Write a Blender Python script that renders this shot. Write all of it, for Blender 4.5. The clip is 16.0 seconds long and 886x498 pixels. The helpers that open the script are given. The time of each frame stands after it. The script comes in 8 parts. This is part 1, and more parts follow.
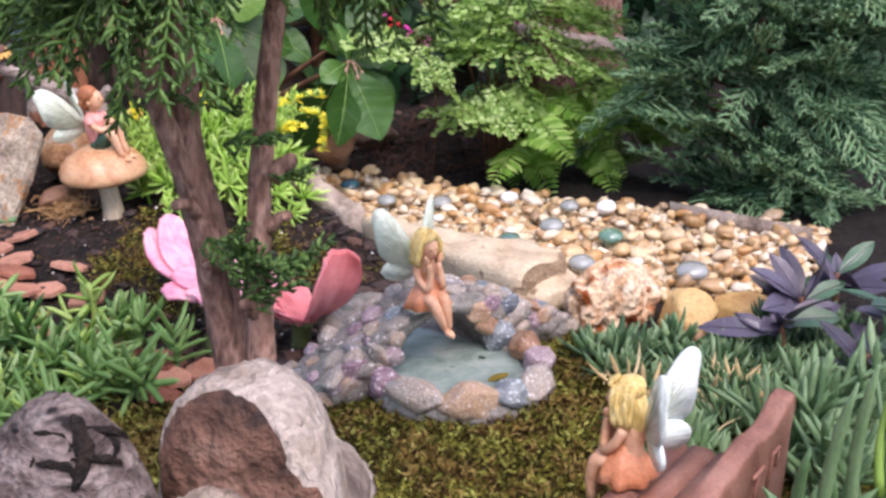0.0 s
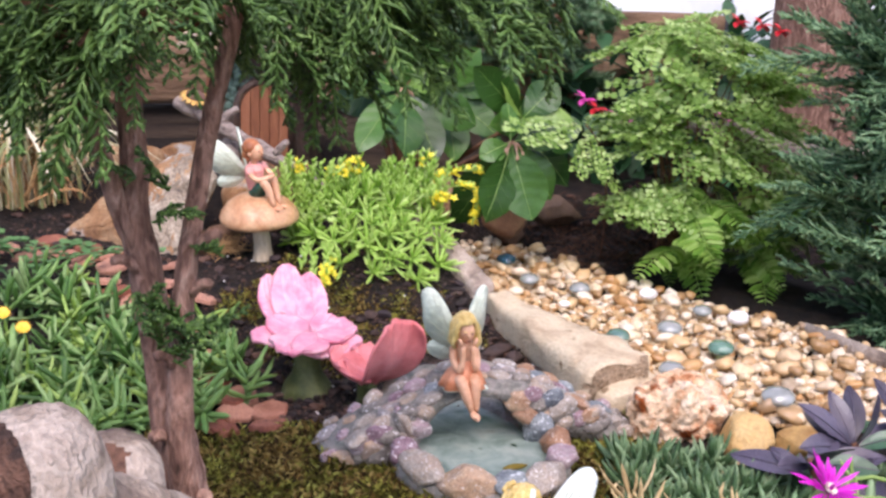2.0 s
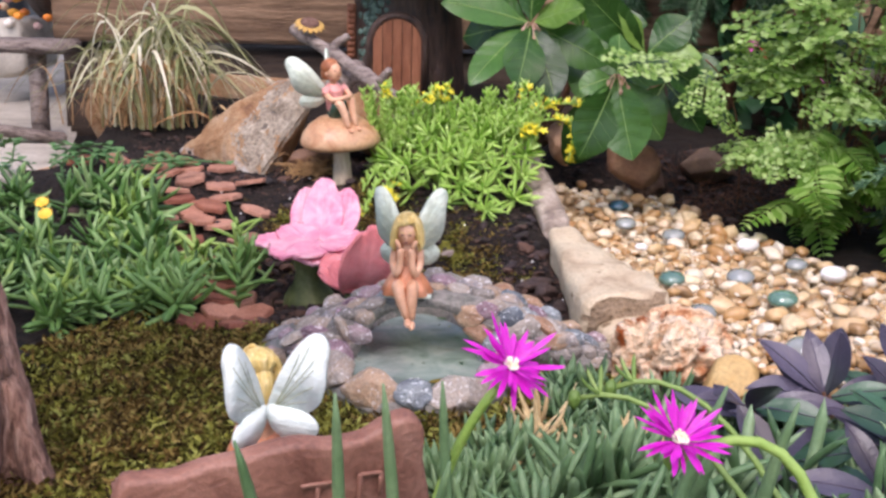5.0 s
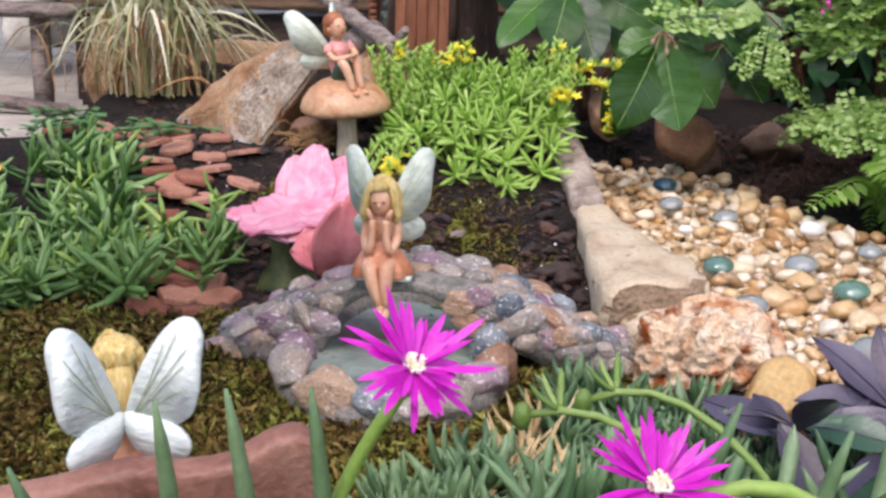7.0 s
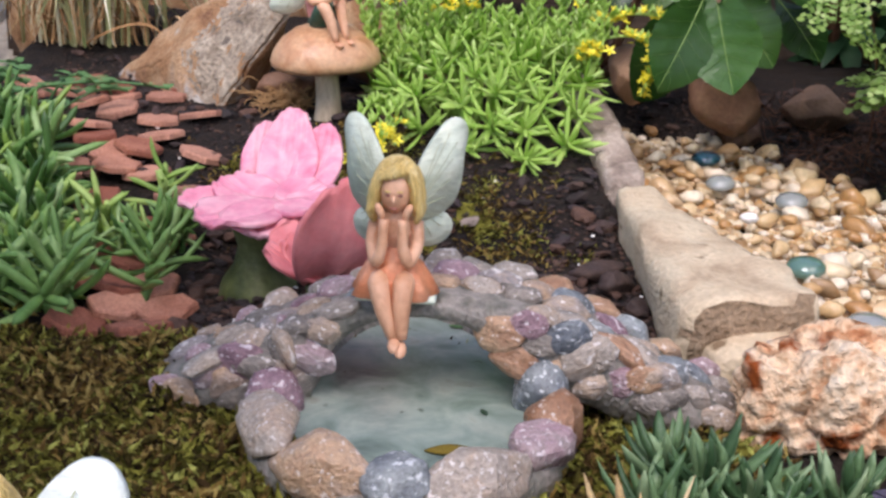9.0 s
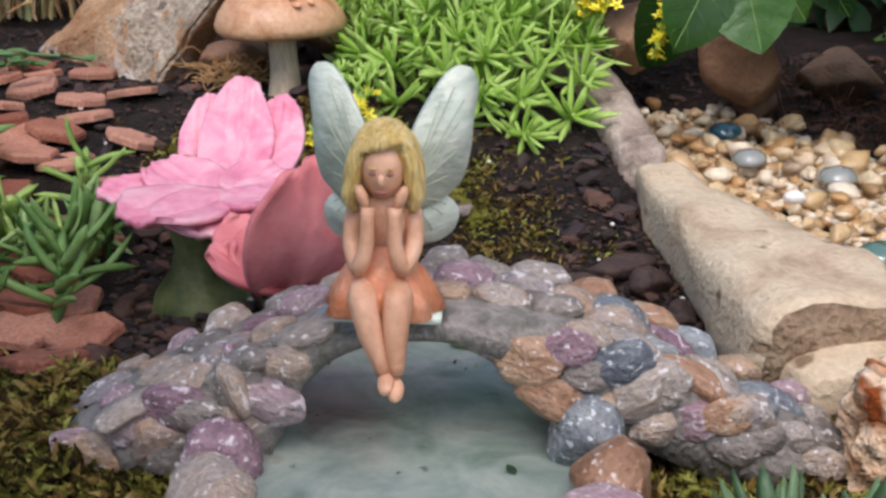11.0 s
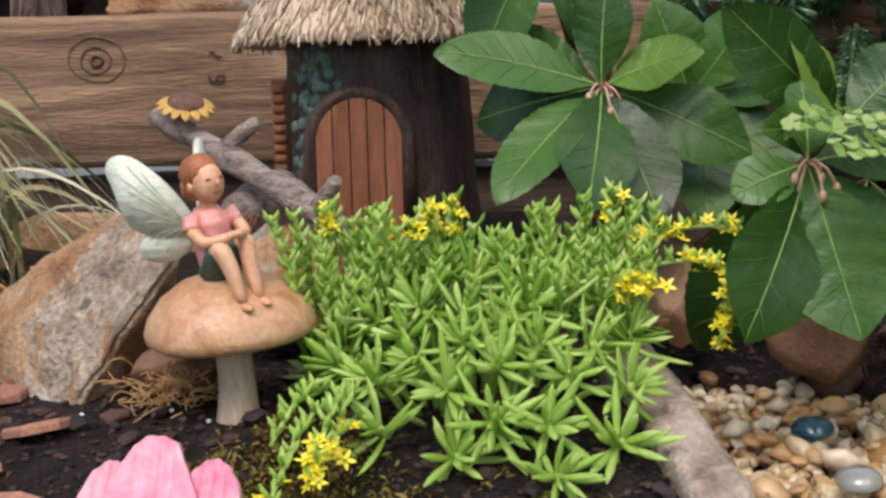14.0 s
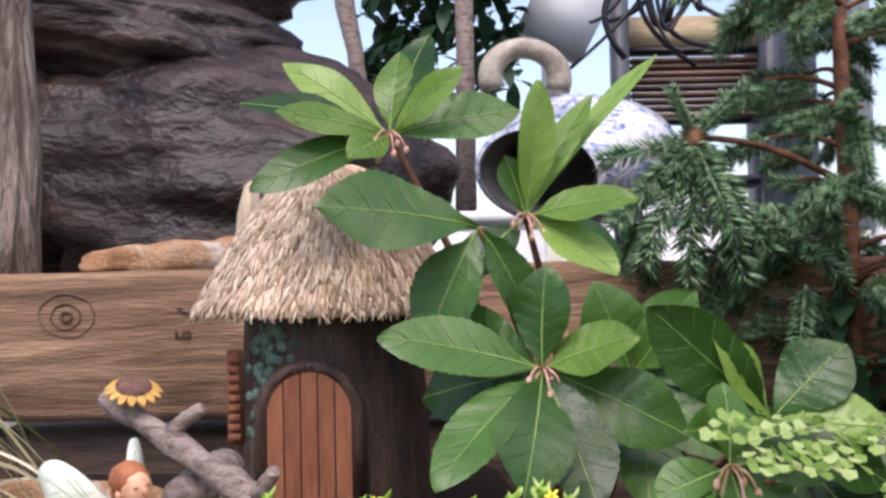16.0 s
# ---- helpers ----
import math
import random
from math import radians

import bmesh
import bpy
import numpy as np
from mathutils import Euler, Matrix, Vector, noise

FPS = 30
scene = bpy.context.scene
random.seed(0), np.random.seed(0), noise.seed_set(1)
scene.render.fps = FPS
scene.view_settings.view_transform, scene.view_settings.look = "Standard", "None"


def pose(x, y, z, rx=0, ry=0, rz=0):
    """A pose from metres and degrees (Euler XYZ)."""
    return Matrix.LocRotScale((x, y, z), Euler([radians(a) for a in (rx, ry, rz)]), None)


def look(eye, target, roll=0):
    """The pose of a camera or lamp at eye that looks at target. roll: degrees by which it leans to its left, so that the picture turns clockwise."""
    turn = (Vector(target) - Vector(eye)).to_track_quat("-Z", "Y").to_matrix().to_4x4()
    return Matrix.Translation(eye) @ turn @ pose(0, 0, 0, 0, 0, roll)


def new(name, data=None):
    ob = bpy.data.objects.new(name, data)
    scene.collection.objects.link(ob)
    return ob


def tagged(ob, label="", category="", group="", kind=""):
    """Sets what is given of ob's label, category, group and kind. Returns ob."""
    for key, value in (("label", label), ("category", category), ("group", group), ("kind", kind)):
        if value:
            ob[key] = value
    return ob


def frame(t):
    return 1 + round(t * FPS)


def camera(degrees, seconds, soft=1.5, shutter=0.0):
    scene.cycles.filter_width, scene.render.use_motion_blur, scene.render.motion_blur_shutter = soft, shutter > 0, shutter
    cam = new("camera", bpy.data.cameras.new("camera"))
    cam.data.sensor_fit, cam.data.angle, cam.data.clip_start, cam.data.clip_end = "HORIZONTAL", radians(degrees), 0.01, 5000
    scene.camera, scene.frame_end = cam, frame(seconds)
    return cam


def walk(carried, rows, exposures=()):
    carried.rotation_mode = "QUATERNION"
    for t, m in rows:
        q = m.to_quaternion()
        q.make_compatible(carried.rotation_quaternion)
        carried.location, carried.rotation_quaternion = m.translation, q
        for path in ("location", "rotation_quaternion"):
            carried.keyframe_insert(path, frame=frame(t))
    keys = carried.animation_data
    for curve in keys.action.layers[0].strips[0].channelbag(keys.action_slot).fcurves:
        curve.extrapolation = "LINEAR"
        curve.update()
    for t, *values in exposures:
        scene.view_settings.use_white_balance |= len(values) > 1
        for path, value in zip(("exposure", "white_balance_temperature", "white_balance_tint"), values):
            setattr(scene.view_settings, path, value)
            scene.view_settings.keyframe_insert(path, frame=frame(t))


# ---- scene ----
cam = camera(40.69, 16.0, soft=2.8)
PATH = [
    (0.0, (-0.3434, -0.1012, 0.2783), (-0.0151, 0.3682, 0.0997), -1.72),
    (0.5, (-0.3205, -0.1356, 0.2808), (-0.0229, 0.3579, 0.1136), -0.75),
    (1.0, (-0.3020, -0.1698, 0.2926), (-0.0249, 0.3393, 0.1377), 0.60),
    (1.5, (-0.2708, -0.2097, 0.3056), (-0.0264, 0.3179, 0.1577), 1.43),
    (2.0, (-0.2124, -0.1963, 0.2997), (-0.0257, 0.3540, 0.1502), 2.12),
    (2.5, (-0.1564, -0.1753, 0.2728), (-0.0449, 0.3938, 0.1189), 0.71),
    (3.0, (-0.1291, -0.1965, 0.2624), (-0.0484, 0.3766, 0.1042), 0.27),
    (3.5, (-0.1087, -0.2365, 0.2733), (-0.0213, 0.3381, 0.1243), 1.47),
    (4.0, (-0.0607, -0.2511, 0.2668), (0.0052, 0.3292, 0.1292), 1.56),
    (4.5, (-0.0101, -0.2313, 0.2518), (0.0231, 0.3487, 0.1018), 1.54),
    (7.0, (0.0697, -0.0911, 0.1971), (0.0388, 0.4880, 0.0428), 1.26),
    (7.5, (0.0485, -0.0490, 0.1894), (0.0295, 0.5320, 0.0407), 1.75),
    (8.0, (0.0462, -0.0104, 0.1825), (0.0269, 0.5718, 0.0388), 1.58),
    (8.5, (0.0393, 0.0229, 0.1798), (0.0256, 0.6034, 0.0285), 2.07),
    (9.0, (0.0350, 0.0571, 0.1738), (0.0270, 0.6313, -0.0000), 2.29),
    (11.5, (0.0220, 0.1898, 0.1416), (0.0350, 0.7629, -0.0354), 1.16),
    (12.0, (0.0288, 0.2258, 0.1453), (0.0297, 0.8072, -0.0030), 0.27),
    (12.5, (0.0292, 0.2632, 0.1490), (0.0288, 0.8495, 0.0212), -0.24),
    (13.0, (0.0273, 0.2896, 0.1527), (0.0306, 0.8788, 0.0392), -0.80),
    (13.5, (0.0293, 0.3056, 0.1582), (0.0325, 0.8969, 0.0566), -1.35),
    (14.0, (0.0306, 0.3113, 0.1613), (0.0347, 0.9062, 0.0829), -1.44),
    (14.5, (0.0320, 0.3121, 0.1667), (0.0380, 0.9102, 0.1193), -1.62),
    (15.0, (0.0374, 0.3106, 0.1777), (0.0432, 0.9103, 0.1579), -1.40),
    (15.5, (0.0483, 0.3069, 0.1883), (0.0530, 0.9068, 0.1941), -1.34),
    (16.0, (0.0597, 0.3004, 0.2030), (0.0658, 0.9000, 0.2232), -1.21),
]
walk(cam, [(t, look(e, g, r)) for t, e, g, r in PATH], exposures=[(0.0, 1.24, 6600, 22), (4.5, 1.08, 6600, 22), (7.0, 0.95, 6600, 18), (9.0, 0.88, 6600, 18), (12.0, 0.70, 6700, 14), (14.5, 0.76, 7000, 14), (16.0, 1.05, 6800, 22)])

# ---- world, sun and exposure ----
sky_world = bpy.data.worlds.new("sky")
scene.world = sky_world
sky_world.use_nodes = True
wn = sky_world.node_tree
bg = wn.nodes["Background"]
sky = wn.nodes.new("ShaderNodeTexSky")
sky.sky_type = "NISHITA"
sky.sun_disc = False
sky.sun_elevation, sky.sun_rotation = radians(58), radians(150)
sky.dust_density, sky.air_density = 2.0, 1.0
wn.links.new(sky.outputs[0], bg.inputs[0])
bg.inputs[1].default_value = 0.14
sun = new("sun", bpy.data.lights.new("sun", "SUN"))
sun.data.energy, sun.data.angle, sun.data.color = 1.4, radians(30), (1.0, 0.96, 0.93)
sun.matrix_world = look((-0.9, -1.2, 2.6), (0, 0.5, 0))


# ---- materials ----
def lin(c):
    """A colour given as hex, in linear light."""
    c = c.lstrip("#")
    v = [int(c[i:i + 2], 16) / 255 for i in (0, 2, 4)]
    return tuple(x / 12.92 if x <= 0.04045 else ((x + 0.055) / 1.055) ** 2.4 for x in v) + (1,)


def material(name, colours, scale=40.0, rough=0.6, bump=0.0, bump_scale=200.0, metal=0.0, vary=0.0, island=0.0,
             fine=0.25, spec=0.5, stretch=(1, 1, 1), sheen=0.0, sub=0.0, coat=0.0, spots=None, rough_vary=0.1, distort=0.4):
    """A node material: noise runs through the colours, a finer noise mottles it, and both give relief."""
    m = bpy.data.materials.new(name)
    m.use_nodes = True
    t = m.node_tree
    b = t.nodes["Principled BSDF"]
    co = t.nodes.new("ShaderNodeTexCoord")
    mp = t.nodes.new("ShaderNodeMapping")
    mp.inputs["Scale"].default_value = stretch
    t.links.new(co.outputs["Object"], mp.inputs[0])
    info = t.nodes.new("ShaderNodeObjectInfo")
    shift = t.nodes.new("ShaderNodeVectorMath")
    shift.operation = "ADD"
    t.links.new(mp.outputs[0], shift.inputs[0])
    t.links.new(info.outputs["Random"], shift.inputs[1])
    n = t.nodes.new("ShaderNodeTexNoise")
    n.inputs["Scale"].default_value, n.inputs["Detail"].default_value = scale, 5
    n.inputs["Roughness"].default_value, n.inputs["Distortion"].default_value = 0.6, distort
    t.links.new(shift.outputs[0], n.inputs["Vector"])
    r = t.nodes.new("ShaderNodeValToRGB")
    ramp = r.color_ramp
    lo, hi = (0.04, 0.96) if max(vary, island) > 0.65 else (0.3, 0.7)
    while len(ramp.elements) < len(colours):
        ramp.elements.new(0.5)
    for i, c in enumerate(colours):
        ramp.elements[i].position = lo + (hi - lo) * i / max(1, len(colours) - 1)
        ramp.elements[i].color = lin(c)
    factor = n.outputs[0]
    for amount, source in ((vary, info.outputs["Random"]), (island, None)):
        if amount:
            if source is None:
                geo = t.nodes.new("ShaderNodeNewGeometry")
                source = geo.outputs["Random Per Island"]
            mix = t.nodes.new("ShaderNodeMix")
            mix.inputs[0].default_value = amount
            t.links.new(factor, mix.inputs[2])
            t.links.new(source, mix.inputs[3])
            factor = mix.outputs[0]
    t.links.new(factor, r.inputs[0])
    f = t.nodes.new("ShaderNodeTexNoise")
    f.inputs["Scale"].default_value, f.inputs["Detail"].default_value = bump_scale, 4
    t.links.new(shift.outputs[0], f.inputs["Vector"])
    mr = t.nodes.new("ShaderNodeMapRange")
    mr.inputs["To Min"].default_value, mr.inputs["To Max"].default_value = 1 - fine * 1.6, 1 + fine * 1.6
    t.links.new(f.outputs[0], mr.inputs[0])
    mul = t.nodes.new("ShaderNodeMix")
    mul.data_type, mul.blend_type = "RGBA", "MULTIPLY"
    mul.inputs[0].default_value = 1.0
    t.links.new(r.outputs[0], mul.inputs[6])
    t.links.new(mr.outputs[0], mul.inputs[7])
    colour = mul.outputs[2]
    if spots:
        hexc, sscale, size = spots
        sp = t.nodes.new("ShaderNodeTexNoise")
        sp.inputs["Scale"].default_value, sp.inputs["Detail"].default_value = sscale, 3
        t.links.new(shift.outputs[0], sp.inputs["Vector"])
        sr = t.nodes.new("ShaderNodeMapRange")
        sr.inputs["From Min"].default_value, sr.inputs["From Max"].default_value = size, size + 0.06
        t.links.new(sp.outputs[0], sr.inputs[0])
        over = t.nodes.new("ShaderNodeMix")
        over.data_type = "RGBA"
        over.inputs[7].default_value = lin(hexc)
        t.links.new(sr.outputs[0], over.inputs[0])
        t.links.new(colour, over.inputs[6])
        colour = over.outputs[2]
    t.links.new(colour, b.inputs["Base Color"])
    rr = t.nodes.new("ShaderNodeMapRange")
    rr.inputs["To Min"].default_value, rr.inputs["To Max"].default_value = max(0.02, rough - rough_vary), min(1, rough + rough_vary)
    t.links.new(n.outputs[0], rr.inputs[0])
    t.links.new(rr.outputs[0], b.inputs["Roughness"])
    b.inputs["Metallic"].default_value = metal
    b.inputs["Specular IOR Level"].default_value = spec
    b.inputs["Coat Weight"].default_value = coat
    b.inputs["Coat Roughness"].default_value = 0.12
    if sub:
        b.inputs["Subsurface Weight"].default_value = sub
        b.inputs["Subsurface Radius"].default_value = (0.004, 0.003, 0.002)
    if bump:
        bp = t.nodes.new("ShaderNodeBump")
        bp.inputs["Strength"].default_value, bp.inputs["Distance"].default_value = 1.0, bump
        add = t.nodes.new("ShaderNodeMath")
        add.operation = "MULTIPLY_ADD"
        add.inputs[1].default_value = 1.5
        t.links.new(n.outputs[0], add.inputs[0])
        t.links.new(f.outputs[0], add.inputs[2])
        t.links.new(add.outputs[0], bp.inputs["Height"])
        t.links.new(bp.outputs[0], b.inputs["Normal"])
    return m


def leaf_material(name, colours, scale=60, rough=0.4, vary=0.3, island=0.3, glow=0.25, veins=0.0, spec=0.5, coat=0.0, bump=0.0004):
    """Foliage: the plain material with some light passing through, and veins that run off the midrib."""
    m = material(name, colours, scale, rough, bump, 500, vary=vary, island=island, fine=0.12, spec=spec, coat=coat)
    t = m.node_tree
    b = t.nodes["Principled BSDF"]
    out = t.nodes["Material Output"]
    src = b.inputs["Base Color"].links[0].from_socket
    tr = t.nodes.new("ShaderNodeBsdfTranslucent")
    t.links.new(src, tr.inputs[0])
    ms = t.nodes.new("ShaderNodeMixShader")
    ms.inputs[0].default_value = glow
    t.links.new(b.outputs[0], ms.inputs[1])
    t.links.new(tr.outputs[0], ms.inputs[2])
    t.links.new(ms.outputs[0], out.inputs[0])
    return m


MOSS = material("moss", ["#2e2512", "#4a431e", "#666228", "#858338", "#a2a456"], 45, 0.95, 0.002, 900, island=0.45, fine=0.35, spec=0.1)
SOIL = material("soil", ["#0b0808", "#18120f", "#2b211a", "#1e1611"], 90, 0.85, 0.005, 420, fine=0.7, spec=0.3)
MULCH = material("bark_mulch", ["#130e0f", "#2f211c", "#54392b", "#2a2022", "#6a5040"], 90, 0.75, 0.001, 400, island=0.8, fine=0.4)
MOSS_DRY = material("dry_moss", ["#5b4a1c", "#7c6a2c", "#8c7a3a"], 60, 0.95, 0.001, 900, island=0.7, spec=0.1)
MOSS_BROWN = material("brown_moss", ["#3a2c18", "#5c4824", "#7a6434", "#92804a"], 60, 0.95, 0.001, 900, island=0.6, spec=0.1)
COBBLE = material("cobble_resin", ["#787068", "#948a80", "#a89c90", "#ad9884", "#8e8684"], 120, 0.5, 0.0012, 700, vary=0.5, fine=0.4, spots=("#d6cfca", 420, 0.6), coat=0.12)
COBBLE_ROSE = material("cobble_resin_rose", ["#7c5e68", "#967880", "#a88e92", "#9c8c8a"], 140, 0.5, 0.0012, 700, vary=0.35, fine=0.4, spots=("#d8ccce", 420, 0.58), coat=0.12)
COBBLE_BLUE = material("cobble_resin_slate", ["#5a6068", "#767c80", "#949a9a", "#84827f"], 140, 0.5, 0.0012, 700, vary=0.35, fine=0.4, spots=("#ccd0d2", 420, 0.58), coat=0.12)
COBBLE_OCHRE = material("cobble_resin_ochre", ["#8c6448", "#a88266", "#b89a7c", "#9e8a7c"], 120, 0.5, 0.0012, 700, vary=0.35, fine=0.35, coat=0.12, spots=("#d4c6ba", 420, 0.62))
MORTAR = material("pond_mortar", ["#52564c", "#767268", "#928a82", "#686c60"], 90, 0.6, 0.0016, 500, fine=0.4, coat=0.08)
WATER = material("pond_water", ["#66756e", "#7f9087", "#94a49a", "#a8b2a8", "#979c8e"], 40, 0.24, 0.0002, 60, fine=0.1, coat=0.25, spots=("#4e5648", 130, 0.68), rough_vary=0.06)
SANDSTONE = material("sandstone", ["#a89278", "#c4b094", "#d0c0a4", "#bca488"], 24, 0.85, 0.0014, 420, fine=0.2, spec=0.25, spots=("#857058", 70, 0.66))
TANROCK = material("tan_rock", ["#74523c", "#96704f", "#aa8a6a", "#9c8672"], 30, 0.85, 0.002, 420, fine=0.35, spec=0.25, spots=("#b4aca2", 34, 0.6))
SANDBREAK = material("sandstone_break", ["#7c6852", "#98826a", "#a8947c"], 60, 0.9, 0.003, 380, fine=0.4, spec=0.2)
GREYSLAB = material("grey_slab", ["#6e5f56", "#98887b", "#b5a698", "#a3948a"], 40, 0.85, 0.0018, 420, fine=0.28, spec=0.25)
CORAL = material("tufa", ["#8a4a28", "#c48e66", "#dcbc9a", "#e6d0b4", "#ecdcc8"], 60, 0.85, 0.004, 300, fine=0.4, spec=0.25, spots=("#8a4418", 40, 0.57))
YELLOWROCK = material("ochre_rock", ["#9b7444", "#bf9a60", "#d0b27c"], 50, 0.6, 0.001, 420, vary=0.3, fine=0.22)
BROWNROCK = material("brown_rock", ["#5c4030", "#86624a", "#a07e60", "#79604e"], 40, 0.65, 0.001, 420, vary=0.5, fine=0.22)
PEBBLE = material("pebble", ["#8e6236", "#b88c58", "#ccb084", "#d6c4a4", "#e0d4c0", "#c6a67c", "#96744c", "#b0a28e"], 40, 0.4, 0.0003, 500, vary=0.8, fine=0.22, coat=0.2)
PEBBLE_JOINED = material("pebble_bed", ["#8e6236", "#b88c58", "#ccb084", "#d6c4a4", "#e0d4c0", "#c6a67c", "#96744c", "#b0a28e"], 40, 0.4, 0.0003, 500, island=0.8, fine=0.22, coat=0.2)
WHITEPEB = material("white_pebble", ["#d8d4cc", "#ece8e2", "#f2efea"], 40, 0.4, 0.0002, 400, fine=0.08)
TILE = material("terracotta_tile", ["#865242", "#a8725c", "#bc8a74", "#a0725f"], 60, 0.85, 0.0010, 700, vary=0.6, fine=0.35, spec=0.25)
BENCH = material("bench_resin", ["#6e463a", "#8e6252", "#a27868"], 40, 0.55, 0.0006, 500, fine=0.25)
PINK = material("pink_resin", ["#d87890", "#e492a6", "#ecaab6", "#f0bcc4"], 60, 0.5, 0.0004, 300, fine=0.10, coat=0.08)
PINK_DEEP = material("pink_resin_deep", ["#d0686a", "#e08486", "#ea9c9c"], 45, 0.55, 0.0004, 300, fine=0.10)
STEMGREEN = material("stem_resin", ["#3a4420", "#586032", "#6c7048"], 60, 0.6, 0.0006, 400)
SKIN = material("figure_skin", ["#c28a66", "#d9a684", "#e6b898"], 90, 0.45, 0.0002, 600, fine=0.1)
HAIR = material("figure_hair_gold", ["#c8a456", "#e4c67c", "#f0daa0"], 160, 0.5, 0.0010, 500, stretch=(3, 3, 0.6), fine=0.3)
HAIR_RED = material("figure_hair_red", ["#7e4426", "#a8653c", "#bd7c50"], 160, 0.5, 0.0006, 700, fine=0.25)
DRESS = material("figure_dress_orange", ["#c07048", "#d58a62", "#e2a280"], 90, 0.5, 0.0006, 500, fine=0.18)
SHIRT = material("figure_shirt_pink", ["#d0807a", "#e6a096", "#eeb4a8"], 90, 0.5, 0.0004, 500, fine=0.12)
SHORTS = material("figure_shorts_green", ["#1e3a30", "#2f5546", "#3c6654"], 90, 0.5, 0.0004, 500)
WING = material("figure_wing", ["#b2bfae", "#ced8c6", "#dce3d2"], 70, 0.4, 0.0006, 260, stretch=(1, 1, 2.2), fine=0.14, coat=0.2)
WING_PALE = material("figure_wing_pale", ["#c4d2cb", "#dfe8e2", "#e8efe8"], 70, 0.4, 0.0006, 260, stretch=(1, 1, 2.2), fine=0.1, coat=0.2)
WING_VEIN = material("wing_vein", ["#a2a88c", "#b4ba9e"], 90, 0.5, fine=0.1)
LIPS = material("figure_lips", ["#8a5448", "#a4685a"], 90, 0.5)
VEIN = material("leaf_vein", ["#4c6e2e", "#5e803c"], 60, 0.5)
GREYFACE = material("rough_grey_break", ["#6c6052", "#8e8070", "#a89a88", "#b8ac9c"], 60, 0.9, 0.003, 380, fine=0.5, spec=0.2, spots=("#6a6058", 90, 0.62))
CAPMAT = material("mushroom_cap", ["#9c6a44", "#b88660", "#cba07a", "#bb9272"], 60, 0.4, 0.0005, 400, fine=0.18, coat=0.2)
STEMMAT = material("mushroom_stem", ["#9c8a70", "#b8a68c", "#c9b99e"], 60, 0.6, 0.0006, 400, stretch=(3, 3, 0.5), fine=0.2)
DRIFT = material("driftwood", ["#4a3a32", "#74645a", "#968678", "#b0a296", "#8a7a6e"], 12, 0.78, 0.0030, 240, stretch=(1.6, 1.6, 0.9), fine=0.28, spots=("#4a382e", 20, 0.63), distort=1.8)
DRIFT_DARK = material("driftwood_block", ["#382c29", "#5e4f4a", "#8c7e78", "#a89a92"], 40, 0.8, 0.005, 200, stretch=(1.2, 1.2, 1.8), fine=0.5, spots=("#1c1412", 46, 0.58), distort=2.2)
DRIFT_CUT = material("driftwood_cut", ["#2a1a12", "#523628", "#785646", "#967664"], 34, 0.8, 0.003, 300, fine=0.45, spots=("#1c100b", 50, 0.6))
BARK = material("cypress_bark", ["#543a30", "#7c5a4c", "#9c7868", "#b49484"], 70, 0.85, 0.0022, 260, stretch=(2, 2, 0.7), fine=0.5, distort=1.2)
TWIG = material("twig_bark", ["#4e3022", "#704a34", "#886046"], 120, 0.8, 0.0006, 600)
STICK = material("weathered_stick", ["#5c4c44", "#8a7a72", "#aa9a90", "#7a685e"], 60, 0.85, 0.0022, 400, stretch=(1, 3, 3), fine=0.4)
PLANK = material("timber", ["#50392a", "#745a44", "#8e7158", "#a88a6e"], 9, 0.85, 0.0018, 160, stretch=(0.5, 3, 4.5), fine=0.25, distort=2.0, spots=("#45321f", 11, 0.68))
KNOT = material("timber_knot", ["#463122", "#5c4432", "#705640"], 40, 0.85, 0.001, 200, fine=0.3)
# timber browns darkened to carry the shade below the upper timber
PLANK_SHADED = material("timber_shaded", ["#2a2019", "#4a3b30", "#5e4f42"], 18, 0.85, 0.002, 160, stretch=(0.5, 3, 5), fine=0.3)
POSTWOOD = material("post_wood", ["#32261f", "#5e5046", "#8e8074", "#b4a79c"], 26, 0.85, 0.004, 220, stretch=(3, 3, 0.4), fine=0.45, distort=1.4, spots=("#241a15", 40, 0.64))
INK = material("stamp_ink", ["#3a2c26", "#4a3a32"], 200, 0.8)
DARKROCK = material("dark_rock", ["#120d0b", "#241a17", "#362923", "#4a3a32"], 10, 0.5, 0.006, 60, stretch=(0.8, 1, 1.25), fine=0.3, distort=1.4)
THATCH = material("thatch", ["#b0967c", "#d0b496", "#e2caae", "#ead8c0"], 90, 0.85, 0.0003, 700, island=0.5, fine=0.15)
HUTWALL = material("hut_bark_wall", ["#201612", "#3a2820", "#503a2e", "#463a34"], 60, 0.6, 0.0022, 300, stretch=(3, 3, 0.6), fine=0.35, coat=0.1)
HUTDOOR = material("hut_door", ["#6c3d28", "#8a5438", "#9e6648"], 90, 0.6, 0.0006, 500, stretch=(4, 4, 0.5), vary=0.3, fine=0.25)
IVY = material("painted_ivy", ["#33453c", "#4c6356", "#688070"], 160, 0.6, 0.0006, 500, island=0.5)
SUNPETAL = material("sunflower_petal", ["#a87c34", "#c09448", "#ccaa64"], 120, 0.6, 0.0004, 500, island=0.4)
SUNHEART = material("sunflower_heart", ["#4a3226", "#6e4e40", "#866458"], 300, 0.8, 0.001, 900)
SEDUM = leaf_material("sedum_leaf", ["#84b040", "#a2cc54", "#bede74", "#d8ee9c"], 60, 0.42, 0.3, 0.6, 0.42)
SEDUM_FLOWER = material("sedum_flower", ["#c8b818", "#e0d020", "#ece040"], 90, 0.5, island=0.5)
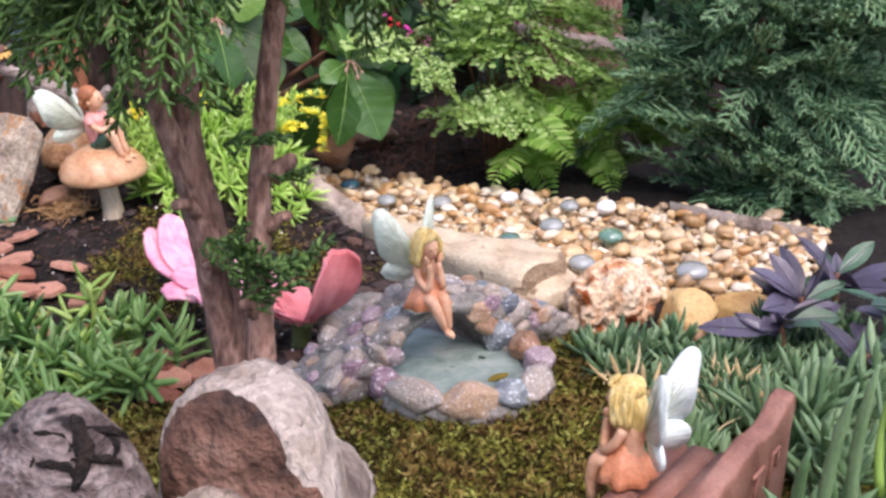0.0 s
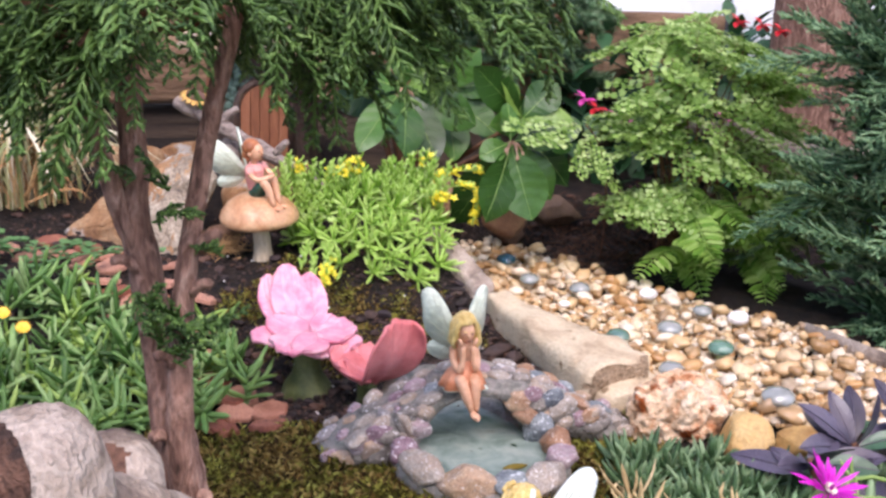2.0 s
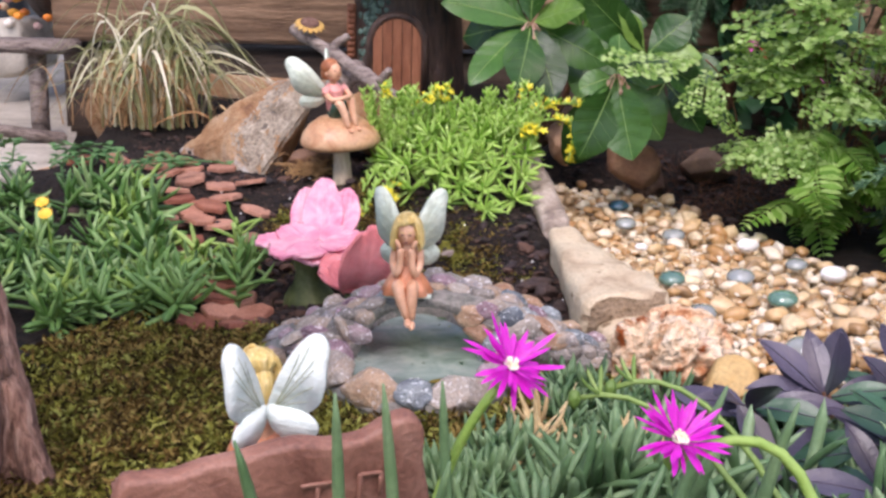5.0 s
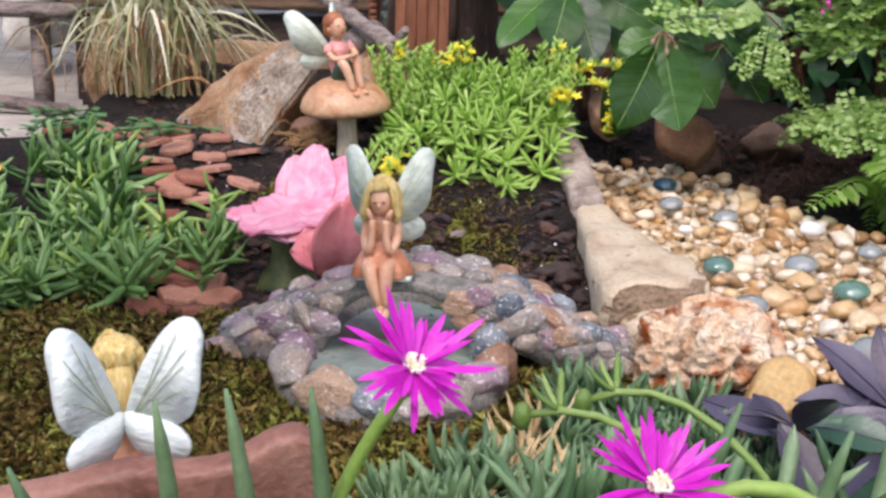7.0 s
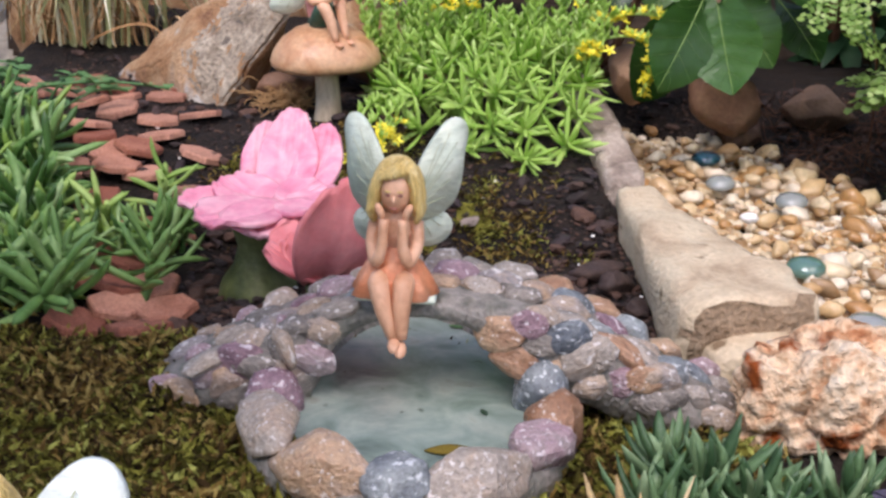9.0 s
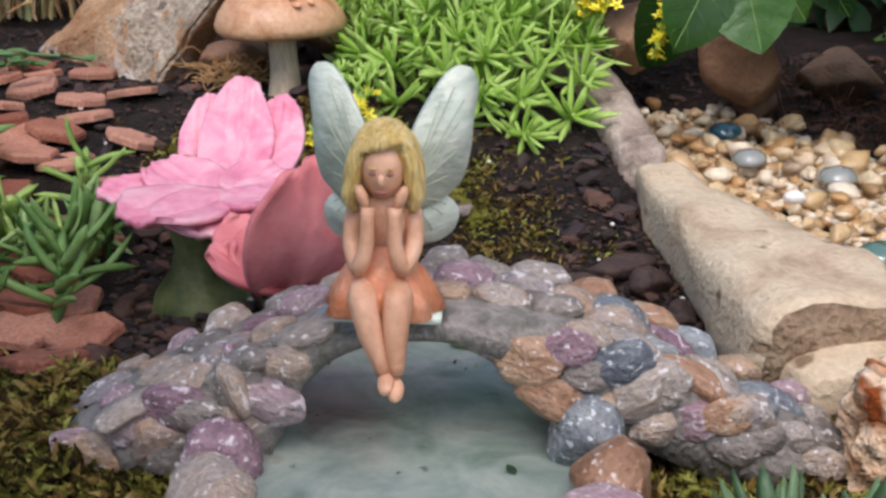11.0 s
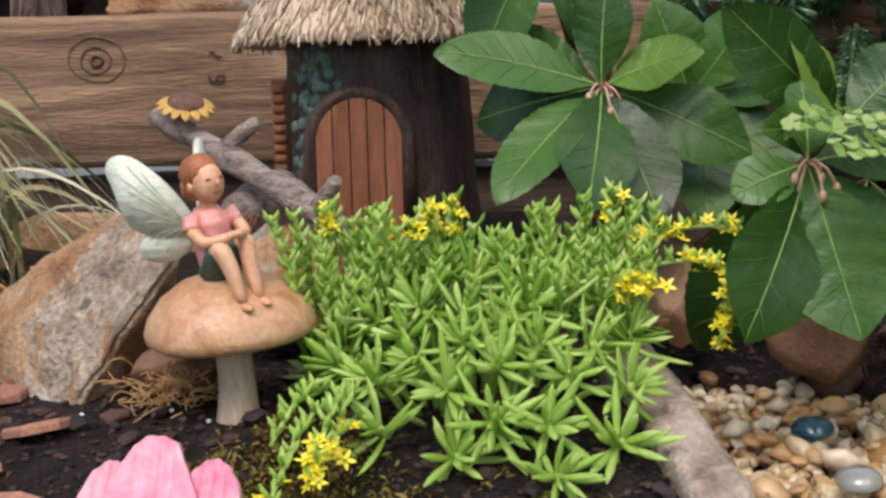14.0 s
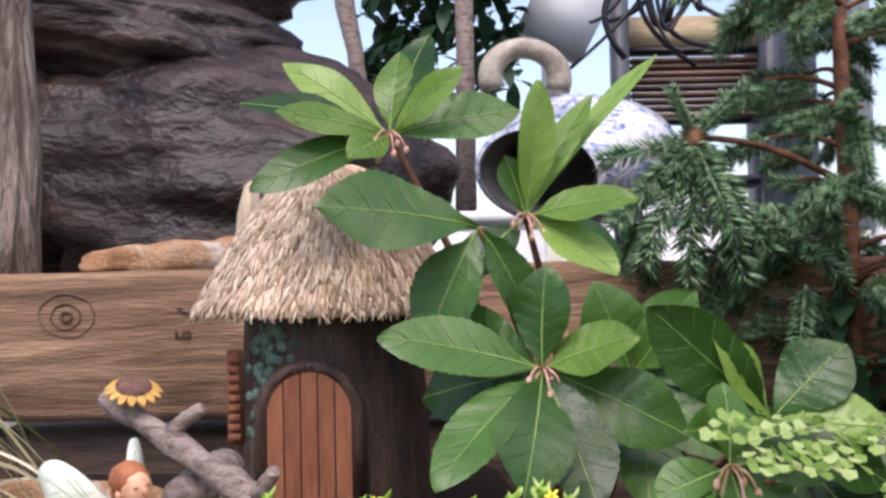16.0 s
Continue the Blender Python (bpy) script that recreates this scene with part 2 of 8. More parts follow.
YELLOWPETAL = material("yellow_petal", ["#d88a18", "#eab42a", "#f2cc48"], 90, 0.5, island=0.4)
ICEPLANT = leaf_material("ice_plant_leaf", ["#3a5e28", "#557e3a", "#769c54", "#98b476"], 60, 0.45, 0.3, 0.5, 0.15)
ICEPLANT_BLUE = leaf_material("ice_plant_blue_leaf", ["#3e5c3a", "#56764c", "#708e62", "#8aa278"], 60, 0.45, 0.3, 0.5, 0.15)
ICEPLANT_YOUNG = leaf_material("ice_plant_shoot", ["#74963e", "#92b254", "#aac46e"], 50, 0.45, 0.2, 0.4, 0.18)
BUDSTEM = leaf_material("bud_stem", ["#5c7a34", "#789448", "#92a862"], 50, 0.5, 0.2, 0.4, 0.12)
DRYLEAF = material("dry_leaf", ["#9c8054", "#bfa678", "#d3be94"], 90, 0.8, 0.0005, 500, island=0.7)
MAGENTA = leaf_material("magenta_petal", ["#b3149a", "#cf1eb8", "#e23ccd"], 60, 0.4, 0.1, 0.4, 0.25)
FLOWERHEART = material("flower_heart", ["#e0cf9c", "#f2ead2", "#f8f4e6"], 300, 0.7, 0.001, 900)
BIGLEAF = leaf_material("shrub_leaf", ["#1c3c12", "#2e541e", "#48722e"], 30, 0.34, 0.5, 0.2, 0.2, spec=0.42, coat=0.08)
BIGLEAF_YOUNG = leaf_material("shrub_leaf_young", ["#55782c", "#70963c", "#8cae54"], 30, 0.34, 0.5, 0.2, 0.3, spec=0.45, coat=0.1)
MIDRIB = material("leaf_midrib", ["#7a9a4e", "#8caa60"], 60, 0.5)
BERRY = material("bud_pink", ["#a8765c", "#c89a84", "#d8b0a0"], 90, 0.5)
SPRUCE = leaf_material("spruce_needle", ["#4e7a50", "#6c9868", "#8ab082", "#a8c69e"], 40, 0.5, 0.2, 0.6, 0.3)
CYPRESS = leaf_material("cypress_leaf", ["#33501f", "#47682c", "#5c803c", "#74964e"], 30, 0.5, 0.2, 0.6, 0.2)
CONIFER = leaf_material("conifer_leaf", ["#4c7450", "#689064", "#86ac7c", "#a6c698"], 20, 0.5, 0.2, 0.6, 0.35)
FERN = leaf_material("fern_leaf", ["#6f9340", "#8fb258", "#abc876", "#c2d892"], 16, 0.55, 0.2, 0.6, 0.45)
FERN_GREEN = leaf_material("green_fern_leaf", ["#6a9838", "#88b24c", "#a2c664", "#b8d480"], 16, 0.5, 0.2, 0.55, 0.45)
PURPLE = leaf_material("purple_leaf", ["#2c2630", "#403846", "#5a5262", "#4c4858"], 40, 0.32, 0.5, 0.2, 0.06, coat=0.12)
PURPLE_GREEN = leaf_material("dark_green_leaf", ["#24402e", "#34563c", "#44684c"], 40, 0.35, 0.5, 0.2, 0.12, coat=0.2)
SEDGE = leaf_material("sedge_blade", ["#5a6638", "#7c8450", "#a0a070", "#bcb488"], 30, 0.5, 0.5, 0.4, 0.2)
SEDGE_PALE = leaf_material("sedge_cream_blade", ["#b8b48c", "#d4ceac", "#e8e2cc"], 30, 0.5, 0.4, 0.4, 0.25)
SEDGE_DRY = material("sedge_straw", ["#7a5434", "#a67c50", "#bf9868", "#cfb084"], 60, 0.8, vary=0.8)
ROOTS = material("dead_roots", ["#3a2318", "#5a3826", "#785038"], 60, 0.85, island=0.7)
WEED = leaf_material("weed_leaf", ["#3c6a38", "#557f48", "#6e9860"], 60, 0.45, 0.2, 0.5, 0.2)


# ---- geometry helpers ----
class Geo:
    """Collects pieces of one mesh."""
    def __init__(self):
        self.v, self.f, self.mi, self.n, self.pieces = [], [], [], 0, []

    def add(self, verts, faces, mi=0):
        verts = np.asarray(verts, float)
        self.pieces.append((verts, faces))
        self.v.append(verts)
        k = self.n
        self.f += [tuple(i + k for i in q) for q in faces]
        self.mi += [mi] * len(faces)
        self.n += len(verts)
        return self

    def mesh(self, name, mats, smooth=True):
        me = bpy.data.meshes.new(name)
        v = np.concatenate(self.v) if self.v else np.zeros((0, 3))
        me.from_pydata(v.tolist(), [], self.f)
        mats = mats if isinstance(mats, (list, tuple)) else [mats]
        for m in mats:
            me.materials.append(m)
        if len(mats) > 1:
            me.polygons.foreach_set("material_index", self.mi)
        me.polygons.foreach_set("use_smooth", [smooth] * len(me.polygons))
        me.update()
        return me


def thing(name, at, label, category, group="", rz=0.0):
    ob = new(name)
    ob.empty_display_size = 0.01
    ob.matrix_basis = pose(*at, 0, 0, rz)
    return tagged(ob, label, category, group)


def part(name, geo, mat, parent, label="", at=None, smooth=True):
    me = geo if isinstance(geo, bpy.types.Mesh) else geo.mesh(name, mat, smooth)
    ob = new(name, me)
    ob.parent = parent
    if at is not None:
        ob.matrix_basis = at
    if label:
        tagged(ob, label)
    return ob


def solid(name, geo, mat, at, label, category, group="", kind="", rz=0.0, smooth=True):
    me = geo if isinstance(geo, bpy.types.Mesh) else geo.mesh(name, mat, smooth)
    ob = new(name, me)
    ob.matrix_basis = at if isinstance(at, Matrix) else pose(*at, 0, 0, rz)
    return tagged(ob, label, category, group, kind)


def rotm(rx=0, ry=0, rz=0):
    return np.array(Euler([radians(a) for a in (rx, ry, rz)]).to_matrix())


def move(verts, at=(0, 0, 0), rot=None, scale=1.0):
    v = np.asarray(verts, float) * scale
    if rot is not None:
        v = v @ np.asarray(rot).T
    return v + np.asarray(at, float)


ICO = {}


def ico(sub):
    if sub not in ICO:
        b = bmesh.new()
        bmesh.ops.create_icosphere(b, subdivisions=sub, radius=1)
        ICO[sub] = (np.array([v.co[:] for v in b.verts]), [tuple(v.index for v in f.verts) for f in b.faces])
        b.free()
    return ICO[sub]


def rock(size, seed, rough=0.15, freq=1.6, sub=3, cuts=0, cut_depth=0.75, fine=0.03):
    """A stone: a ball worn by noise, with flat broken sides where planes cut it."""
    rnd = np.random.RandomState(seed)
    v, f = ico(sub)
    v = v.copy()
    off = Vector(rnd.uniform(-50, 50, 3))
    d = np.array([noise.noise(Vector(p) * freq + off) for p in v])
    e = np.array([noise.noise(Vector(p) * freq * 5 + off) for p in v])
    v *= (1 + rough * d + fine * e)[:, None]
    for _ in range(cuts):
        nrm = rnd.normal(size=3)
        nrm /= np.linalg.norm(nrm)
        over = np.maximum(v @ nrm - cut_depth * rnd.uniform(0.75, 1.1), 0)
        v -= np.outer(over * 0.92, nrm)
    return v * np.asarray(size, float), f


def tube(points, radii, sides=8, caps=True, squash=1.0, lump=0.0, seed=0):
    """A round rod along points."""
    p = np.asarray(points, float)
    radii = np.asarray(radii, float) * np.ones(len(p))
    tang = np.gradient(p, axis=0)
    tang /= np.linalg.norm(tang, axis=1)[:, None] + 1e-12
    up = np.array([0, 0, 1.0]) if abs(tang[0][2]) < 0.9 else np.array([1.0, 0, 0])
    vs, prev = [], None
    rnd = np.random.RandomState(seed)
    for i in range(len(p)):
        a = up - tang[i] * (up @ tang[i]) if prev is None else prev - tang[i] * (prev @ tang[i])
        a /= np.linalg.norm(a) + 1e-12
        prev = a
        b = np.cross(tang[i], a)
        for k in range(sides):
            w = 2 * math.pi * k / sides
            r = radii[i] * (1 + lump * rnd.uniform(-1, 1))
            vs.append(p[i] + r * (math.cos(w) * b + math.sin(w) * squash * a))
    fs = []
    for i in range(len(p) - 1):
        for k in range(sides):
            q = (k + 1) % sides
            fs.append((i * sides + k, i * sides + q, (i + 1) * sides + q, (i + 1) * sides + k))
    if caps:
        fs.append(tuple(reversed(range(sides))))
        fs.append(tuple((len(p) - 1) * sides + k for k in range(sides)))
    return np.array(vs), fs


def curve_points(a, b, bend=(0, 0, 0), n=8):
    a, b, bend = (np.asarray(q, float) for q in (a, b, bend))
    t = np.linspace(0, 1, n)[:, None]
    return a + (b - a) * t + bend * (4 * t * (1 - t))


def lathe(profile, n=24, wob=0.0, seed=0):
    rnd = np.random.RandomState(seed)
    w = 1 + wob * np.array([noise.noise(Vector((math.cos(2 * math.pi * k / n) * 1.5, math.sin(2 * math.pi * k / n) * 1.5, seed))) for k in range(n)])
    v = [(r * w[k] * math.cos(2 * math.pi * k / n), r * w[k] * math.sin(2 * math.pi * k / n), z) for r, z in profile for k in range(n)]
    f = []
    for i in range(len(profile) - 1):
        for k in range(n):
            q = (k + 1) % n
            f.append((i * n + k, i * n + q, (i + 1) * n + q, (i + 1) * n + k))
    return np.array(v), f


def leaf(length, width, n=8, fold=0.25, droop=0.3, wave=0.0, serrate=0.0, tip=1.0, seed=0, base=0.15, cross=2, pucker=0.0):
    """A thin leaf from the origin along +y, its face up; cross strips on either side of the midrib."""
    rnd = np.random.RandomState(seed)
    cols = 2 * cross + 1
    vs = []
    ph = rnd.uniform(0, 6)
    for i in range(n + 1):
        t = i / n
        w = width / 2 * (math.sin(math.pi * min(1, t ** tip * 0.98 + 0.01)) ** 0.85)
        if t < base:
            w *= 0.35 + 0.65 * t / base
        if serrate and 0 < i < n:
            w *= 1 + serrate * (1 if i % 2 else -1)
        y = length * t
        z = -droop * length * t * t
        for k in range(cols):
            s = (k - cross) / cross
            zz = z + fold * abs(s) * w + wave * width * math.sin(9 * t + ph + (2 if s > 0 else 0)) * abs(s)
            zz += pucker * width * math.sin(2 * math.pi * (7 * t - 1.3 * abs(s))) * abs(s) * (1.15 - abs(s)) * math.sin(math.pi * t)
            vs.append((s * w, y * (1 - 0.3 * droop * t), zz))
    fs = []
    for i in range(n):
        for k in range(cols - 1):
            a = i * cols + k
            fs.append((a, a + 1, a + cols + 1, a + cols))
    return np.array(vs), fs


def fleshy(length, r, bend=0.3, sides=5, n=5, seed=0):
    """A thick juicy leaf from the origin along +y that curves upwards."""
    t = np.linspace(0, 1, n)
    pts = np.stack([np.zeros(n), length * t * (1 - 0.25 * bend * t), length * bend * t * t], 1)
    rad = r * np.array([0.75 if x < 0.1 else (1.0 if x < 0.7 else math.sqrt(max(0, 1 - ((x - 0.7) / 0.3) ** 2)) * 0.95 + 0.05) for x in t])
    return tube(pts, rad, sides, squash=0.75)


def aim(direction, roll=0.0):
    """A rotation that takes +y to the direction, its z as near up as may be."""
    d = np.asarray(direction, float)
    d /= np.linalg.norm(d) + 1e-12
    x = np.cross(d, (0, 0, 1.0))
    if np.linalg.norm(x) < 1e-4:
        x = np.array([1.0, 0, 0])
    x /= np.linalg.norm(x)
    z = np.cross(x, d)
    c, s = math.cos(roll), math.sin(roll)
    return np.stack([x * c + z * s, d, z * c - x * s], 1)


def slab_box(sx, sy, sz, bevel=0.1, seed=0, rough=0.0, seg=2):
    """A box with worn edges, centred on the origin; bevel in metres."""
    b = bmesh.new()
    bmesh.ops.create_cube(b, size=1)
    for v in b.verts:
        v.co = Vector((v.co.x * sx, v.co.y * sy, v.co.z * sz))
    bmesh.ops.bevel(b, geom=b.edges[:], offset=bevel, segments=seg, affect="EDGES")
    if rough:
        bmesh.ops.subdivide_edges(b, edges=b.edges[:], cuts=2, use_grid_fill=True)
        off = Vector((seed * 3.1, 7, 2))
        for v in b.verts:
            k = 60.0
            v.co += Vector((noise.noise(v.co * k + off), noise.noise(v.co * k - off), noise.noise(v.co * k + off * 2))) * rough
    vs = np.array([v.co[:] for v in b.verts])
    b.verts.index_update()
    fs = [tuple(v.index for v in f.verts) for f in b.faces]
    b.free()
    return vs, fs


def prism(outline, thick):
    """A flat plate with the outline in x and z, of that thickness along y."""
    n = len(outline)
    v = [(x, -thick / 2, z) for x, z in outline] + [(x, thick / 2, z) for x, z in outline]
    f = [tuple(range(n)), tuple(reversed(range(n, 2 * n)))]
    f += [(i, n + i, n + (i + 1) % n, (i + 1) % n) for i in range(n)]
    return np.array(v), f


def step(a, b, x):
    t = min(1.0, max(0.0, (x - a) / (b - a)))
    return t * t * (3 - 2 * t)


def height(x, y):
    """The ground's height."""
    bed = 1 - step(0.10, 0.135, x)
    z = bed * (0.028 * step(0.58, 0.70, y) + 0.014 * step(0.68, 0.76, y))
    z += 0.03 * step(0.86, 1.0, y)
    z *= 1 - step(0.282, 0.315, -x) * step(0.76, 0.86, y)
    z *= 1 - step(0.5, 0.75, abs(x + 0.05))
    z -= 0.03 * step(0.42, 0.55, x) * (1 - step(0.8, 1.0, y)) * step(0.45, 0.6, y)
    if abs(x) < 1.5 and -0.6 < y < 1.6:
        z += 0.005 * noise.noise(Vector((x * 14, y * 14, 0.3))) + 0.0018 * noise.noise(Vector((x * 60, y * 60, 3.3)))
    return z


# ---- ground ----
def build_ground():
    def axis(lo, hi, s, far):
        near = np.arange(lo, hi + s / 2, s)
        grow = np.geomspace(s * 2, far, 18)
        return np.concatenate([(lo - grow)[::-1], near, hi + grow])
    xs, ys = axis(-0.75, 0.85, 0.009, 40), axis(-0.35, 1.35, 0.009, 40)
    v = [(x, y, height(x, y)) for y in ys for x in xs]
    w = len(xs)
    f, mi = [], []
    for j in range(len(ys) - 1):
        for i in range(w - 1):
            a = j * w + i
            f.append((a, a + 1, a + w + 1, a + w))
            x, y = xs[i], ys[j]
            mi.append(0 if lawn_here(x, y) > 0.5 else 1)
    g = Geo()
    g.add(v, f)
    g.mi = mi
    return solid("ground", g, [MOSS, SOIL], (0, 0, 0), "garden bed of moss and dark damp soil", "ground", kind="structure")


def lawn_here(x, y):
    lawn = step(-0.24, -0.16, x) * (1 - step(0.10, 0.16, x)) * (1 - step(0.46, 0.52, y)) * step(-0.34, -0.28, y)
    patch = 0.42 * step(-0.13, -0.03, x) * (1 - step(0.035, 0.105, x)) * step(0.55, 0.63, y) * (1 - step(0.67, 0.74, y))
    return lawn + patch + 0.3 * noise.noise(Vector((x * 40, y * 40, 2.0))) + 0.35 * noise.noise(Vector((x * 95, y * 95, 7.0)))


def moss_here(x, y):
    """How much moss grows at a place, 0 to 1."""
    n = noise.noise(Vector((x * 18, y * 18, 5.0))) * 0.5 + noise.noise(Vector((x * 55, y * 55, 9.0))) * 0.3
    lawn = step(-0.24, -0.16, x) * (1 - step(0.10, 0.16, x)) * (1 - step(0.46, 0.52, y))
    patch = 0.80 * step(-0.13, -0.03, x) * (1 - step(0.035, 0.105, x)) * step(0.55, 0.64, y) * (1 - step(0.68, 0.76, y + max(0.0, x) * 0.6))
    return max(lawn, patch) + n * (0.6 if lawn > 0.5 else 1.3) - (0.0 if lawn > 0.5 else 0.05)


def build_moss():
    rnd = np.random.RandomState(3)
    g = Geo()
    count = 0
    while count < 64000:
        if rnd.rand() < 0.72:
            x, y = rnd.uniform(-0.22, 0.16), rnd.uniform(0.06, 0.53)
        else:
            x, y = rnd.uniform(-0.12, 0.13), rnd.uniform(0.55, 0.75)
        if moss_here(x, y) < rnd.uniform(0.2, 0.7):
            continue
        if math.hypot((x - 0.022) / 0.05, (y - 0.41) / 0.05) < 1:
            continue
        z = height(x, y) + 0.006 * max(0, noise.noise(Vector((x * 70, y * 70, 1))) + 0.5 * noise.noise(Vector((x * 160, y * 160, 8))))
        s = rnd.uniform(0.0028, 0.0085) * (1 + 0.5 * noise.noise(Vector((x * 90, y * 90, 2))))
        if y > 0.54:
            s *= 0.7
        a = rnd.uniform(0, 6.28)
        lean = rnd.uniform(0.4, 2.4)
        d = np.array((math.cos(a) * lean, math.sin(a) * lean, 1.0))
        d /= np.linalg.norm(d)
        side = np.cross(d, rnd.normal(size=3))
        side /= np.linalg.norm(side)
        p = np.array((x, y, z - 0.0004))
        m = p + d * s * 0.55
        q = p + d * s + np.array((0, 0, -0.25 * s * rnd.rand()))
        w = side * s * 0.14
        up = np.cross(side, d) * s * 0.14
        dry = noise.noise(Vector((x * 36, y * 36, 4.0))) + 0.5 * noise.noise(Vector((x * 90, y * 90, 4.0))) + rnd.normal(0, 0.22) > (0.04 if y < 0.54 else -0.12)
        g.add([p, m + w, q, m - w, m + up], [(0, 1, 4), (1, 2, 4), (2, 3, 4), (3, 0, 4)], 1 if dry else 0)
        count += 1
    me = g.mesh("moss", [MOSS, MOSS_BROWN], False)
    ob = new("moss", me)
    return tagged(ob, "low olive-green and brown moss carpet on the soil", "moss", kind="stuff")


def build_mulch():
    rnd = np.random.RandomState(5)
    g = Geo()
    k = 0
    shapes = [rock((0.6, 0.6, 0.6), 300 + i, 0.35, 1.8, 1, 3, 0.7) for i in range(8)]
    spots = []
    while k < 9500:
        r = rnd.rand()
        if r < 0.45:
            x, y = rnd.uniform(-0.09, 0.14), rnd.uniform(0.475, 0.66)
        elif r < 0.75:
            x, y = rnd.uniform(-0.25, 0.12), rnd.uniform(0.66, 0.9)
        else:
            x, y = rnd.uniform(0.15, 0.45), rnd.uniform(0.80, 1.0)
        if moss_here(x, y) > 0.45:
            continue
        s = rnd.uniform(0.0012, 0.0045) if rnd.rand() < 0.92 else rnd.uniform(0.005, 0.014)
        size = np.array((s, s * rnd.uniform(0.3, 0.8), s * rnd.uniform(0.2, 0.5)))
        v0, f0 = shapes[rnd.randint(8)]
        v = move(v0 * size, (x, y, height(x, y) + size[2] * 0.4), rotm(rnd.uniform(-18, 18), rnd.uniform(-18, 18), rnd.uniform(0, 360)))
        g.add(v, f0)
        k += 1
    ob = new("bark_mulch", g.mesh("bark_mulch", MULCH, False))
    return tagged(ob, "dark wet bark chips scattered over the soil", "mulch", kind="stuff")


build_ground()
build_moss()
build_mulch()
bark_rnd = np.random.RandomState(31)
for x, y, ln in ((0.034, 0.572, 0.020), (0.049, 0.560, 0.017), (0.064, 0.578, 0.016), (0.080, 0.566, 0.019), (0.086, 0.588, 0.013), (0.018, 0.566, 0.014), (0.058, 0.545, 0.018), (0.092, 0.545, 0.016), (0.072, 0.535, 0.015), (0.040, 0.540, 0.013), (0.100, 0.520, 0.014), (0.030, 0.600, 0.011)):
    g = Geo()
    g.add(*rock((ln, ln * bark_rnd.uniform(0.35, 0.55), ln * 0.22), bark_rnd.randint(99), 0.22, 1.6, 3, 6, 0.7, 0.10))
    solid("bark_chip", g, MULCH, pose(x, y, height(x, y) + ln * 0.08, bark_rnd.uniform(-12, 12), bark_rnd.uniform(-10, 10), bark_rnd.uniform(-60, 60)), "large dark wet bark piece lying behind the bridge", "bark", "bark pieces behind the bridge")


# ---- pond with its cobbled bridge ----
def bridge_top(x):
    xs = (-0.067, -0.055, -0.038, -0.012, 0.012, 0.03, 0.055, 0.078, 0.093, 0.115, 0.137)
    zs = (0.009, 0.017, 0.0255, 0.0365, 0.0455, 0.0475, 0.0445, 0.037, 0.028, 0.016, 0.006)
    return float(np.interp(x, xs, zs))


def bridge_under(x):
    u = (x - 0.023) / 0.037
    if abs(u) < 1:
        return max(0.0, 0.0405 * math.sqrt(1 - abs(u) ** 2.4))
    return float(np.interp(x, (0.062, 0.066, 0.078, 0.1, 0.12), (0.0, 0.012, 0.013, 0.003, 0.0)))


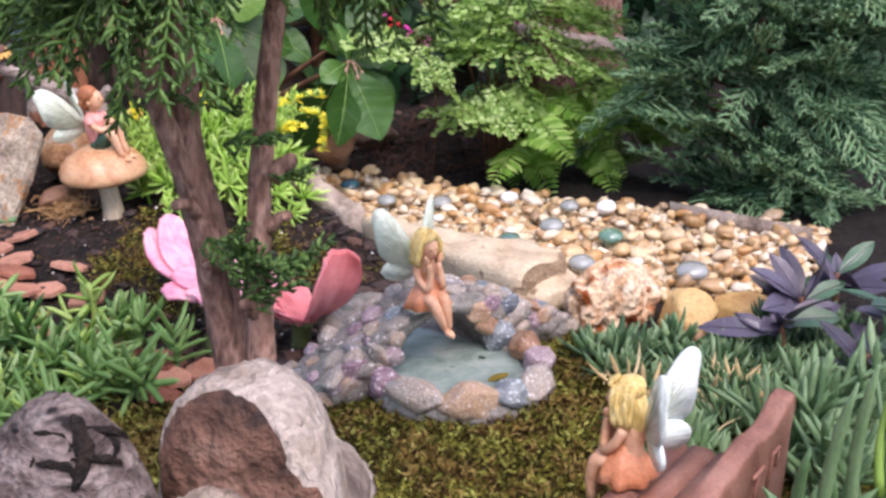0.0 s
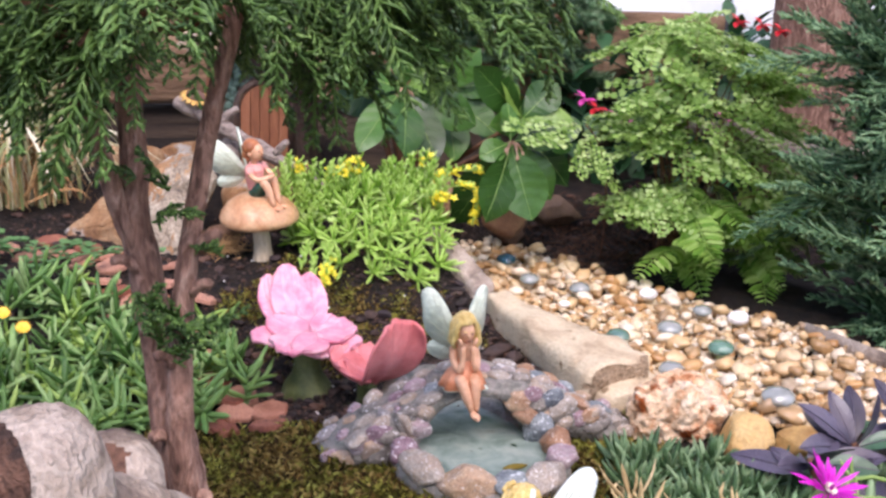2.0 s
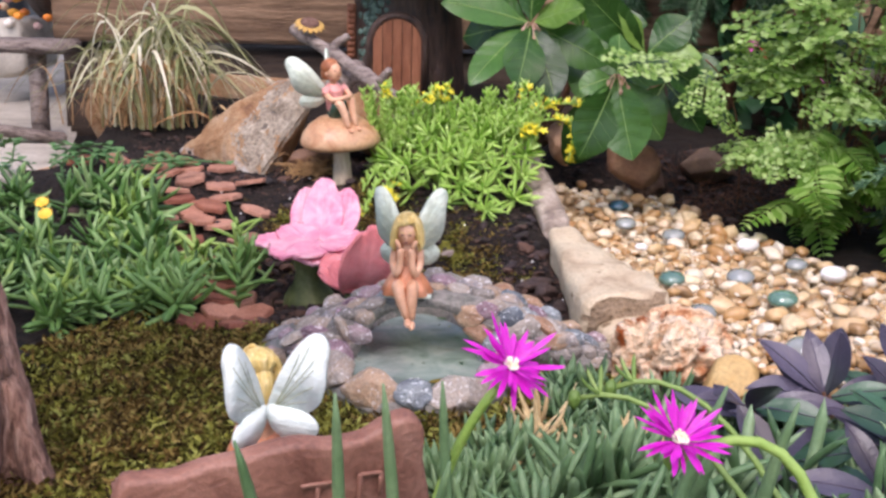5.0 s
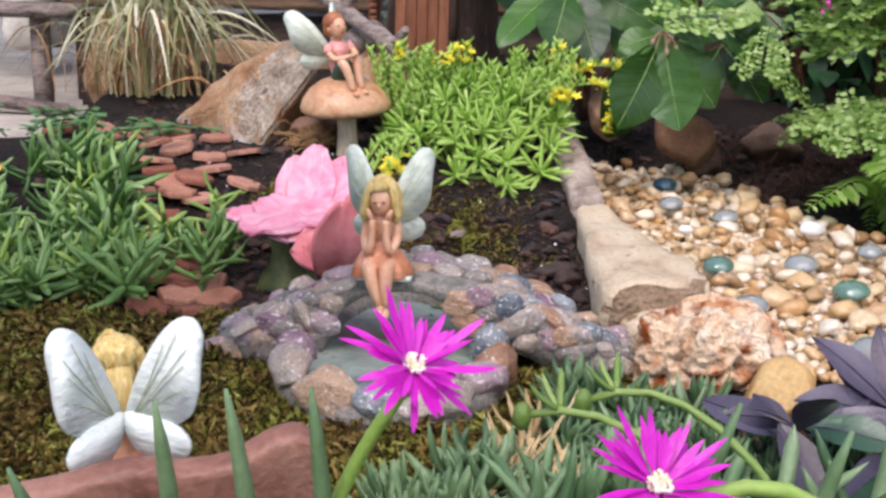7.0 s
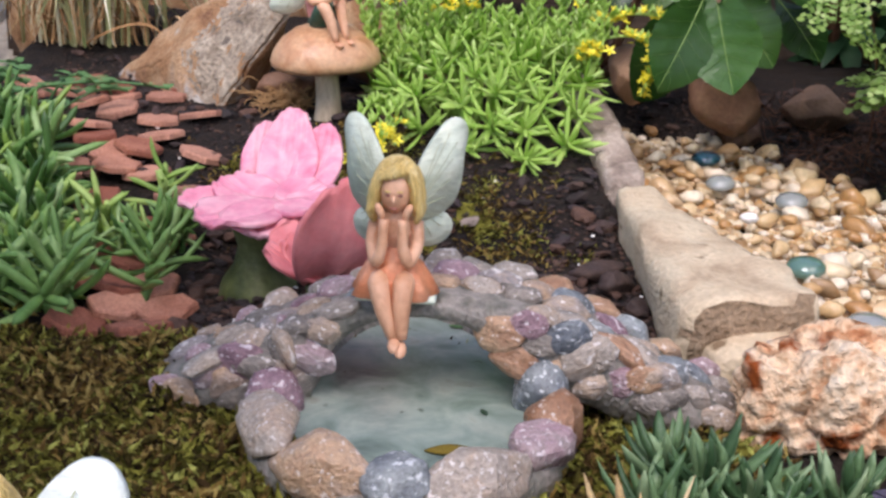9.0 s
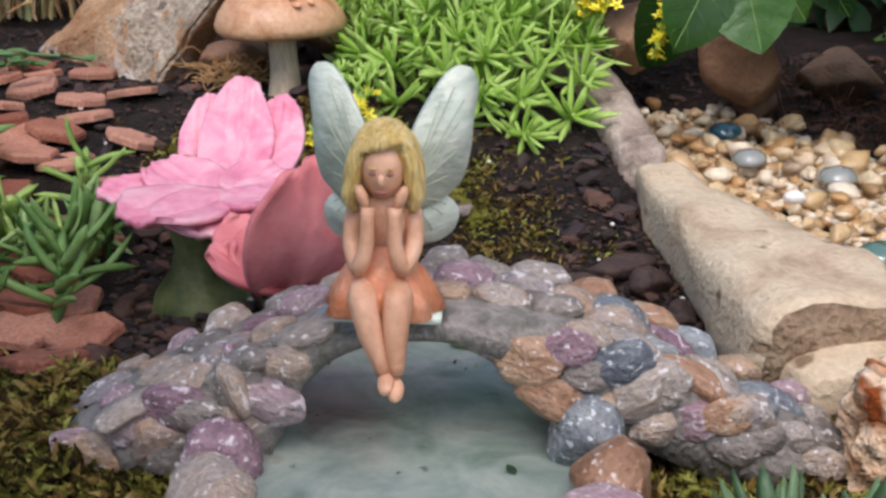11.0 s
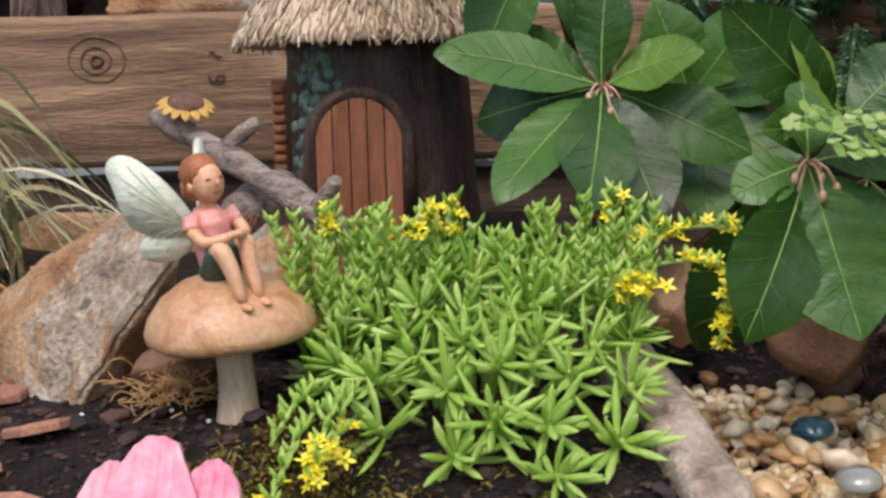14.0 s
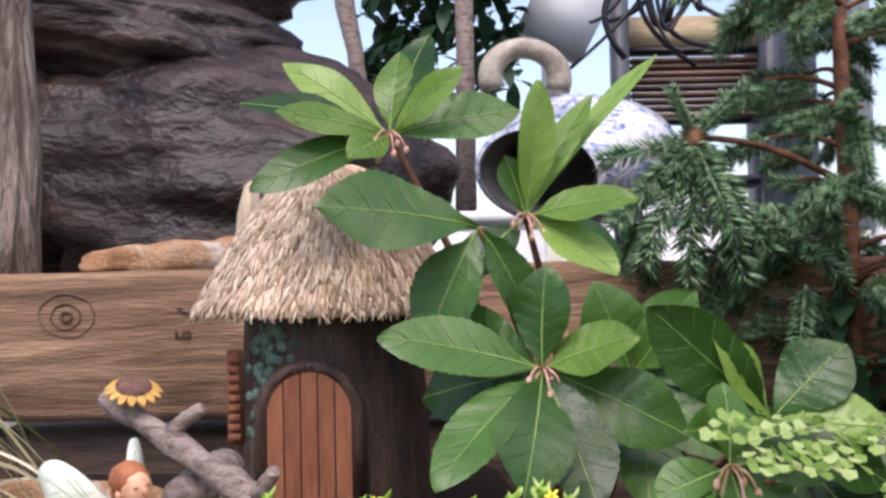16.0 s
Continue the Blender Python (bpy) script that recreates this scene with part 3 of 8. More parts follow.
def build_pond():
    pond = thing("pond", (0, 0, 0), "resin fairy-garden pond with a cobbled footbridge over grey-green water", "pond ornament")
    g = Geo()
    xs = np.linspace(-0.067, 0.137, 70)
    sec = []
    for x in xs:
        taper = 1 - 0.35 * step(0.75, 1.0, abs((x - 0.035) / 0.102))
        yc, hw = 0.4475, 0.0215 * taper
        t, b = bridge_top(x) - 0.002, bridge_under(x) - 0.002
        b = min(b, t - 0.003)
        j = 0.0006 * noise.noise(Vector((x * 200, 0, 0)))
        sec += [(x, yc - hw + j, b), (x, yc - hw - 0.001, (b + t) / 2), (x, yc - hw + 0.001, t - 0.002), (x, yc - hw + 0.004, t), (x, yc + hw - 0.004, t + j),
                (x, yc + hw, t - 0.003), (x, yc + hw, b)]
    f, k = [], 7
    for i in range(len(xs) - 1):
        for j in range(k):
            q = (j + 1) % k
            f.append((i * k + j, i * k + q, (i + 1) * k + q, (i + 1) * k + j))
    f += [tuple(reversed(range(k))), tuple((len(xs) - 1) * k + j for j in range(k))]
    g.add(sec, f)
    part("bridge", g, MORTAR, pond, "grey resin mortar arch")
    cx, cy, rx, ry = 0.022, 0.408, 0.045, 0.047
    g = Geo()
    prof = [(1.12, -0.004), (1.17, 0.003), (1.15, 0.009), (1.05, 0.0115), (0.92, 0.011), (0.88, 0.006), (0.86, 0.0)]
    v, f = lathe(prof, 48, 0.04, 2)
    v = v * (rx, ry, 1) + (cx, cy, 0)
    v[:, 1] += 0.066 * np.clip((v[:, 1] - 0.418) / 0.036, 0, 1)
    v[:, 2] *= 1 + 1.1 * np.clip((v[:, 1] - 0.49) / 0.03, 0, 1)
    g.add(v, f)
    part("basin", g, MORTAR, pond, "grey resin pond basin")
    g = Geo()
    n = 48
    rings = [(0.0, 0.0), (0.5, 0.0), (0.97, 0.0002)]
    v, f = lathe([(max(r, 0.001), z) for r, z in rings], n)
    v = v * (rx, ry + 0.033, 1) + (cx, cy + 0.033, 0.0080)
    g.add(v, f)
    part("water", g, WATER, pond, "still grey-green painted water")
    mats = [COBBLE, COBBLE, COBBLE_ROSE, COBBLE_BLUE, COBBLE_OCHRE]
    # rim stones
    for ang, ln, m, hh in ((170, 0.017, COBBLE_ROSE, 1.0), (201, 0.034, COBBLE, 1.0), (240, 0.034, COBBLE_OCHRE, 1.1), (269, 0.021, COBBLE_BLUE, 0.85),
                           (300, 0.036, COBBLE, 1.0), (333, 0.024, COBBLE_ROSE, 1.05), (357, 0.022, COBBLE_OCHRE, 1.15), (22, 0.021, COBBLE_BLUE, 1.35)):
        a = radians(ang)
        p = np.array((cx + 1.02 * rx * math.cos(a), cy + 1.02 * ry * math.sin(a), 0.0125))
        tang = math.degrees(math.atan2(ry * math.cos(a), -rx * math.sin(a)))
        g = Geo()
        v, f = rock((ln / 2 * 1.06, 0.0098, 0.0095 * hh), ang, 0.2, 1.3, 4, 5, 0.78, 0.06)
        g.add(v, f)
        part("stone", g, m, pond, at=pose(*p, 0, 0, tang))
    # cobbles over the bridge
    meshes = []
    for s in range(10):
        g = Geo()
        v, f = rock((0.007, 0.007, 0.0056), 40 + s, 0.24, 1.4, 3, 5, 0.78, 0.06)
        g.add(v, f)
        for m in (COBBLE, COBBLE_ROSE, COBBLE_BLUE, COBBLE_OCHRE):
            me = g.mesh("stone", m)
            meshes.append((me, m))
    plain = [q for q, m in meshes if m is COBBLE]
    tints = [[q for q, m in meshes if m is t] for t in (COBBLE_ROSE, COBBLE_BLUE, COBBLE_OCHRE)]
    rnd = np.random.RandomState(12)

    def cobble(p, s, flat, tilt=(0, 0), stand=False):
        s /= 0.007
        pool = plain if rnd.rand() < 0.58 else tints[rnd.choice(3, p=(0.27, 0.30, 0.43))]
        me = pool[rnd.randint(len(pool))]
        m = pose(*p, tilt[0], tilt[1], 0) @ (pose(0, 0, 0, 90, rnd.uniform(-30, 30), 0) if stand else pose(0, 0, 0, 0, 0, rnd.uniform(-40, 40)))
        m = m @ Matrix.Diagonal((s * rnd.uniform(1.0, 1.35), s * rnd.uniform(0.75, 1.0), s * flat, 1))
        part("stone", me, None, pond, at=m)
    for i, x in enumerate(np.arange(-0.061, 0.134, 0.0138)):
        slope = math.degrees(math.atan2(bridge_top(x + 0.004) - bridge_top(x - 0.004), 0.008))
        for r in range(4):
            y = 0.4305 + 0.0118 * r + rnd.uniform(-0.0016, 0.0016)
            xx = x + rnd.uniform(-0.002, 0.002) + (0.0069 if r % 2 else 0)
            if r == 0 and -0.004 < xx < 0.05:
                continue
            edge = abs((xx - 0.035) / 0.102)
            if edge > 0.93 and r in (0, 3):
                continue
            cobble((xx, y, bridge_top(xx) - 0.0024), rnd.uniform(0.0058, 0.0092) * (0.85 if xx < 0 else 1), rnd.uniform(0.55, 0.85), (0, -slope))
    # stones set into the front of both flanks, and into the inner wall beside the water
    for row, x0 in enumerate((0.0, 0.0066)):
        for x in np.arange(-0.062 + x0, 0.134, 0.0132):
            top, low = bridge_top(x), bridge_under(x)
            z = top - 0.0065 - 0.005 * row
            taper = 1 - 0.35 * step(0.75, 1.0, abs((x - 0.035) / 0.102))
            while z > low + 0.004:
                if not 0.0 < x < 0.046:
                    cobble((x + rnd.uniform(-0.002, 0.002), 0.4475 - 0.0212 * taper, z), rnd.uniform(0.0058, 0.0088), 0.6, stand=True)
                z -= rnd.uniform(0.0108, 0.0135)
    for a in (186, 172, 160):
        for z in (0.015, 0.026):
            w = radians(a)
            cobble((cx + 0.043 * math.cos(w), 0.425 - 0.05 * math.sin(w) * 0.2 + 0.0006 * (186 - a), z), rnd.uniform(0.006, 0.008), 0.6, (0, 70))
    return pond


build_pond()


# ---- figures ----
def smooth_outline(pts, n=4):
    pts = np.asarray(pts, float)
    k, out = len(pts), []
    for i in range(k):
        p0, p1, p2, p3 = pts[i - 1], pts[i], pts[(i + 1) % k], pts[(i + 2) % k]
        for t in np.arange(n) / n:
            out.append(0.5 * (2 * p1 + (p2 - p0) * t + (2 * p0 - 5 * p1 + 4 * p2 - p3) * t ** 2 + (3 * p1 - p0 - 3 * p2 + p3) * t ** 3))
    return out


def thicken(v, f, t):
    """Gives a sheet a thickness."""
    v = np.asarray(v, float)
    n = np.zeros_like(v)
    count = {}
    for q in f:
        w = np.cross(v[q[2]] - v[q[0]], v[q[3 % len(q)]] - v[q[1]])
        for i in q:
            n[i] += w
        for a, b in zip(q, q[1:] + q[:1]):
            count[(a, b)] = True
    n /= np.linalg.norm(n, axis=1)[:, None] + 1e-12
    k = len(v)
    out = [tuple(q) for q in f] + [tuple(i + k for i in reversed(q)) for q in f]
    out += [(b, a, a + k, b + k) for a, b in count if (b, a) not in count]
    return np.concatenate([v, v - n * t]), out


def wing_pair(g, root, sweep, mi, vein, size=1.0, skip=0, wide=1.0, lift=0.0):
    upper = smooth_outline([(0.001, -0.002), (0.003, 0.009), (0.009, 0.022), (0.016, 0.031), (0.0215, 0.0325), (0.0245, 0.028), (0.0235, 0.0195), (0.0228, 0.0115), (0.0200, 0.0040), (0.012, -0.0005)])
    lower = smooth_outline([(0.001, 0.003), (0.009, 0.003), (0.0165, 0.0012), (0.0205, -0.0035), (0.0185, -0.0086), (0.012, -0.0105), (0.006, -0.0085), (0.002, -0.004)])
    for side in (-1, 1):
        if side == skip:
            continue
        r = rotm(0, -lift * side, side * sweep)
        for o, y in ((upper, 0.0), (lower, 0.0008)):
            v, f = prism(o, 0.0016 * size)
            v = v * np.array((side * wide, 1, 1)) * size + (0, y, 0)
            if side < 0:
                f = [tuple(reversed(q)) for q in f]
            b = bmesh.new()
            vs = [b.verts.new(p) for p in v]
            for q in f:
                b.faces.new([vs[i] for i in q])
            bmesh.ops.triangulate(b, faces=b.faces[:])
            b.verts.index_update()
            f = [tuple(p.index for p in q.verts) for q in b.faces]
            b.free()
            g.add(move(v, root, r), f, mi)
        for tip in ((0.0175, 0.028), (0.0205, 0.0245), (0.019, 0.019), (0.0185, 0.012), (0.0165, 0.006), (0.015, -0.0035), (0.012, -0.007), (0.016, -0.0010), (0.0135, 0.0245)):
            a, b = np.array((0.003, 0, 0.001)), np.array((tip[0], 0, tip[1]))
            for y in (-0.0009, 0.0012):
                line = curve_points(a, b, (0.001, 0, 0.0012), 6) * np.array((side * wide, 1, 1)) * size + (0, y * size, 0)
                v, f = tube(line, 0.00016, 4)
                g.add(move(v, root, r), f, vein)


def ball(g, at, size, mi, sub=2, rot=None):
    v, f = ico(sub)
    g.add(move(v * np.asarray(size), at, rot), f, mi)


def limb(g, pts, radii, mi, sides=8):
    p = np.asarray(pts, float)
    n = len(p)
    t = np.linspace(0, n - 1, (n - 1) * 4 + 1)
    q = np.stack([np.interp(t, range(n), p[:, k]) for k in range(3)], 1)
    for _ in range(2):
        q[1:-1] = (q[:-2] + 2 * q[1:-1] + q[2:]) / 4
    v, f = tube(q, np.interp(t, range(n), radii), sides)
    g.add(v, f, mi)


def girl_figure(at, rz, size, wing_mat, legs_down, label, sweep=40, wide=1.08):
    """A small seated statue with wings; it faces -y before it is turned."""
    g = Geo()
    # skirt
    v, f = lathe([(0.0046, 0.0155), (0.0058, 0.0125), (0.0092, 0.0095), (0.0118, 0.0045), (0.0138, -0.0004), (0.0128, -0.0010), (0.006, 0.001)], 36)
    a = np.arctan2(v[:, 1], v[:, 0])
    v *= (1 + 0.10 * np.sin(a * 7 + 0.6) * np.clip((0.012 - v[:, 2]) / 0.012, 0, 1))[:, None]
    v = v * (1.0, 0.85, 1) + (0, -0.002, 0)
    g.add(v, f, 1)
    if legs_down:
        v, f = slab_box(0.026, 0.012, 0.0018, 0.0004, seg=1)
        g.add(v + (0.001, -0.0015, -0.0018), f, 3)
    for s in (-1, 1):
        if legs_down:
            limb(g, [(0.0034 * s, -0.001, 0.0042), (0.0042 * s, -0.0125, 0.0062), (0.0028 * s + 0.001, -0.0155, -0.002), (0.0013 * s + 0.003, -0.0165, -0.0115)], (0.0036, 0.0036, 0.0030, 0.0018), 0)
            ball(g, (0.0011 * s + 0.0032, -0.0185, -0.0136 - 0.0008 * s), (0.002, 0.0034, 0.0016), 0, 2, rotm(35, 0, 0))
        else:
            limb(g, [(0.0034 * s, -0.001, 0.004), (0.0042 * s, -0.0135, 0.0075), (0.0032 * s, -0.0165, -0.004), (0.003 * s, -0.016, -0.013)], (0.0036, 0.0036, 0.0028, 0.002), 0)
        limb(g, [(0.0064 * s, -0.001, 0.0232), (0.0076 * s, -0.004, 0.0165), (0.0050 * s, -0.0105, 0.0105), (0.0030 * s, -0.0105, 0.018), (0.0030 * s, -0.0095, 0.0258)], (0.0024, 0.0022, 0.0021, 0.0018, 0.0016), 0)
        ball(g, (0.0044 * s, -0.0090, 0.0282), (0.0014, 0.0018, 0.0030), 0, 2, rotm(0, 22 * s, 0))
        ball(g, (0.0019 * s, -0.0099, 0.0336), (0.0010, 0.0005, 0.0005), 5)
        for k in range(5):
            u = k / 4
            limb(g, [((0.0034 + 0.0012 * u) * s, -0.0058 + 0.0075 * u, 0.0404), ((0.0064 + 0.0004 * u) * s, -0.0060 + 0.0074 * u, 0.0358), ((0.0064 + 0.0012 * (k % 2)) * s, -0.0054 + 0.007 * u, 0.0310),
                     ((0.0080 - 0.0012 * (k % 2)) * s, -0.0050 + 0.006 * u, 0.0272), (0.0066 * s, -0.0044 + 0.006 * u, 0.0236 + 0.0014 * (k % 2))], (0.0019, 0.0020, 0.0020, 0.0019, 0.0008), 2, 7)
    limb(g, [(0, 0.0, 0.008), (0, 0.0006, 0.014), (0, -0.0005, 0.0205), (0, -0.0018, 0.0255), (0, -0.0028, 0.029)], (0.0056, 0.005, 0.0064, 0.0052, 0.0022), 0)
    ball(g, (0, -0.0048, 0.0338), (0.0049, 0.0056, 0.0070), 0, 3)
    ball(g, (0, -0.0106, 0.0322), (0.0008, 0.0010, 0.0015), 0)
    ball(g, (0, -0.0101, 0.0294), (0.0014, 0.0006, 0.0005), 5)
    v, f = rock((0.0066, 0.0069, 0.0056), 7, 0.06, 4, 4, fine=0.03)
    g.add(move(v, (0, -0.0010, 0.0388), rotm(20, 0, 0)), f, 2)
    # fringe swept to one side
    for k in range(7):
        x0 = -0.0042 + 0.0014 * k
        limb(g, [(0.0016, -0.0052, 0.0438), (0.5 * (x0 + 0.0016), -0.0092 + 0.0004 * abs(k - 3), 0.0412), (x0 * 1.15, -0.0098 + 0.0006 * abs(k - 3), 0.0378 + 0.0004 * k)], (0.0012, 0.0013, 0.0007), 2, 6)
    for s in (-1, 1):
        ball(g, (0.0020 * s, -0.0102, 0.0349), (0.0011, 0.0004, 0.0003), 2, 2, rotm(0, -8 * s, 0))
    v, f = rock((0.0052, 0.0040, 0.0108), 8, 0.06, 4, 3)
    g.add(move(v, (0, 0.0026, 0.0285)), f, 2)
    wing_pair(g, (0, 0.0058, 0.0212), sweep, 3, 4, 1.0, 0, wide)
    ob = solid("fairy_figurine", g, [SKIN, DRESS, HAIR, wing_mat, WING_VEIN, LIPS], pose(*at, 0, 0, rz) @ Matrix.Diagonal((size, size, size, 1)), label, "figurine")
    return ob


def boy_figure(at, rz, size, lean):
    g = Geo()
    ball(g, (0, 0.0, 0.0042), (0.0072, 0.0066, 0.005), 1)
    for s in (-1, 1):
        limb(g, [(0.0035 * s, -0.001, 0.0045), (0.0044 * s, -0.0095, 0.0118)], (0.0038, 0.0033), 1)
        limb(g, [(0.0044 * s, -0.0085, 0.0112), (0.0046 * s, -0.0112, 0.0112), (0.0034 * s, -0.0125, 0.005), (0.003 * s, -0.0138, -0.0062)], (0.0031, 0.003, 0.0026, 0.0016), 0)
        ball(g, (0.0032 * s, -0.0158, -0.0075), (0.0018, 0.0036, 0.0013), 0, 2, rotm(12, 0, 0))
        limb(g, [(0.0062 * s, -0.001, 0.0215), (0.0078 * s, -0.0025, 0.0178)], (0.003, 0.0029), 2)
        limb(g, [(0.0078 * s, -0.003, 0.0178), (0.0078 * s, -0.0075, 0.0135), (0.0015 * s, -0.0135, 0.0142)], (0.0022, 0.0019, 0.0016), 0)
        ball(g, (-0.001 * s, -0.0142, 0.0146), (0.0022, 0.0016, 0.0014), 0)
    limb(g, [(0, 0.0005, 0.006), (0, 0.001, 0.013), (0, -0.0005, 0.0205), (0, -0.0015, 0.0238)], (0.0062, 0.0062, 0.0066, 0.004), 2)
    limb(g, [(0, -0.001, 0.0225), (0, -0.002, 0.0275)], (0.0024, 0.0024), 0)
    ball(g, (0.0004, -0.0038, 0.0316), (0.0052, 0.0056, 0.0066), 0, 3)
    ball(g, (0.0006, -0.0095, 0.0308), (0.0008, 0.0010, 0.0013), 0)
    ball(g, (0.0004, -0.0088, 0.0282), (0.0015, 0.0006, 0.0005), 6)
    for s in (-1, 1):
        ball(g, (0.0004 + 0.0021 * s, -0.0088, 0.0324), (0.0010, 0.0006, 0.0005), 6)
    for s in (-1, 1):
        ball(g, (0.0053 * s, -0.003, 0.031), (0.0008, 0.0012, 0.0017), 0)
    v, f = rock((0.0062, 0.0063, 0.0058), 9, 0.1, 5, 3, fine=0.08)
    g.add(move(v, (0, -0.0012, 0.035)), f, 3)
    v, f = rock((0.0055, 0.0035, 0.0045), 19, 0.1, 5, 3, fine=0.08)
    g.add(move(v, (0, 0.0022, 0.0308)), f, 3)
    wing_pair(g, (0, 0.006, 0.018), 46, 4, 5, 0.84, 0, 1.25)
    return solid("fairy_figurine", g, [SKIN, SHORTS, SHIRT, HAIR_RED, WING, WING_VEIN, LIPS], pose(*at, 0, lean, 0) @ pose(0, 0, 0, 0, 0, rz) @ Matrix.Diagonal((size, size, size, 1)),
                 "winged boy statue in pink shirt and green shorts on a mushroom", "figurine")


girl_figure((0.0145, 0.4285, 0.0474), -3, 1.0, WING, True, "winged girl statue in an orange dress sitting on the bridge edge")
girl_figure((-0.0350, 0.2120, 0.0452), 205, 0.98, WING_PALE, False, "pale-winged girl statue in an orange dress on the bench", 38, 1.03)
boy_figure((-0.049, 0.756, 0.0925), 40, 1.2, -11)


def build_mushroom():
    m = thing("toadstool_stool", (-0.049, 0.762, height(-0.049, 0.762)), "tan resin mushroom with a wide domed cap", "mushroom ornament")
    z0 = m.location.z
    g = Geo()
    prof = [(0.0005, 0.0215), (0.008, 0.0208), (0.017, 0.0182), (0.025, 0.0128), (0.0302, 0.0062), (0.0322, 0.0008), (0.0318, -0.0022), (0.0295, -0.0042), (0.02, -0.0035), (0.006, -0.002)]
    v, f = lathe(prof, 40, 0.07, 4)
    f.append(tuple(range(40)))
    g.add(move(v, (0, 0, 0.0745 - z0), rotm(4, -3, 0)), f)
    part("cap", g, CAPMAT, m, "tan cap with fine splits at the rim")
    g = Geo()
    line = curve_points((0.003, -0.006, -0.006), (0, 0, 0.074 - z0), (0.001, 0, 0), 8)
    v, f = tube(line, [0.0098, 0.0085, 0.0078, 0.0073, 0.007, 0.007, 0.0074, 0.008], 16)
    g.add(v, f)
    part("stem", g, STEMMAT, m, "pale mushroom stem")
    return m


build_mushroom()


def resin_petal(mid, tip, across, width, cup, seed, ruffle=0.035, tooth=0.03, thick=0.0022):
    """A broad resin petal from the origin over mid to tip, ribbed along its length, its sides cupped upwards."""
    n, c = 18, 22
    rnd = np.random.RandomState(seed)
    ph = rnd.uniform(0, 6, 3)
    mid, tip, across = (np.asarray(q, float) for q in (mid, tip, across))
    v = []
    for i in range(n + 1):
        t = i / n
        p = 2 * t * (1 - t) * mid + t * t * tip
        tan = 2 * (1 - t) * mid + 2 * t * (tip - mid)
        tan /= np.linalg.norm(tan) + 1e-9
        x = across - tan * (across @ tan)
        x /= np.linalg.norm(x)
        nrm = np.cross(x, tan)
        if nrm @ (np.array((0, 0, 0.04)) - 0.6 * tip) < 0:
            nrm = -nrm
        w = width / 2 * (0.22 + 0.90 * math.sin(math.pi * min(1.0, 0.04 + 0.72 * t)) ** 0.8)
        for k in range(c + 1):
            s = (k / c - 0.5) * 2
            end = t ** 3 * (-0.15 * s * s + tooth * math.cos(s * 8 + ph[0])) * np.linalg.norm(tip)
            up = cup * width * s * s * (0.5 + 0.5 * t) - 0.10 * width * math.exp(-(s * 11) ** 2) * (1 - 0.6 * t) - 0.045 * width * math.exp(-((abs(s) - 0.42 * t) * 11) ** 2)
            up += ruffle * width * t * t * (math.sin(5 * s + ph[1]) + 0.6 * math.sin(11 * s + ph[2])) * 0.5
            v.append(p + x * s * w * (1 - 0.25 * max(0, t - 0.8) * 4 * abs(s)) + nrm * up + tan * end)
    f = []
    for i in range(n):
        for k in range(c):
            a = i * (c + 1) + k
            f.append((a, a + 1, a + c + 2, a + c + 1))
    return thicken(v, f, thick)


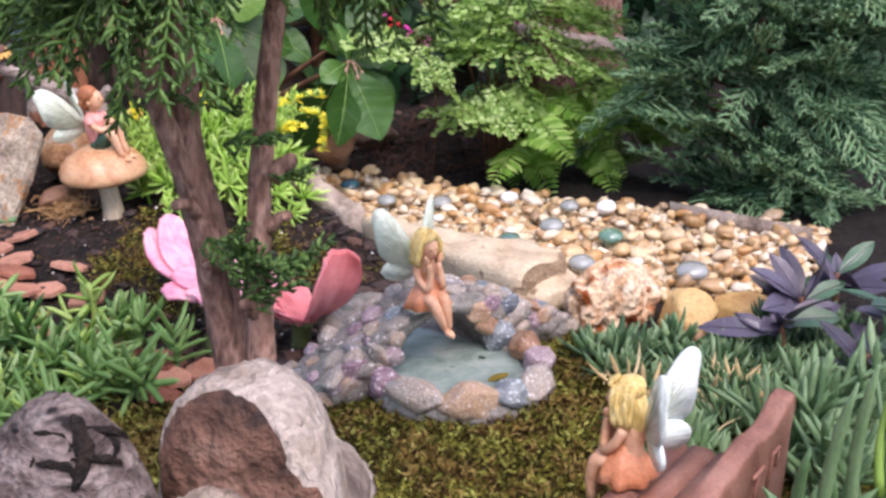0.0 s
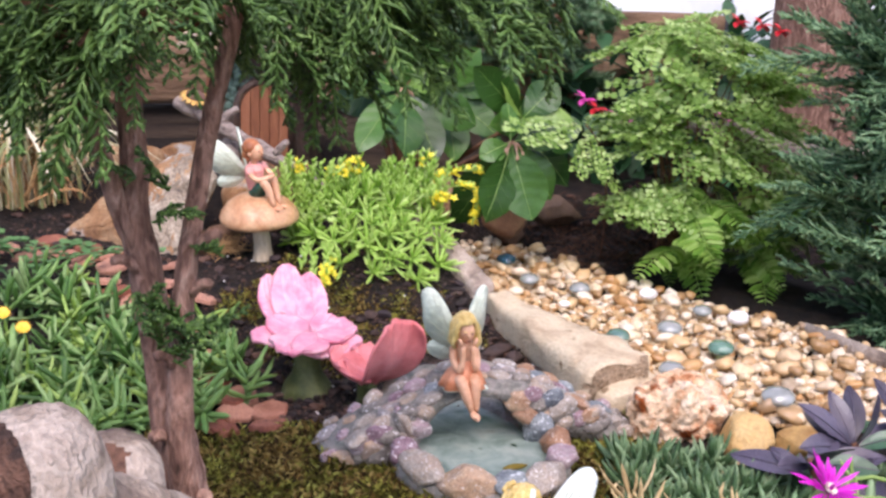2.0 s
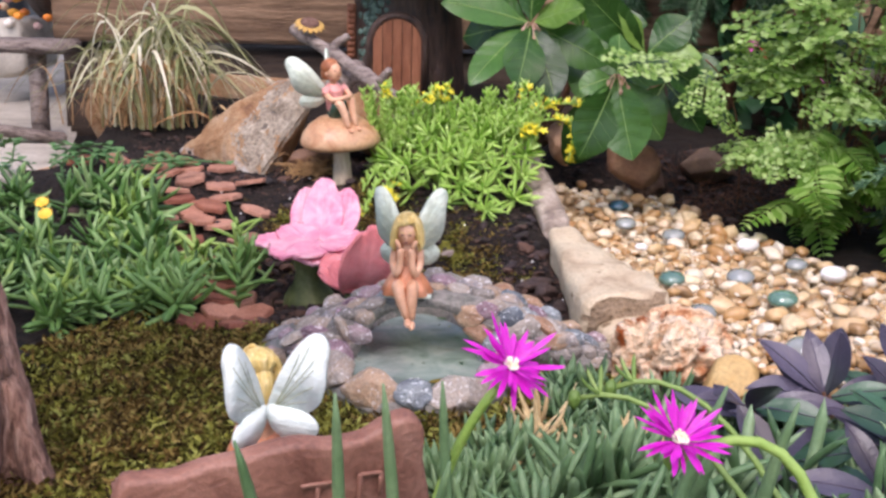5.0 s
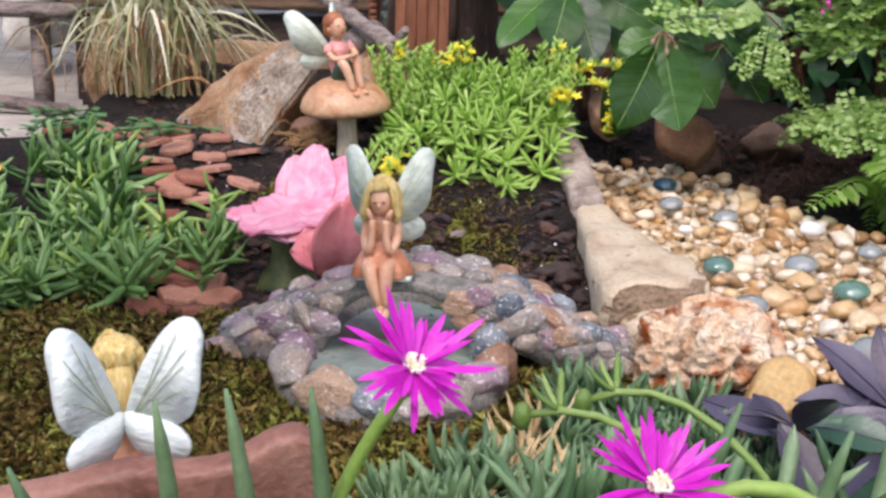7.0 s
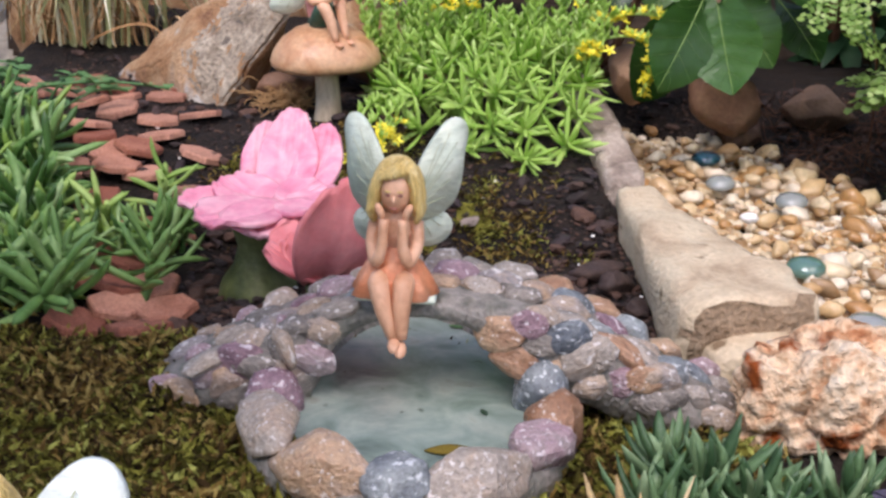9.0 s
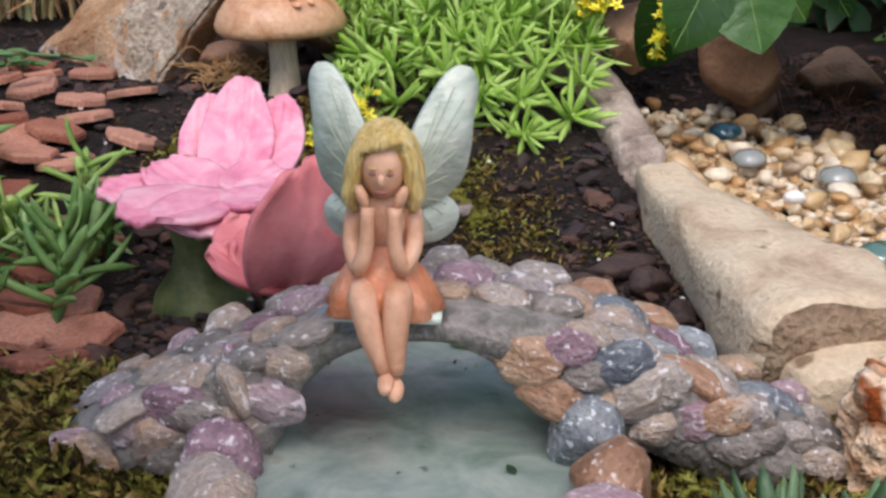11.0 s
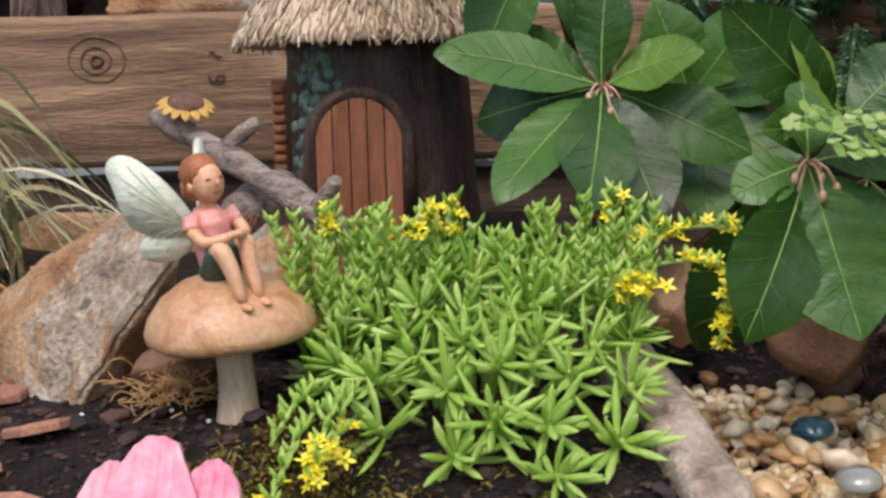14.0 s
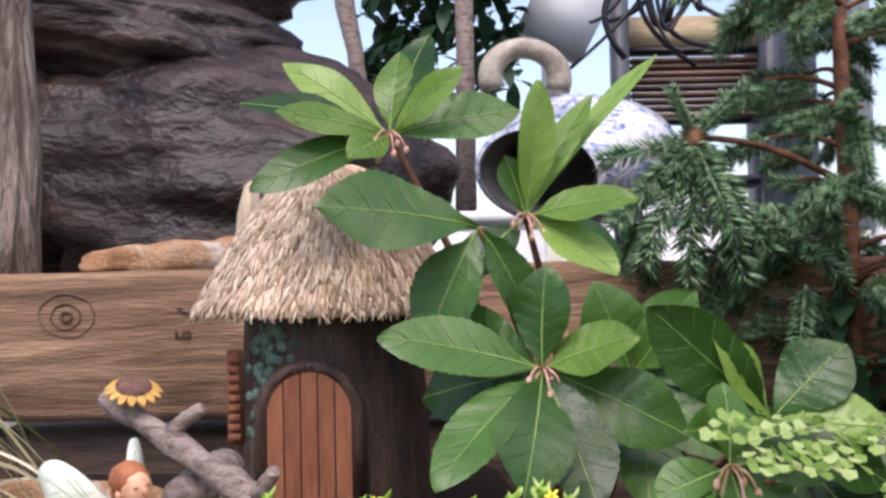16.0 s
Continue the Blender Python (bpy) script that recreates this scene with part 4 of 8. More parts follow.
def build_flower_chair():
    at = np.array((-0.046, 0.562, height(-0.046, 0.562)))
    c = thing("flower_chair", at, "pink resin blossom-shaped chair on green stems", "flower ornament")
    heart = np.array((0.002, -0.002, 0.036 - at[2]))
    low = np.array((0.026, -0.048, 0.021 - at[2]))
    rear = heart + (-0.003, 0.024, 0.000)
    specs = [(rear + (-0.001, 0, 0), (-0.002, 0.032, -0.006), (-0.0015, 0.057, 0.031), (1, 0, 0), 0.026, 0.06, 1, PINK),
             (rear - (0.004, -0.003, 0.001), (-0.011, 0.028, -0.005), (-0.0115, 0.055, 0.0245), (1, 0.2, 0), 0.021, 0.05, 9, PINK),
             (rear - (-0.004, -0.003, 0.001), (0.009, 0.026, -0.003), (0.0095, 0.051, 0.0255), (1, -0.2, 0), 0.021, 0.05, 10, PINK),
             (heart + (0, 0, 0.003), (-0.014, 0.014, -0.001), (-0.029, 0.024, 0.006), (0.7, 0.7, 0.1), 0.026, 0.06, 12, PINK),
             (heart, (-0.022, 0.003, -0.001), (-0.044, 0.002, 0.005), (0, 1, 0.12), 0.030, 0.06, 2, PINK),
             (heart + (0, 0, 0.001), (-0.014, -0.016, 0.000), (-0.028, -0.030, 0.000), (0.7, -0.7, -0.05), 0.038, 0.05, 3, PINK),
             (heart + (0, 0, 0.003), (0.002, -0.018, -0.001), (0.004, -0.033, -0.007), (1, 0.05, 0), 0.044, 0.05, 4, PINK),
             (heart + (0, 0, 0.002), (0.013, -0.004, 0.000), (0.026, -0.008, 0.004), (0.35, 1, 0.1), 0.036, 0.06, 6, PINK),
             (heart + (0, 0, 0.003), (0.008, 0.010, 0.000), (0.018, 0.014, 0.005), (-0.8, 0.6, 0.1), 0.024, 0.06, 11, PINK),
             (low, (0.014, -0.021, 0.010), (0.015, -0.018, 0.046), (1, 0.35, 0), 0.038, -0.16, 5, PINK_DEEP),
             (low, (-0.004, 0.010, 0.010), (-0.006, 0.024, 0.018), (1, 0.3, 0), 0.034, 0.05, 13, PINK_DEEP),
             (low, (-0.010, -0.006, 0.006), (-0.022, -0.002, 0.013), (0.3, -0.85, -0.35), 0.022, 0.05, 7, PINK_DEEP),
             (low, (-0.006, 0.004, 0.010), (-0.014, 0.006, 0.016), (0.6, 0.8, 0.0), 0.020, 0.05, 8, PINK_DEEP)]
    for start, mid, tip, across, w, cup, seed, m in specs:
        v, f = resin_petal(mid, tip, across, w, cup, seed, 0.012 if seed in (1, 9, 10) else 0.022, 0.003 if seed in (1, 9, 10) else 0.016)
        g = Geo()
        g.add(move(v, start), f)
        part("petal", g, m, c)
    g = Geo()
    v, f = lathe([(0.016, -0.012), (0.0185, -0.004), (0.0165, 0.004), (0.011, 0.012), (0.009, 0.02), (0.013, heart[2] - 0.001)], 20, 0.1, 3)
    g.add(v + (-0.006, -0.010, 0), f)
    part("stem", g, STEMGREEN, c, "thick green resin stem")
    g = Geo()
    g.add(*tube(curve_points((0.026, -0.042, -0.008), low, (0, 0, 0.002), 6), (0.008, 0.007, 0.006, 0.006, 0.007, 0.008), 10, lump=0.06))
    part("stem", g, STEMGREEN, c, "short green resin stem")
    return c


build_flower_chair()


def build_bench():
    b = thing("bench", (-0.029, 0.187, 0.0), "terracotta-red resin garden bench with a carved wavy back", "bench", rz=20)
    g = Geo()
    top = [(-0.055, 0.060), (-0.046, 0.066), (-0.036, 0.0655), (-0.026, 0.0680), (-0.013, 0.0695), (0.000, 0.0722), (0.008, 0.0722), (0.016, 0.0705), (0.027, 0.0710), (0.033, 0.0740), (0.039, 0.0770), (0.0455, 0.0775), (0.0500, 0.0720), (0.0505, 0.06), (0.0505, 0.0)]
    o = smooth_outline([(-0.055, 0.0)] + top, 3)
    v, f = prism(o, 0.009)
    g.add(v, [q for q in f])
    back = part("backrest", g, BENCH, b, "wavy carved backrest", at=pose(0, -0.012, 0, 7, 0, 0))
    mod = back.modifiers.new("edge", "BEVEL")
    mod.width, mod.segments, mod.limit_method = 0.002, 2, "ANGLE"
    for i in range(3):
        g = Geo()
        v, f = slab_box(0.098, 0.0115, 0.006, 0.0014)
        g.add(move(v, (-0.003, 0.0, 0.04)), f)
        part("seat_board", g, BENCH, b, at=pose(0, 0.000 + 0.0122 * i, 0, 0, 0, 0))
    for x in (-0.044, 0.038):
        g = Geo()
        v, f = slab_box(0.012, 0.032, 0.037, 0.002)
        g.add(move(v, (x, 0.012, 0.0185)), f)
        part("leg", g, BENCH, b)
    # raised plain marks on the back, where worn lettering stands
    for x, w, z, h in ((0.012, 0.012, 0.058, 0.0016), (0.012, 0.0018, 0.050, 0.014), (0.027, 0.0018, 0.052, 0.016), (0.031, 0.008, 0.0595, 0.0016), (0.0345, 0.0018, 0.055, 0.009)):
        g = Geo()
        v, f = slab_box(w, 0.0012, h, 0.0004, seg=1)
        g.add(move(v, (x, -0.017 , z)), f)
        part("carved_mark", g, BENCH, b, at=pose(0, 0.0, 0, 7, 0, 0))
    return b


build_bench()


# ---- stones ----
def facing(v, f, way, least):
    """1 for the faces that look the given way, else 0."""
    way = np.asarray(way, float) / np.linalg.norm(way)
    out = []
    for q in f:
        n = np.cross(v[q[1]] - v[q[0]], v[q[2]] - v[q[0]])
        out.append(1 if n @ way > least * np.linalg.norm(n) else 0)
    return out


def worn_block(length, w0, w1, h0, h1, seed, rough=0.002, sharp=5.0, n=16, m=24, lean=0.0):
    """A broken stone along +y, of width w and height h at its two ends, its foot on z = 0."""
    off = Vector((seed * 7.3, seed * 1.7, seed * 3.1))
    v, f = [], []
    ts = [0, 0.0, 0.02] + list(np.linspace(0.06, 0.94, n)) + [0.98, 1.0, 1.0]
    sc = [0.0, 0.8, 0.95] + [1.0] * n + [0.95, 0.8, 0.0]
    for t, s in zip(ts, sc):
        w, h = w0 + (w1 - w0) * t, h0 + (h1 - h0) * t
        for k in range(m):
            a = 2 * math.pi * k / m
            c, d = math.cos(a), math.sin(a)
            r = (abs(c) ** sharp + abs(d) ** sharp) ** (-1 / sharp)
            p = Vector((c * r * w / 2 * s + lean * d * w, t * length, h / 2 + d * r * h / 2 * s))
            q = p * 38 + off
            p += Vector((noise.noise(q), noise.noise(q + off), noise.noise(q - off))) * rough * 2
            p += Vector((noise.noise(q * 4), noise.noise(q * 4 + off), noise.noise(q * 4 - off))) * rough * 0.5
            v.append(p[:])
    for i in range(len(ts) - 1):
        for k in range(m):
            q = (k + 1) % m
            f.append((i * m + k, i * m + q, (i + 1) * m + q, (i + 1) * m + k))
    return np.array(v), [tuple(reversed(q)) for q in f]


def leaning_rock():
    """A broken slab with a flat grey face towards the path, leaning back."""
    b = bmesh.new()
    front = [(-0.0065, -0.007, 0.066), (0.012, 0.026, 0.102), (0.041, 0.038, 0.1155), (0.060, 0.000, 0.114), (0.0665, -0.009, 0.099), (0.040, -0.032, 0.060), (0.018, -0.034, 0.030), (0.002, -0.024, 0.028)]
    back = [(-0.065, 0.049, 0.041), (-0.026, 0.042, 0.078), (-0.033, 0.026, 0.024), (-0.008, -0.004, 0.024), (-0.055, 0.058, 0.02)]
    low = [(0.052, 0.030, 0.08), (0.03, 0.06, 0.09), (-0.04, 0.06, -0.01), (0.01, -0.02, 0.0), (0.03, 0.02, 0.01), (0.0, 0.07, 0.02)]
    for p in front + back + low:
        b.verts.new(p)
    bmesh.ops.convex_hull(b, input=b.verts[:])
    bmesh.ops.bevel(b, geom=b.edges[:], offset=0.0022, segments=2, affect="EDGES")
    bmesh.ops.triangulate(b, faces=b.faces[:])
    for _ in range(4):
        long = [e for e in b.edges if e.calc_length() > 0.0045]
        bmesh.ops.subdivide_edges(b, edges=long, cuts=1)
        bmesh.ops.triangulate(b, faces=b.faces[:])
    for v in b.verts:
        q = v.co * 60
        v.co += Vector((noise.noise(q), noise.noise(q + Vector((9, 0, 0))), noise.noise(q + Vector((0, 9, 0))))) * 0.0022
        q = v.co * 220
        v.co += Vector((noise.noise(q), noise.noise(q + Vector((9, 0, 0))), noise.noise(q + Vector((0, 9, 0))))) * 0.0009
    b.verts.index_update()
    vs, fs = np.array([v.co[:] for v in b.verts]), [tuple(v.index for v in f.verts) for f in b.faces]
    b.free()
    return vs, fs


g = Geo()
bv, bf = worn_block(0.188, 0.062, 0.020, 0.034, 0.031, 3, 0.0022, 6, lean=0.0)
g.add(bv, bf)
v, f = worn_block(0.05, 0.05, 0.058, 0.016, 0.024, 5, 0.002, 4)
g.add(move(v, (0.006, -0.016, 0)), f)
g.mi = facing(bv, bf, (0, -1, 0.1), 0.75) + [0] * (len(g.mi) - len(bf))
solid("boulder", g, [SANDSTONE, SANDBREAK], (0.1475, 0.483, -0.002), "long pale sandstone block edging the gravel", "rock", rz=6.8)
g = Geo()
g.add(*worn_block(0.15, 0.021, 0.024, 0.036, 0.072, 8, 0.002, 7))
solid("stone_slab", g, GREYSLAB, (0.1235, 0.685, -0.006), "rough grey-brown stone slab on edge beside the gravel", "rock", rz=6.8)
g = Geo()
v, f = leaning_rock()
g.add(v, f)
g.mi = [k if v[f[i][0]][0] > -0.0065 + (0.83 if v[f[i][0]][2] > 0.066 else -0.75) * (v[f[i][0]][2] - 0.066) else 0 for i, k in enumerate(facing(v, f, (0.35, -0.75, 0.55), 0.55))]
solid("rock", g, [TANROCK, GREYFACE], (-0.140, 0.815, 0.0), "large angular tan and grey rock leaning behind the tiles", "rock", smooth=True)
g = Geo()
v, f = rock((0.05, 0.03, 0.034), 33, 0.15, 1.4, 4, 5, 0.75)
g.add(v, f)
solid("rock", g, TANROCK, pose(-0.018, 0.862, 0.068, 0, 10, 20), "rounded brown rock behind the mushroom", "rock")
# porous stone beside the pond
g = Geo()
v, f = ico(5)
v = v.copy()
off = Vector((3, 8, 1))
d = np.array([noise.noise(Vector(p) * 1.8 + off) * 0.22 + noise.noise(Vector(p) * 4 + off) * 0.12 - 0.55 * max(0, noise.noise(Vector(p) * 5.0 - off) - 0.12) - 0.35 * max(0, noise.noise(Vector(p) * 10 + off) - 0.15) for p in v])
v *= (1 + d)[:, None]
g.add(v * (0.036, 0.027, 0.027), f)
solid("porous_rock", g, CORAL, pose(0.167, 0.437, 0.010, 0, 0, 12), "cream and rust porous tufa stone beside the pond", "rock")
for at, size, seed, lab, m in (((0.190, 0.392, 0.008), (0.024, 0.018, 0.018), 51, "rounded ochre stone at the gravel edge", YELLOWROCK),
                               ((0.226, 0.376, 0.006), (0.022, 0.017, 0.014), 52, "rounded ochre stone at the gravel edge", YELLOWROCK),
                               ((0.172, 0.375, 0.0), (0.011, 0.008, 0.008), 53, "small rust-brown stone by the moss", BROWNROCK),
                               ((0.212, 0.875, 0.042), (0.026, 0.02, 0.031), 54, "upright red-brown rock under the shrub", BROWNROCK),
                               ((0.234, 0.905, 0.012), (0.026, 0.018, 0.02), 55, "brown rounded rock at the end of the gravel", BROWNROCK),
                               ((0.150, 0.90, 0.055), (0.028, 0.018, 0.022), 56, "pinkish brown rock behind the stone slab", BROWNROCK),
                               ((0.29, 0.93, 0.03), (0.03, 0.02, 0.018), 58, "flat brown rock in shade under the fern", BROWNROCK),
                               ((-0.225, 0.80, 0.035), (0.014, 0.01, 0.012), 57, "small pink stone beside the tan rock", TILE),
                               ((-0.075, 0.79, 0.05), (0.02, 0.012, 0.012), 59, "crumbling brown stone under the mushroom", BROWNROCK)):
    g = Geo()
    g.add(*rock(size, seed, 0.2, 1.5, 4, 7, 0.76, 0.05))
    solid("rock", g, m, pose(*at, 0, 0, seed * 37), lab, "rock")


# ---- gravel bed ----
GRAVEL = [(0.138, 0.92), (0.132, 0.72), (0.15, 0.66), (0.18, 0.51), (0.185, 0.47), (0.215, 0.43), (0.24, 0.40), (0.33, 0.40), (0.42, 0.46), (0.385, 0.56), (0.34, 0.63), (0.29, 0.72), (0.255, 0.80), (0.235, 0.90)]


def in_gravel(x, y):
    hit, k = False, len(GRAVEL)
    for i in range(k):
        (x1, y1), (x2, y2) = GRAVEL[i], GRAVEL[i - 1]
        if (y1 > y) != (y2 > y) and x < (x2 - x1) * (y - y1) / (y2 - y1) + x1:
            hit = not hit
    return hit


def build_gravel():
    rnd = np.random.RandomState(17)
    bed = thing("gravel_bed", (0.25, 0.6, 0.0), "bed of tan, cream and amber river pebbles", "gravel")
    forms = []
    for s in range(12):
        g = Geo()
        v, f = rock((0.006, 0.006 * rnd.uniform(0.65, 0.9), 0.006 * rnd.uniform(0.5, 0.75)), 70 + s, 0.34, 1.3, 2, 7, 0.70, 0.05)
        g.add(v, f)
        forms.append((g, g.mesh("pebble", PEBBLE)))
    low = Geo()
    tops = []
    for y in np.arange(0.40, 0.93, 0.0080):
        for x in np.arange(0.12, 0.44, 0.0080):
            px, py = x + rnd.uniform(-0.005, 0.005), y + rnd.uniform(-0.005, 0.005)
            if not in_gravel(px, py):
                continue
            s = rnd.uniform(0.0040, 0.0066)
            k = rnd.randint(12)
            low.add(move(forms[k][0].v[0], (px, py, 0.003 + rnd.uniform(0, 0.003)), rotm(rnd.uniform(-25, 25), rnd.uniform(-25, 25), rnd.uniform(0, 360)), s / 0.006), forms[k][0].f)
            tops.append((px + rnd.uniform(-0.006, 0.006), py + rnd.uniform(-0.006, 0.006)))
    v1, f1 = rock((0.0034, 0.0028, 0.0022), 7, 0.2, 1.3, 1)
    for _ in range(5200):
        px, py = rnd.uniform(0.12, 0.44), rnd.uniform(0.40, 0.93)
        if in_gravel(px, py):
            low.add(move(v1, (px, py, 0.0035 + rnd.uniform(0, 0.002)), rotm(rnd.uniform(-40, 40), rnd.uniform(-40, 40), rnd.uniform(0, 360)), rnd.uniform(0.6, 1.2)), f1)
    ob = part("pebble_layer", low, PEBBLE_JOINED, bed, at=pose(-0.25, -0.6, 0))
    tagged(ob, kind="stuff")
    rnd.shuffle(tops)
    for px, py in tops[:290]:
        s = rnd.uniform(0.0040, 0.0082) if rnd.rand() < 0.85 else rnd.uniform(0.0085, 0.0120)
        m = pose(px - 0.25, py - 0.6, 0.0095 + rnd.uniform(0, 0.002), rnd.uniform(-20, 20), rnd.uniform(-20, 20), rnd.uniform(0, 360)) @ Matrix.Diagonal((s / 0.006, s / 0.006, s / 0.006, 1))
        part("pebble", forms[rnd.randint(12)][1], None, bed, at=m)
    return bed


build_gravel()


def glass(name, colour, rough=0.08):
    m = bpy.data.materials.new(name)
    m.use_nodes = True
    b = m.node_tree.nodes["Principled BSDF"]
    b.inputs["Base Color"].default_value = lin(colour)
    b.inputs["Roughness"].default_value, b.inputs["Transmission Weight"].default_value = rough, 0.55
    b.inputs["IOR"].default_value, b.inputs["Coat Weight"].default_value = 1.5, 1.0
    return m


GEM = {"blue": glass("glass_blue", "#2a6a80"), "silver": glass("glass_silver", "#bcc0bc"), "green": glass("glass_green", "#7fa892"), "teal": glass("glass_teal", "#6f988c")}
for tone, x, y, s in (("blue", 0.189, 0.803, 0.0103), ("silver", 0.185, 0.736, 0.0098), ("silver", 0.217, 0.70, 0.0103), ("teal", 0.192, 0.576, 0.0103), ("silver", 0.241, 0.585, 0.0111),
                      ("green", 0.256, 0.534, 0.0111), ("silver", 0.196, 0.50, 0.0107), ("silver", 0.241, 0.437, 0.0127), ("silver", 0.29, 0.62, 0.0090)):
    g = Geo()
    g.add(*lathe([(0.0005, -0.42), (0.7, -0.4), (1.0, -0.1), (0.96, 0.12), (0.72, 0.38), (0.36, 0.5), (0.0005, 0.53)], 28))
    solid("glass_gem", g, GEM[tone], pose(x, y, 0.0155, 6, -5, 0) @ Matrix.Diagonal((s * 0.9, s * 0.9, s * 0.85, 1)), tone + " flattened glass gem lying on the pebbles", "glass gem", "glass gems in the gravel")
for x, y, s in ((0.268, 0.672, 0.0085), (0.309, 0.596, 0.0095), (0.185, 0.66, 0.005)):
    g = Geo()
    g.add(*rock((s, s * 0.75, s * 0.62), int(x * 1000), 0.1, 1.2, 3))
    solid("white_pebble", g, WHITEPEB, (x, y, 0.0155), "smooth white pebble lying on the gravel", "pebble", "white pebbles in the gravel")
# edging strip behind the gravel
g = Geo()
v, f = slab_box(0.123, 0.0022, 0.016, 0.0005)
g.add(v, f)
solid("edging_strip", g, GREYSLAB, pose(0.365, 0.505, 0.010, 0, 1, -76.1), "thin grey edging strip along the gravel", "edging", rz=0)


# ---- terracotta tile path ----
def build_tiles():
    path = thing("tile_path", (-0.12, 0.65, 0), "path of loose hexagonal terracotta tiles through the bed", "path")
    g = Geo()
    ring = [(math.cos(radians(60 * k)), math.sin(radians(60 * k))) for k in range(6)]
    r, h = 0.0132, 0.0036
    v = [(x * r, y * r, 0) for x, y in ring] + [(x * r, y * r, h - 0.001) for x, y in ring] + [(x * r * 0.94, y * r * 0.94, h) for x, y in ring]
    f = [tuple(reversed(range(6)))] + [tuple(range(12, 18))]
    for a in (0, 6):
        f += [(a + k, a + (k + 1) % 6, a + 6 + (k + 1) % 6, a + 6 + k) for k in range(6)]
    g.add(v, f)
    me = g.mesh("tile", TILE, False)
    rnd = np.random.RandomState(8)
    spots = ((-0.106, 0.685), (-0.109, 0.646), (-0.130, 0.664), (-0.151, 0.792), (-0.184, 0.796), (-0.212, 0.83), (-0.134, 0.712), (-0.154, 0.686), (-0.128, 0.618), (-0.106, 0.612),
             (-0.119, 0.747), (-0.121, 0.651), (-0.141, 0.688), (-0.142, 0.815), (-0.168, 0.745), (-0.098, 0.548), (-0.118, 0.503), (-0.089, 0.494), (-0.084, 0.518), (-0.149, 0.640), (-0.128, 0.582), (-0.112, 0.575), (-0.16, 0.735), (-0.19, 0.76), (-0.23, 0.785),
             (-0.142, 0.735), (-0.118, 0.700), (-0.137, 0.688), (-0.168, 0.700), (-0.120, 0.668), (-0.146, 0.664), (-0.128, 0.640), (-0.112, 0.628), (-0.145, 0.615), (-0.175, 0.775), (-0.205, 0.785), (-0.165, 0.755), (-0.113, 0.555), (-0.108, 0.538), (-0.125, 0.545), (-0.25, 0.82), (-0.176, 0.715), (-0.088, 0.533), (-0.105, 0.52), (-0.172, 0.665), (-0.275, 0.80))
    kept = []
    for i, (x, y) in enumerate(spots):
        near = sum(math.hypot(x - a, y - e) < 0.021 for a, e in kept)
        if near > 1 or any(math.hypot(x - a, y - e) < 0.013 for a, e in kept):
            continue
        kept.append((x, y))
        tip = rnd.uniform(-14, 14, 2)
        part("tile", me, None, path, at=pose(x + 0.12, y - 0.65, height(x, y) + 0.0012 + 0.0030 * near, tip[0], tip[1], rnd.uniform(0, 60)))
    return path


build_tiles()


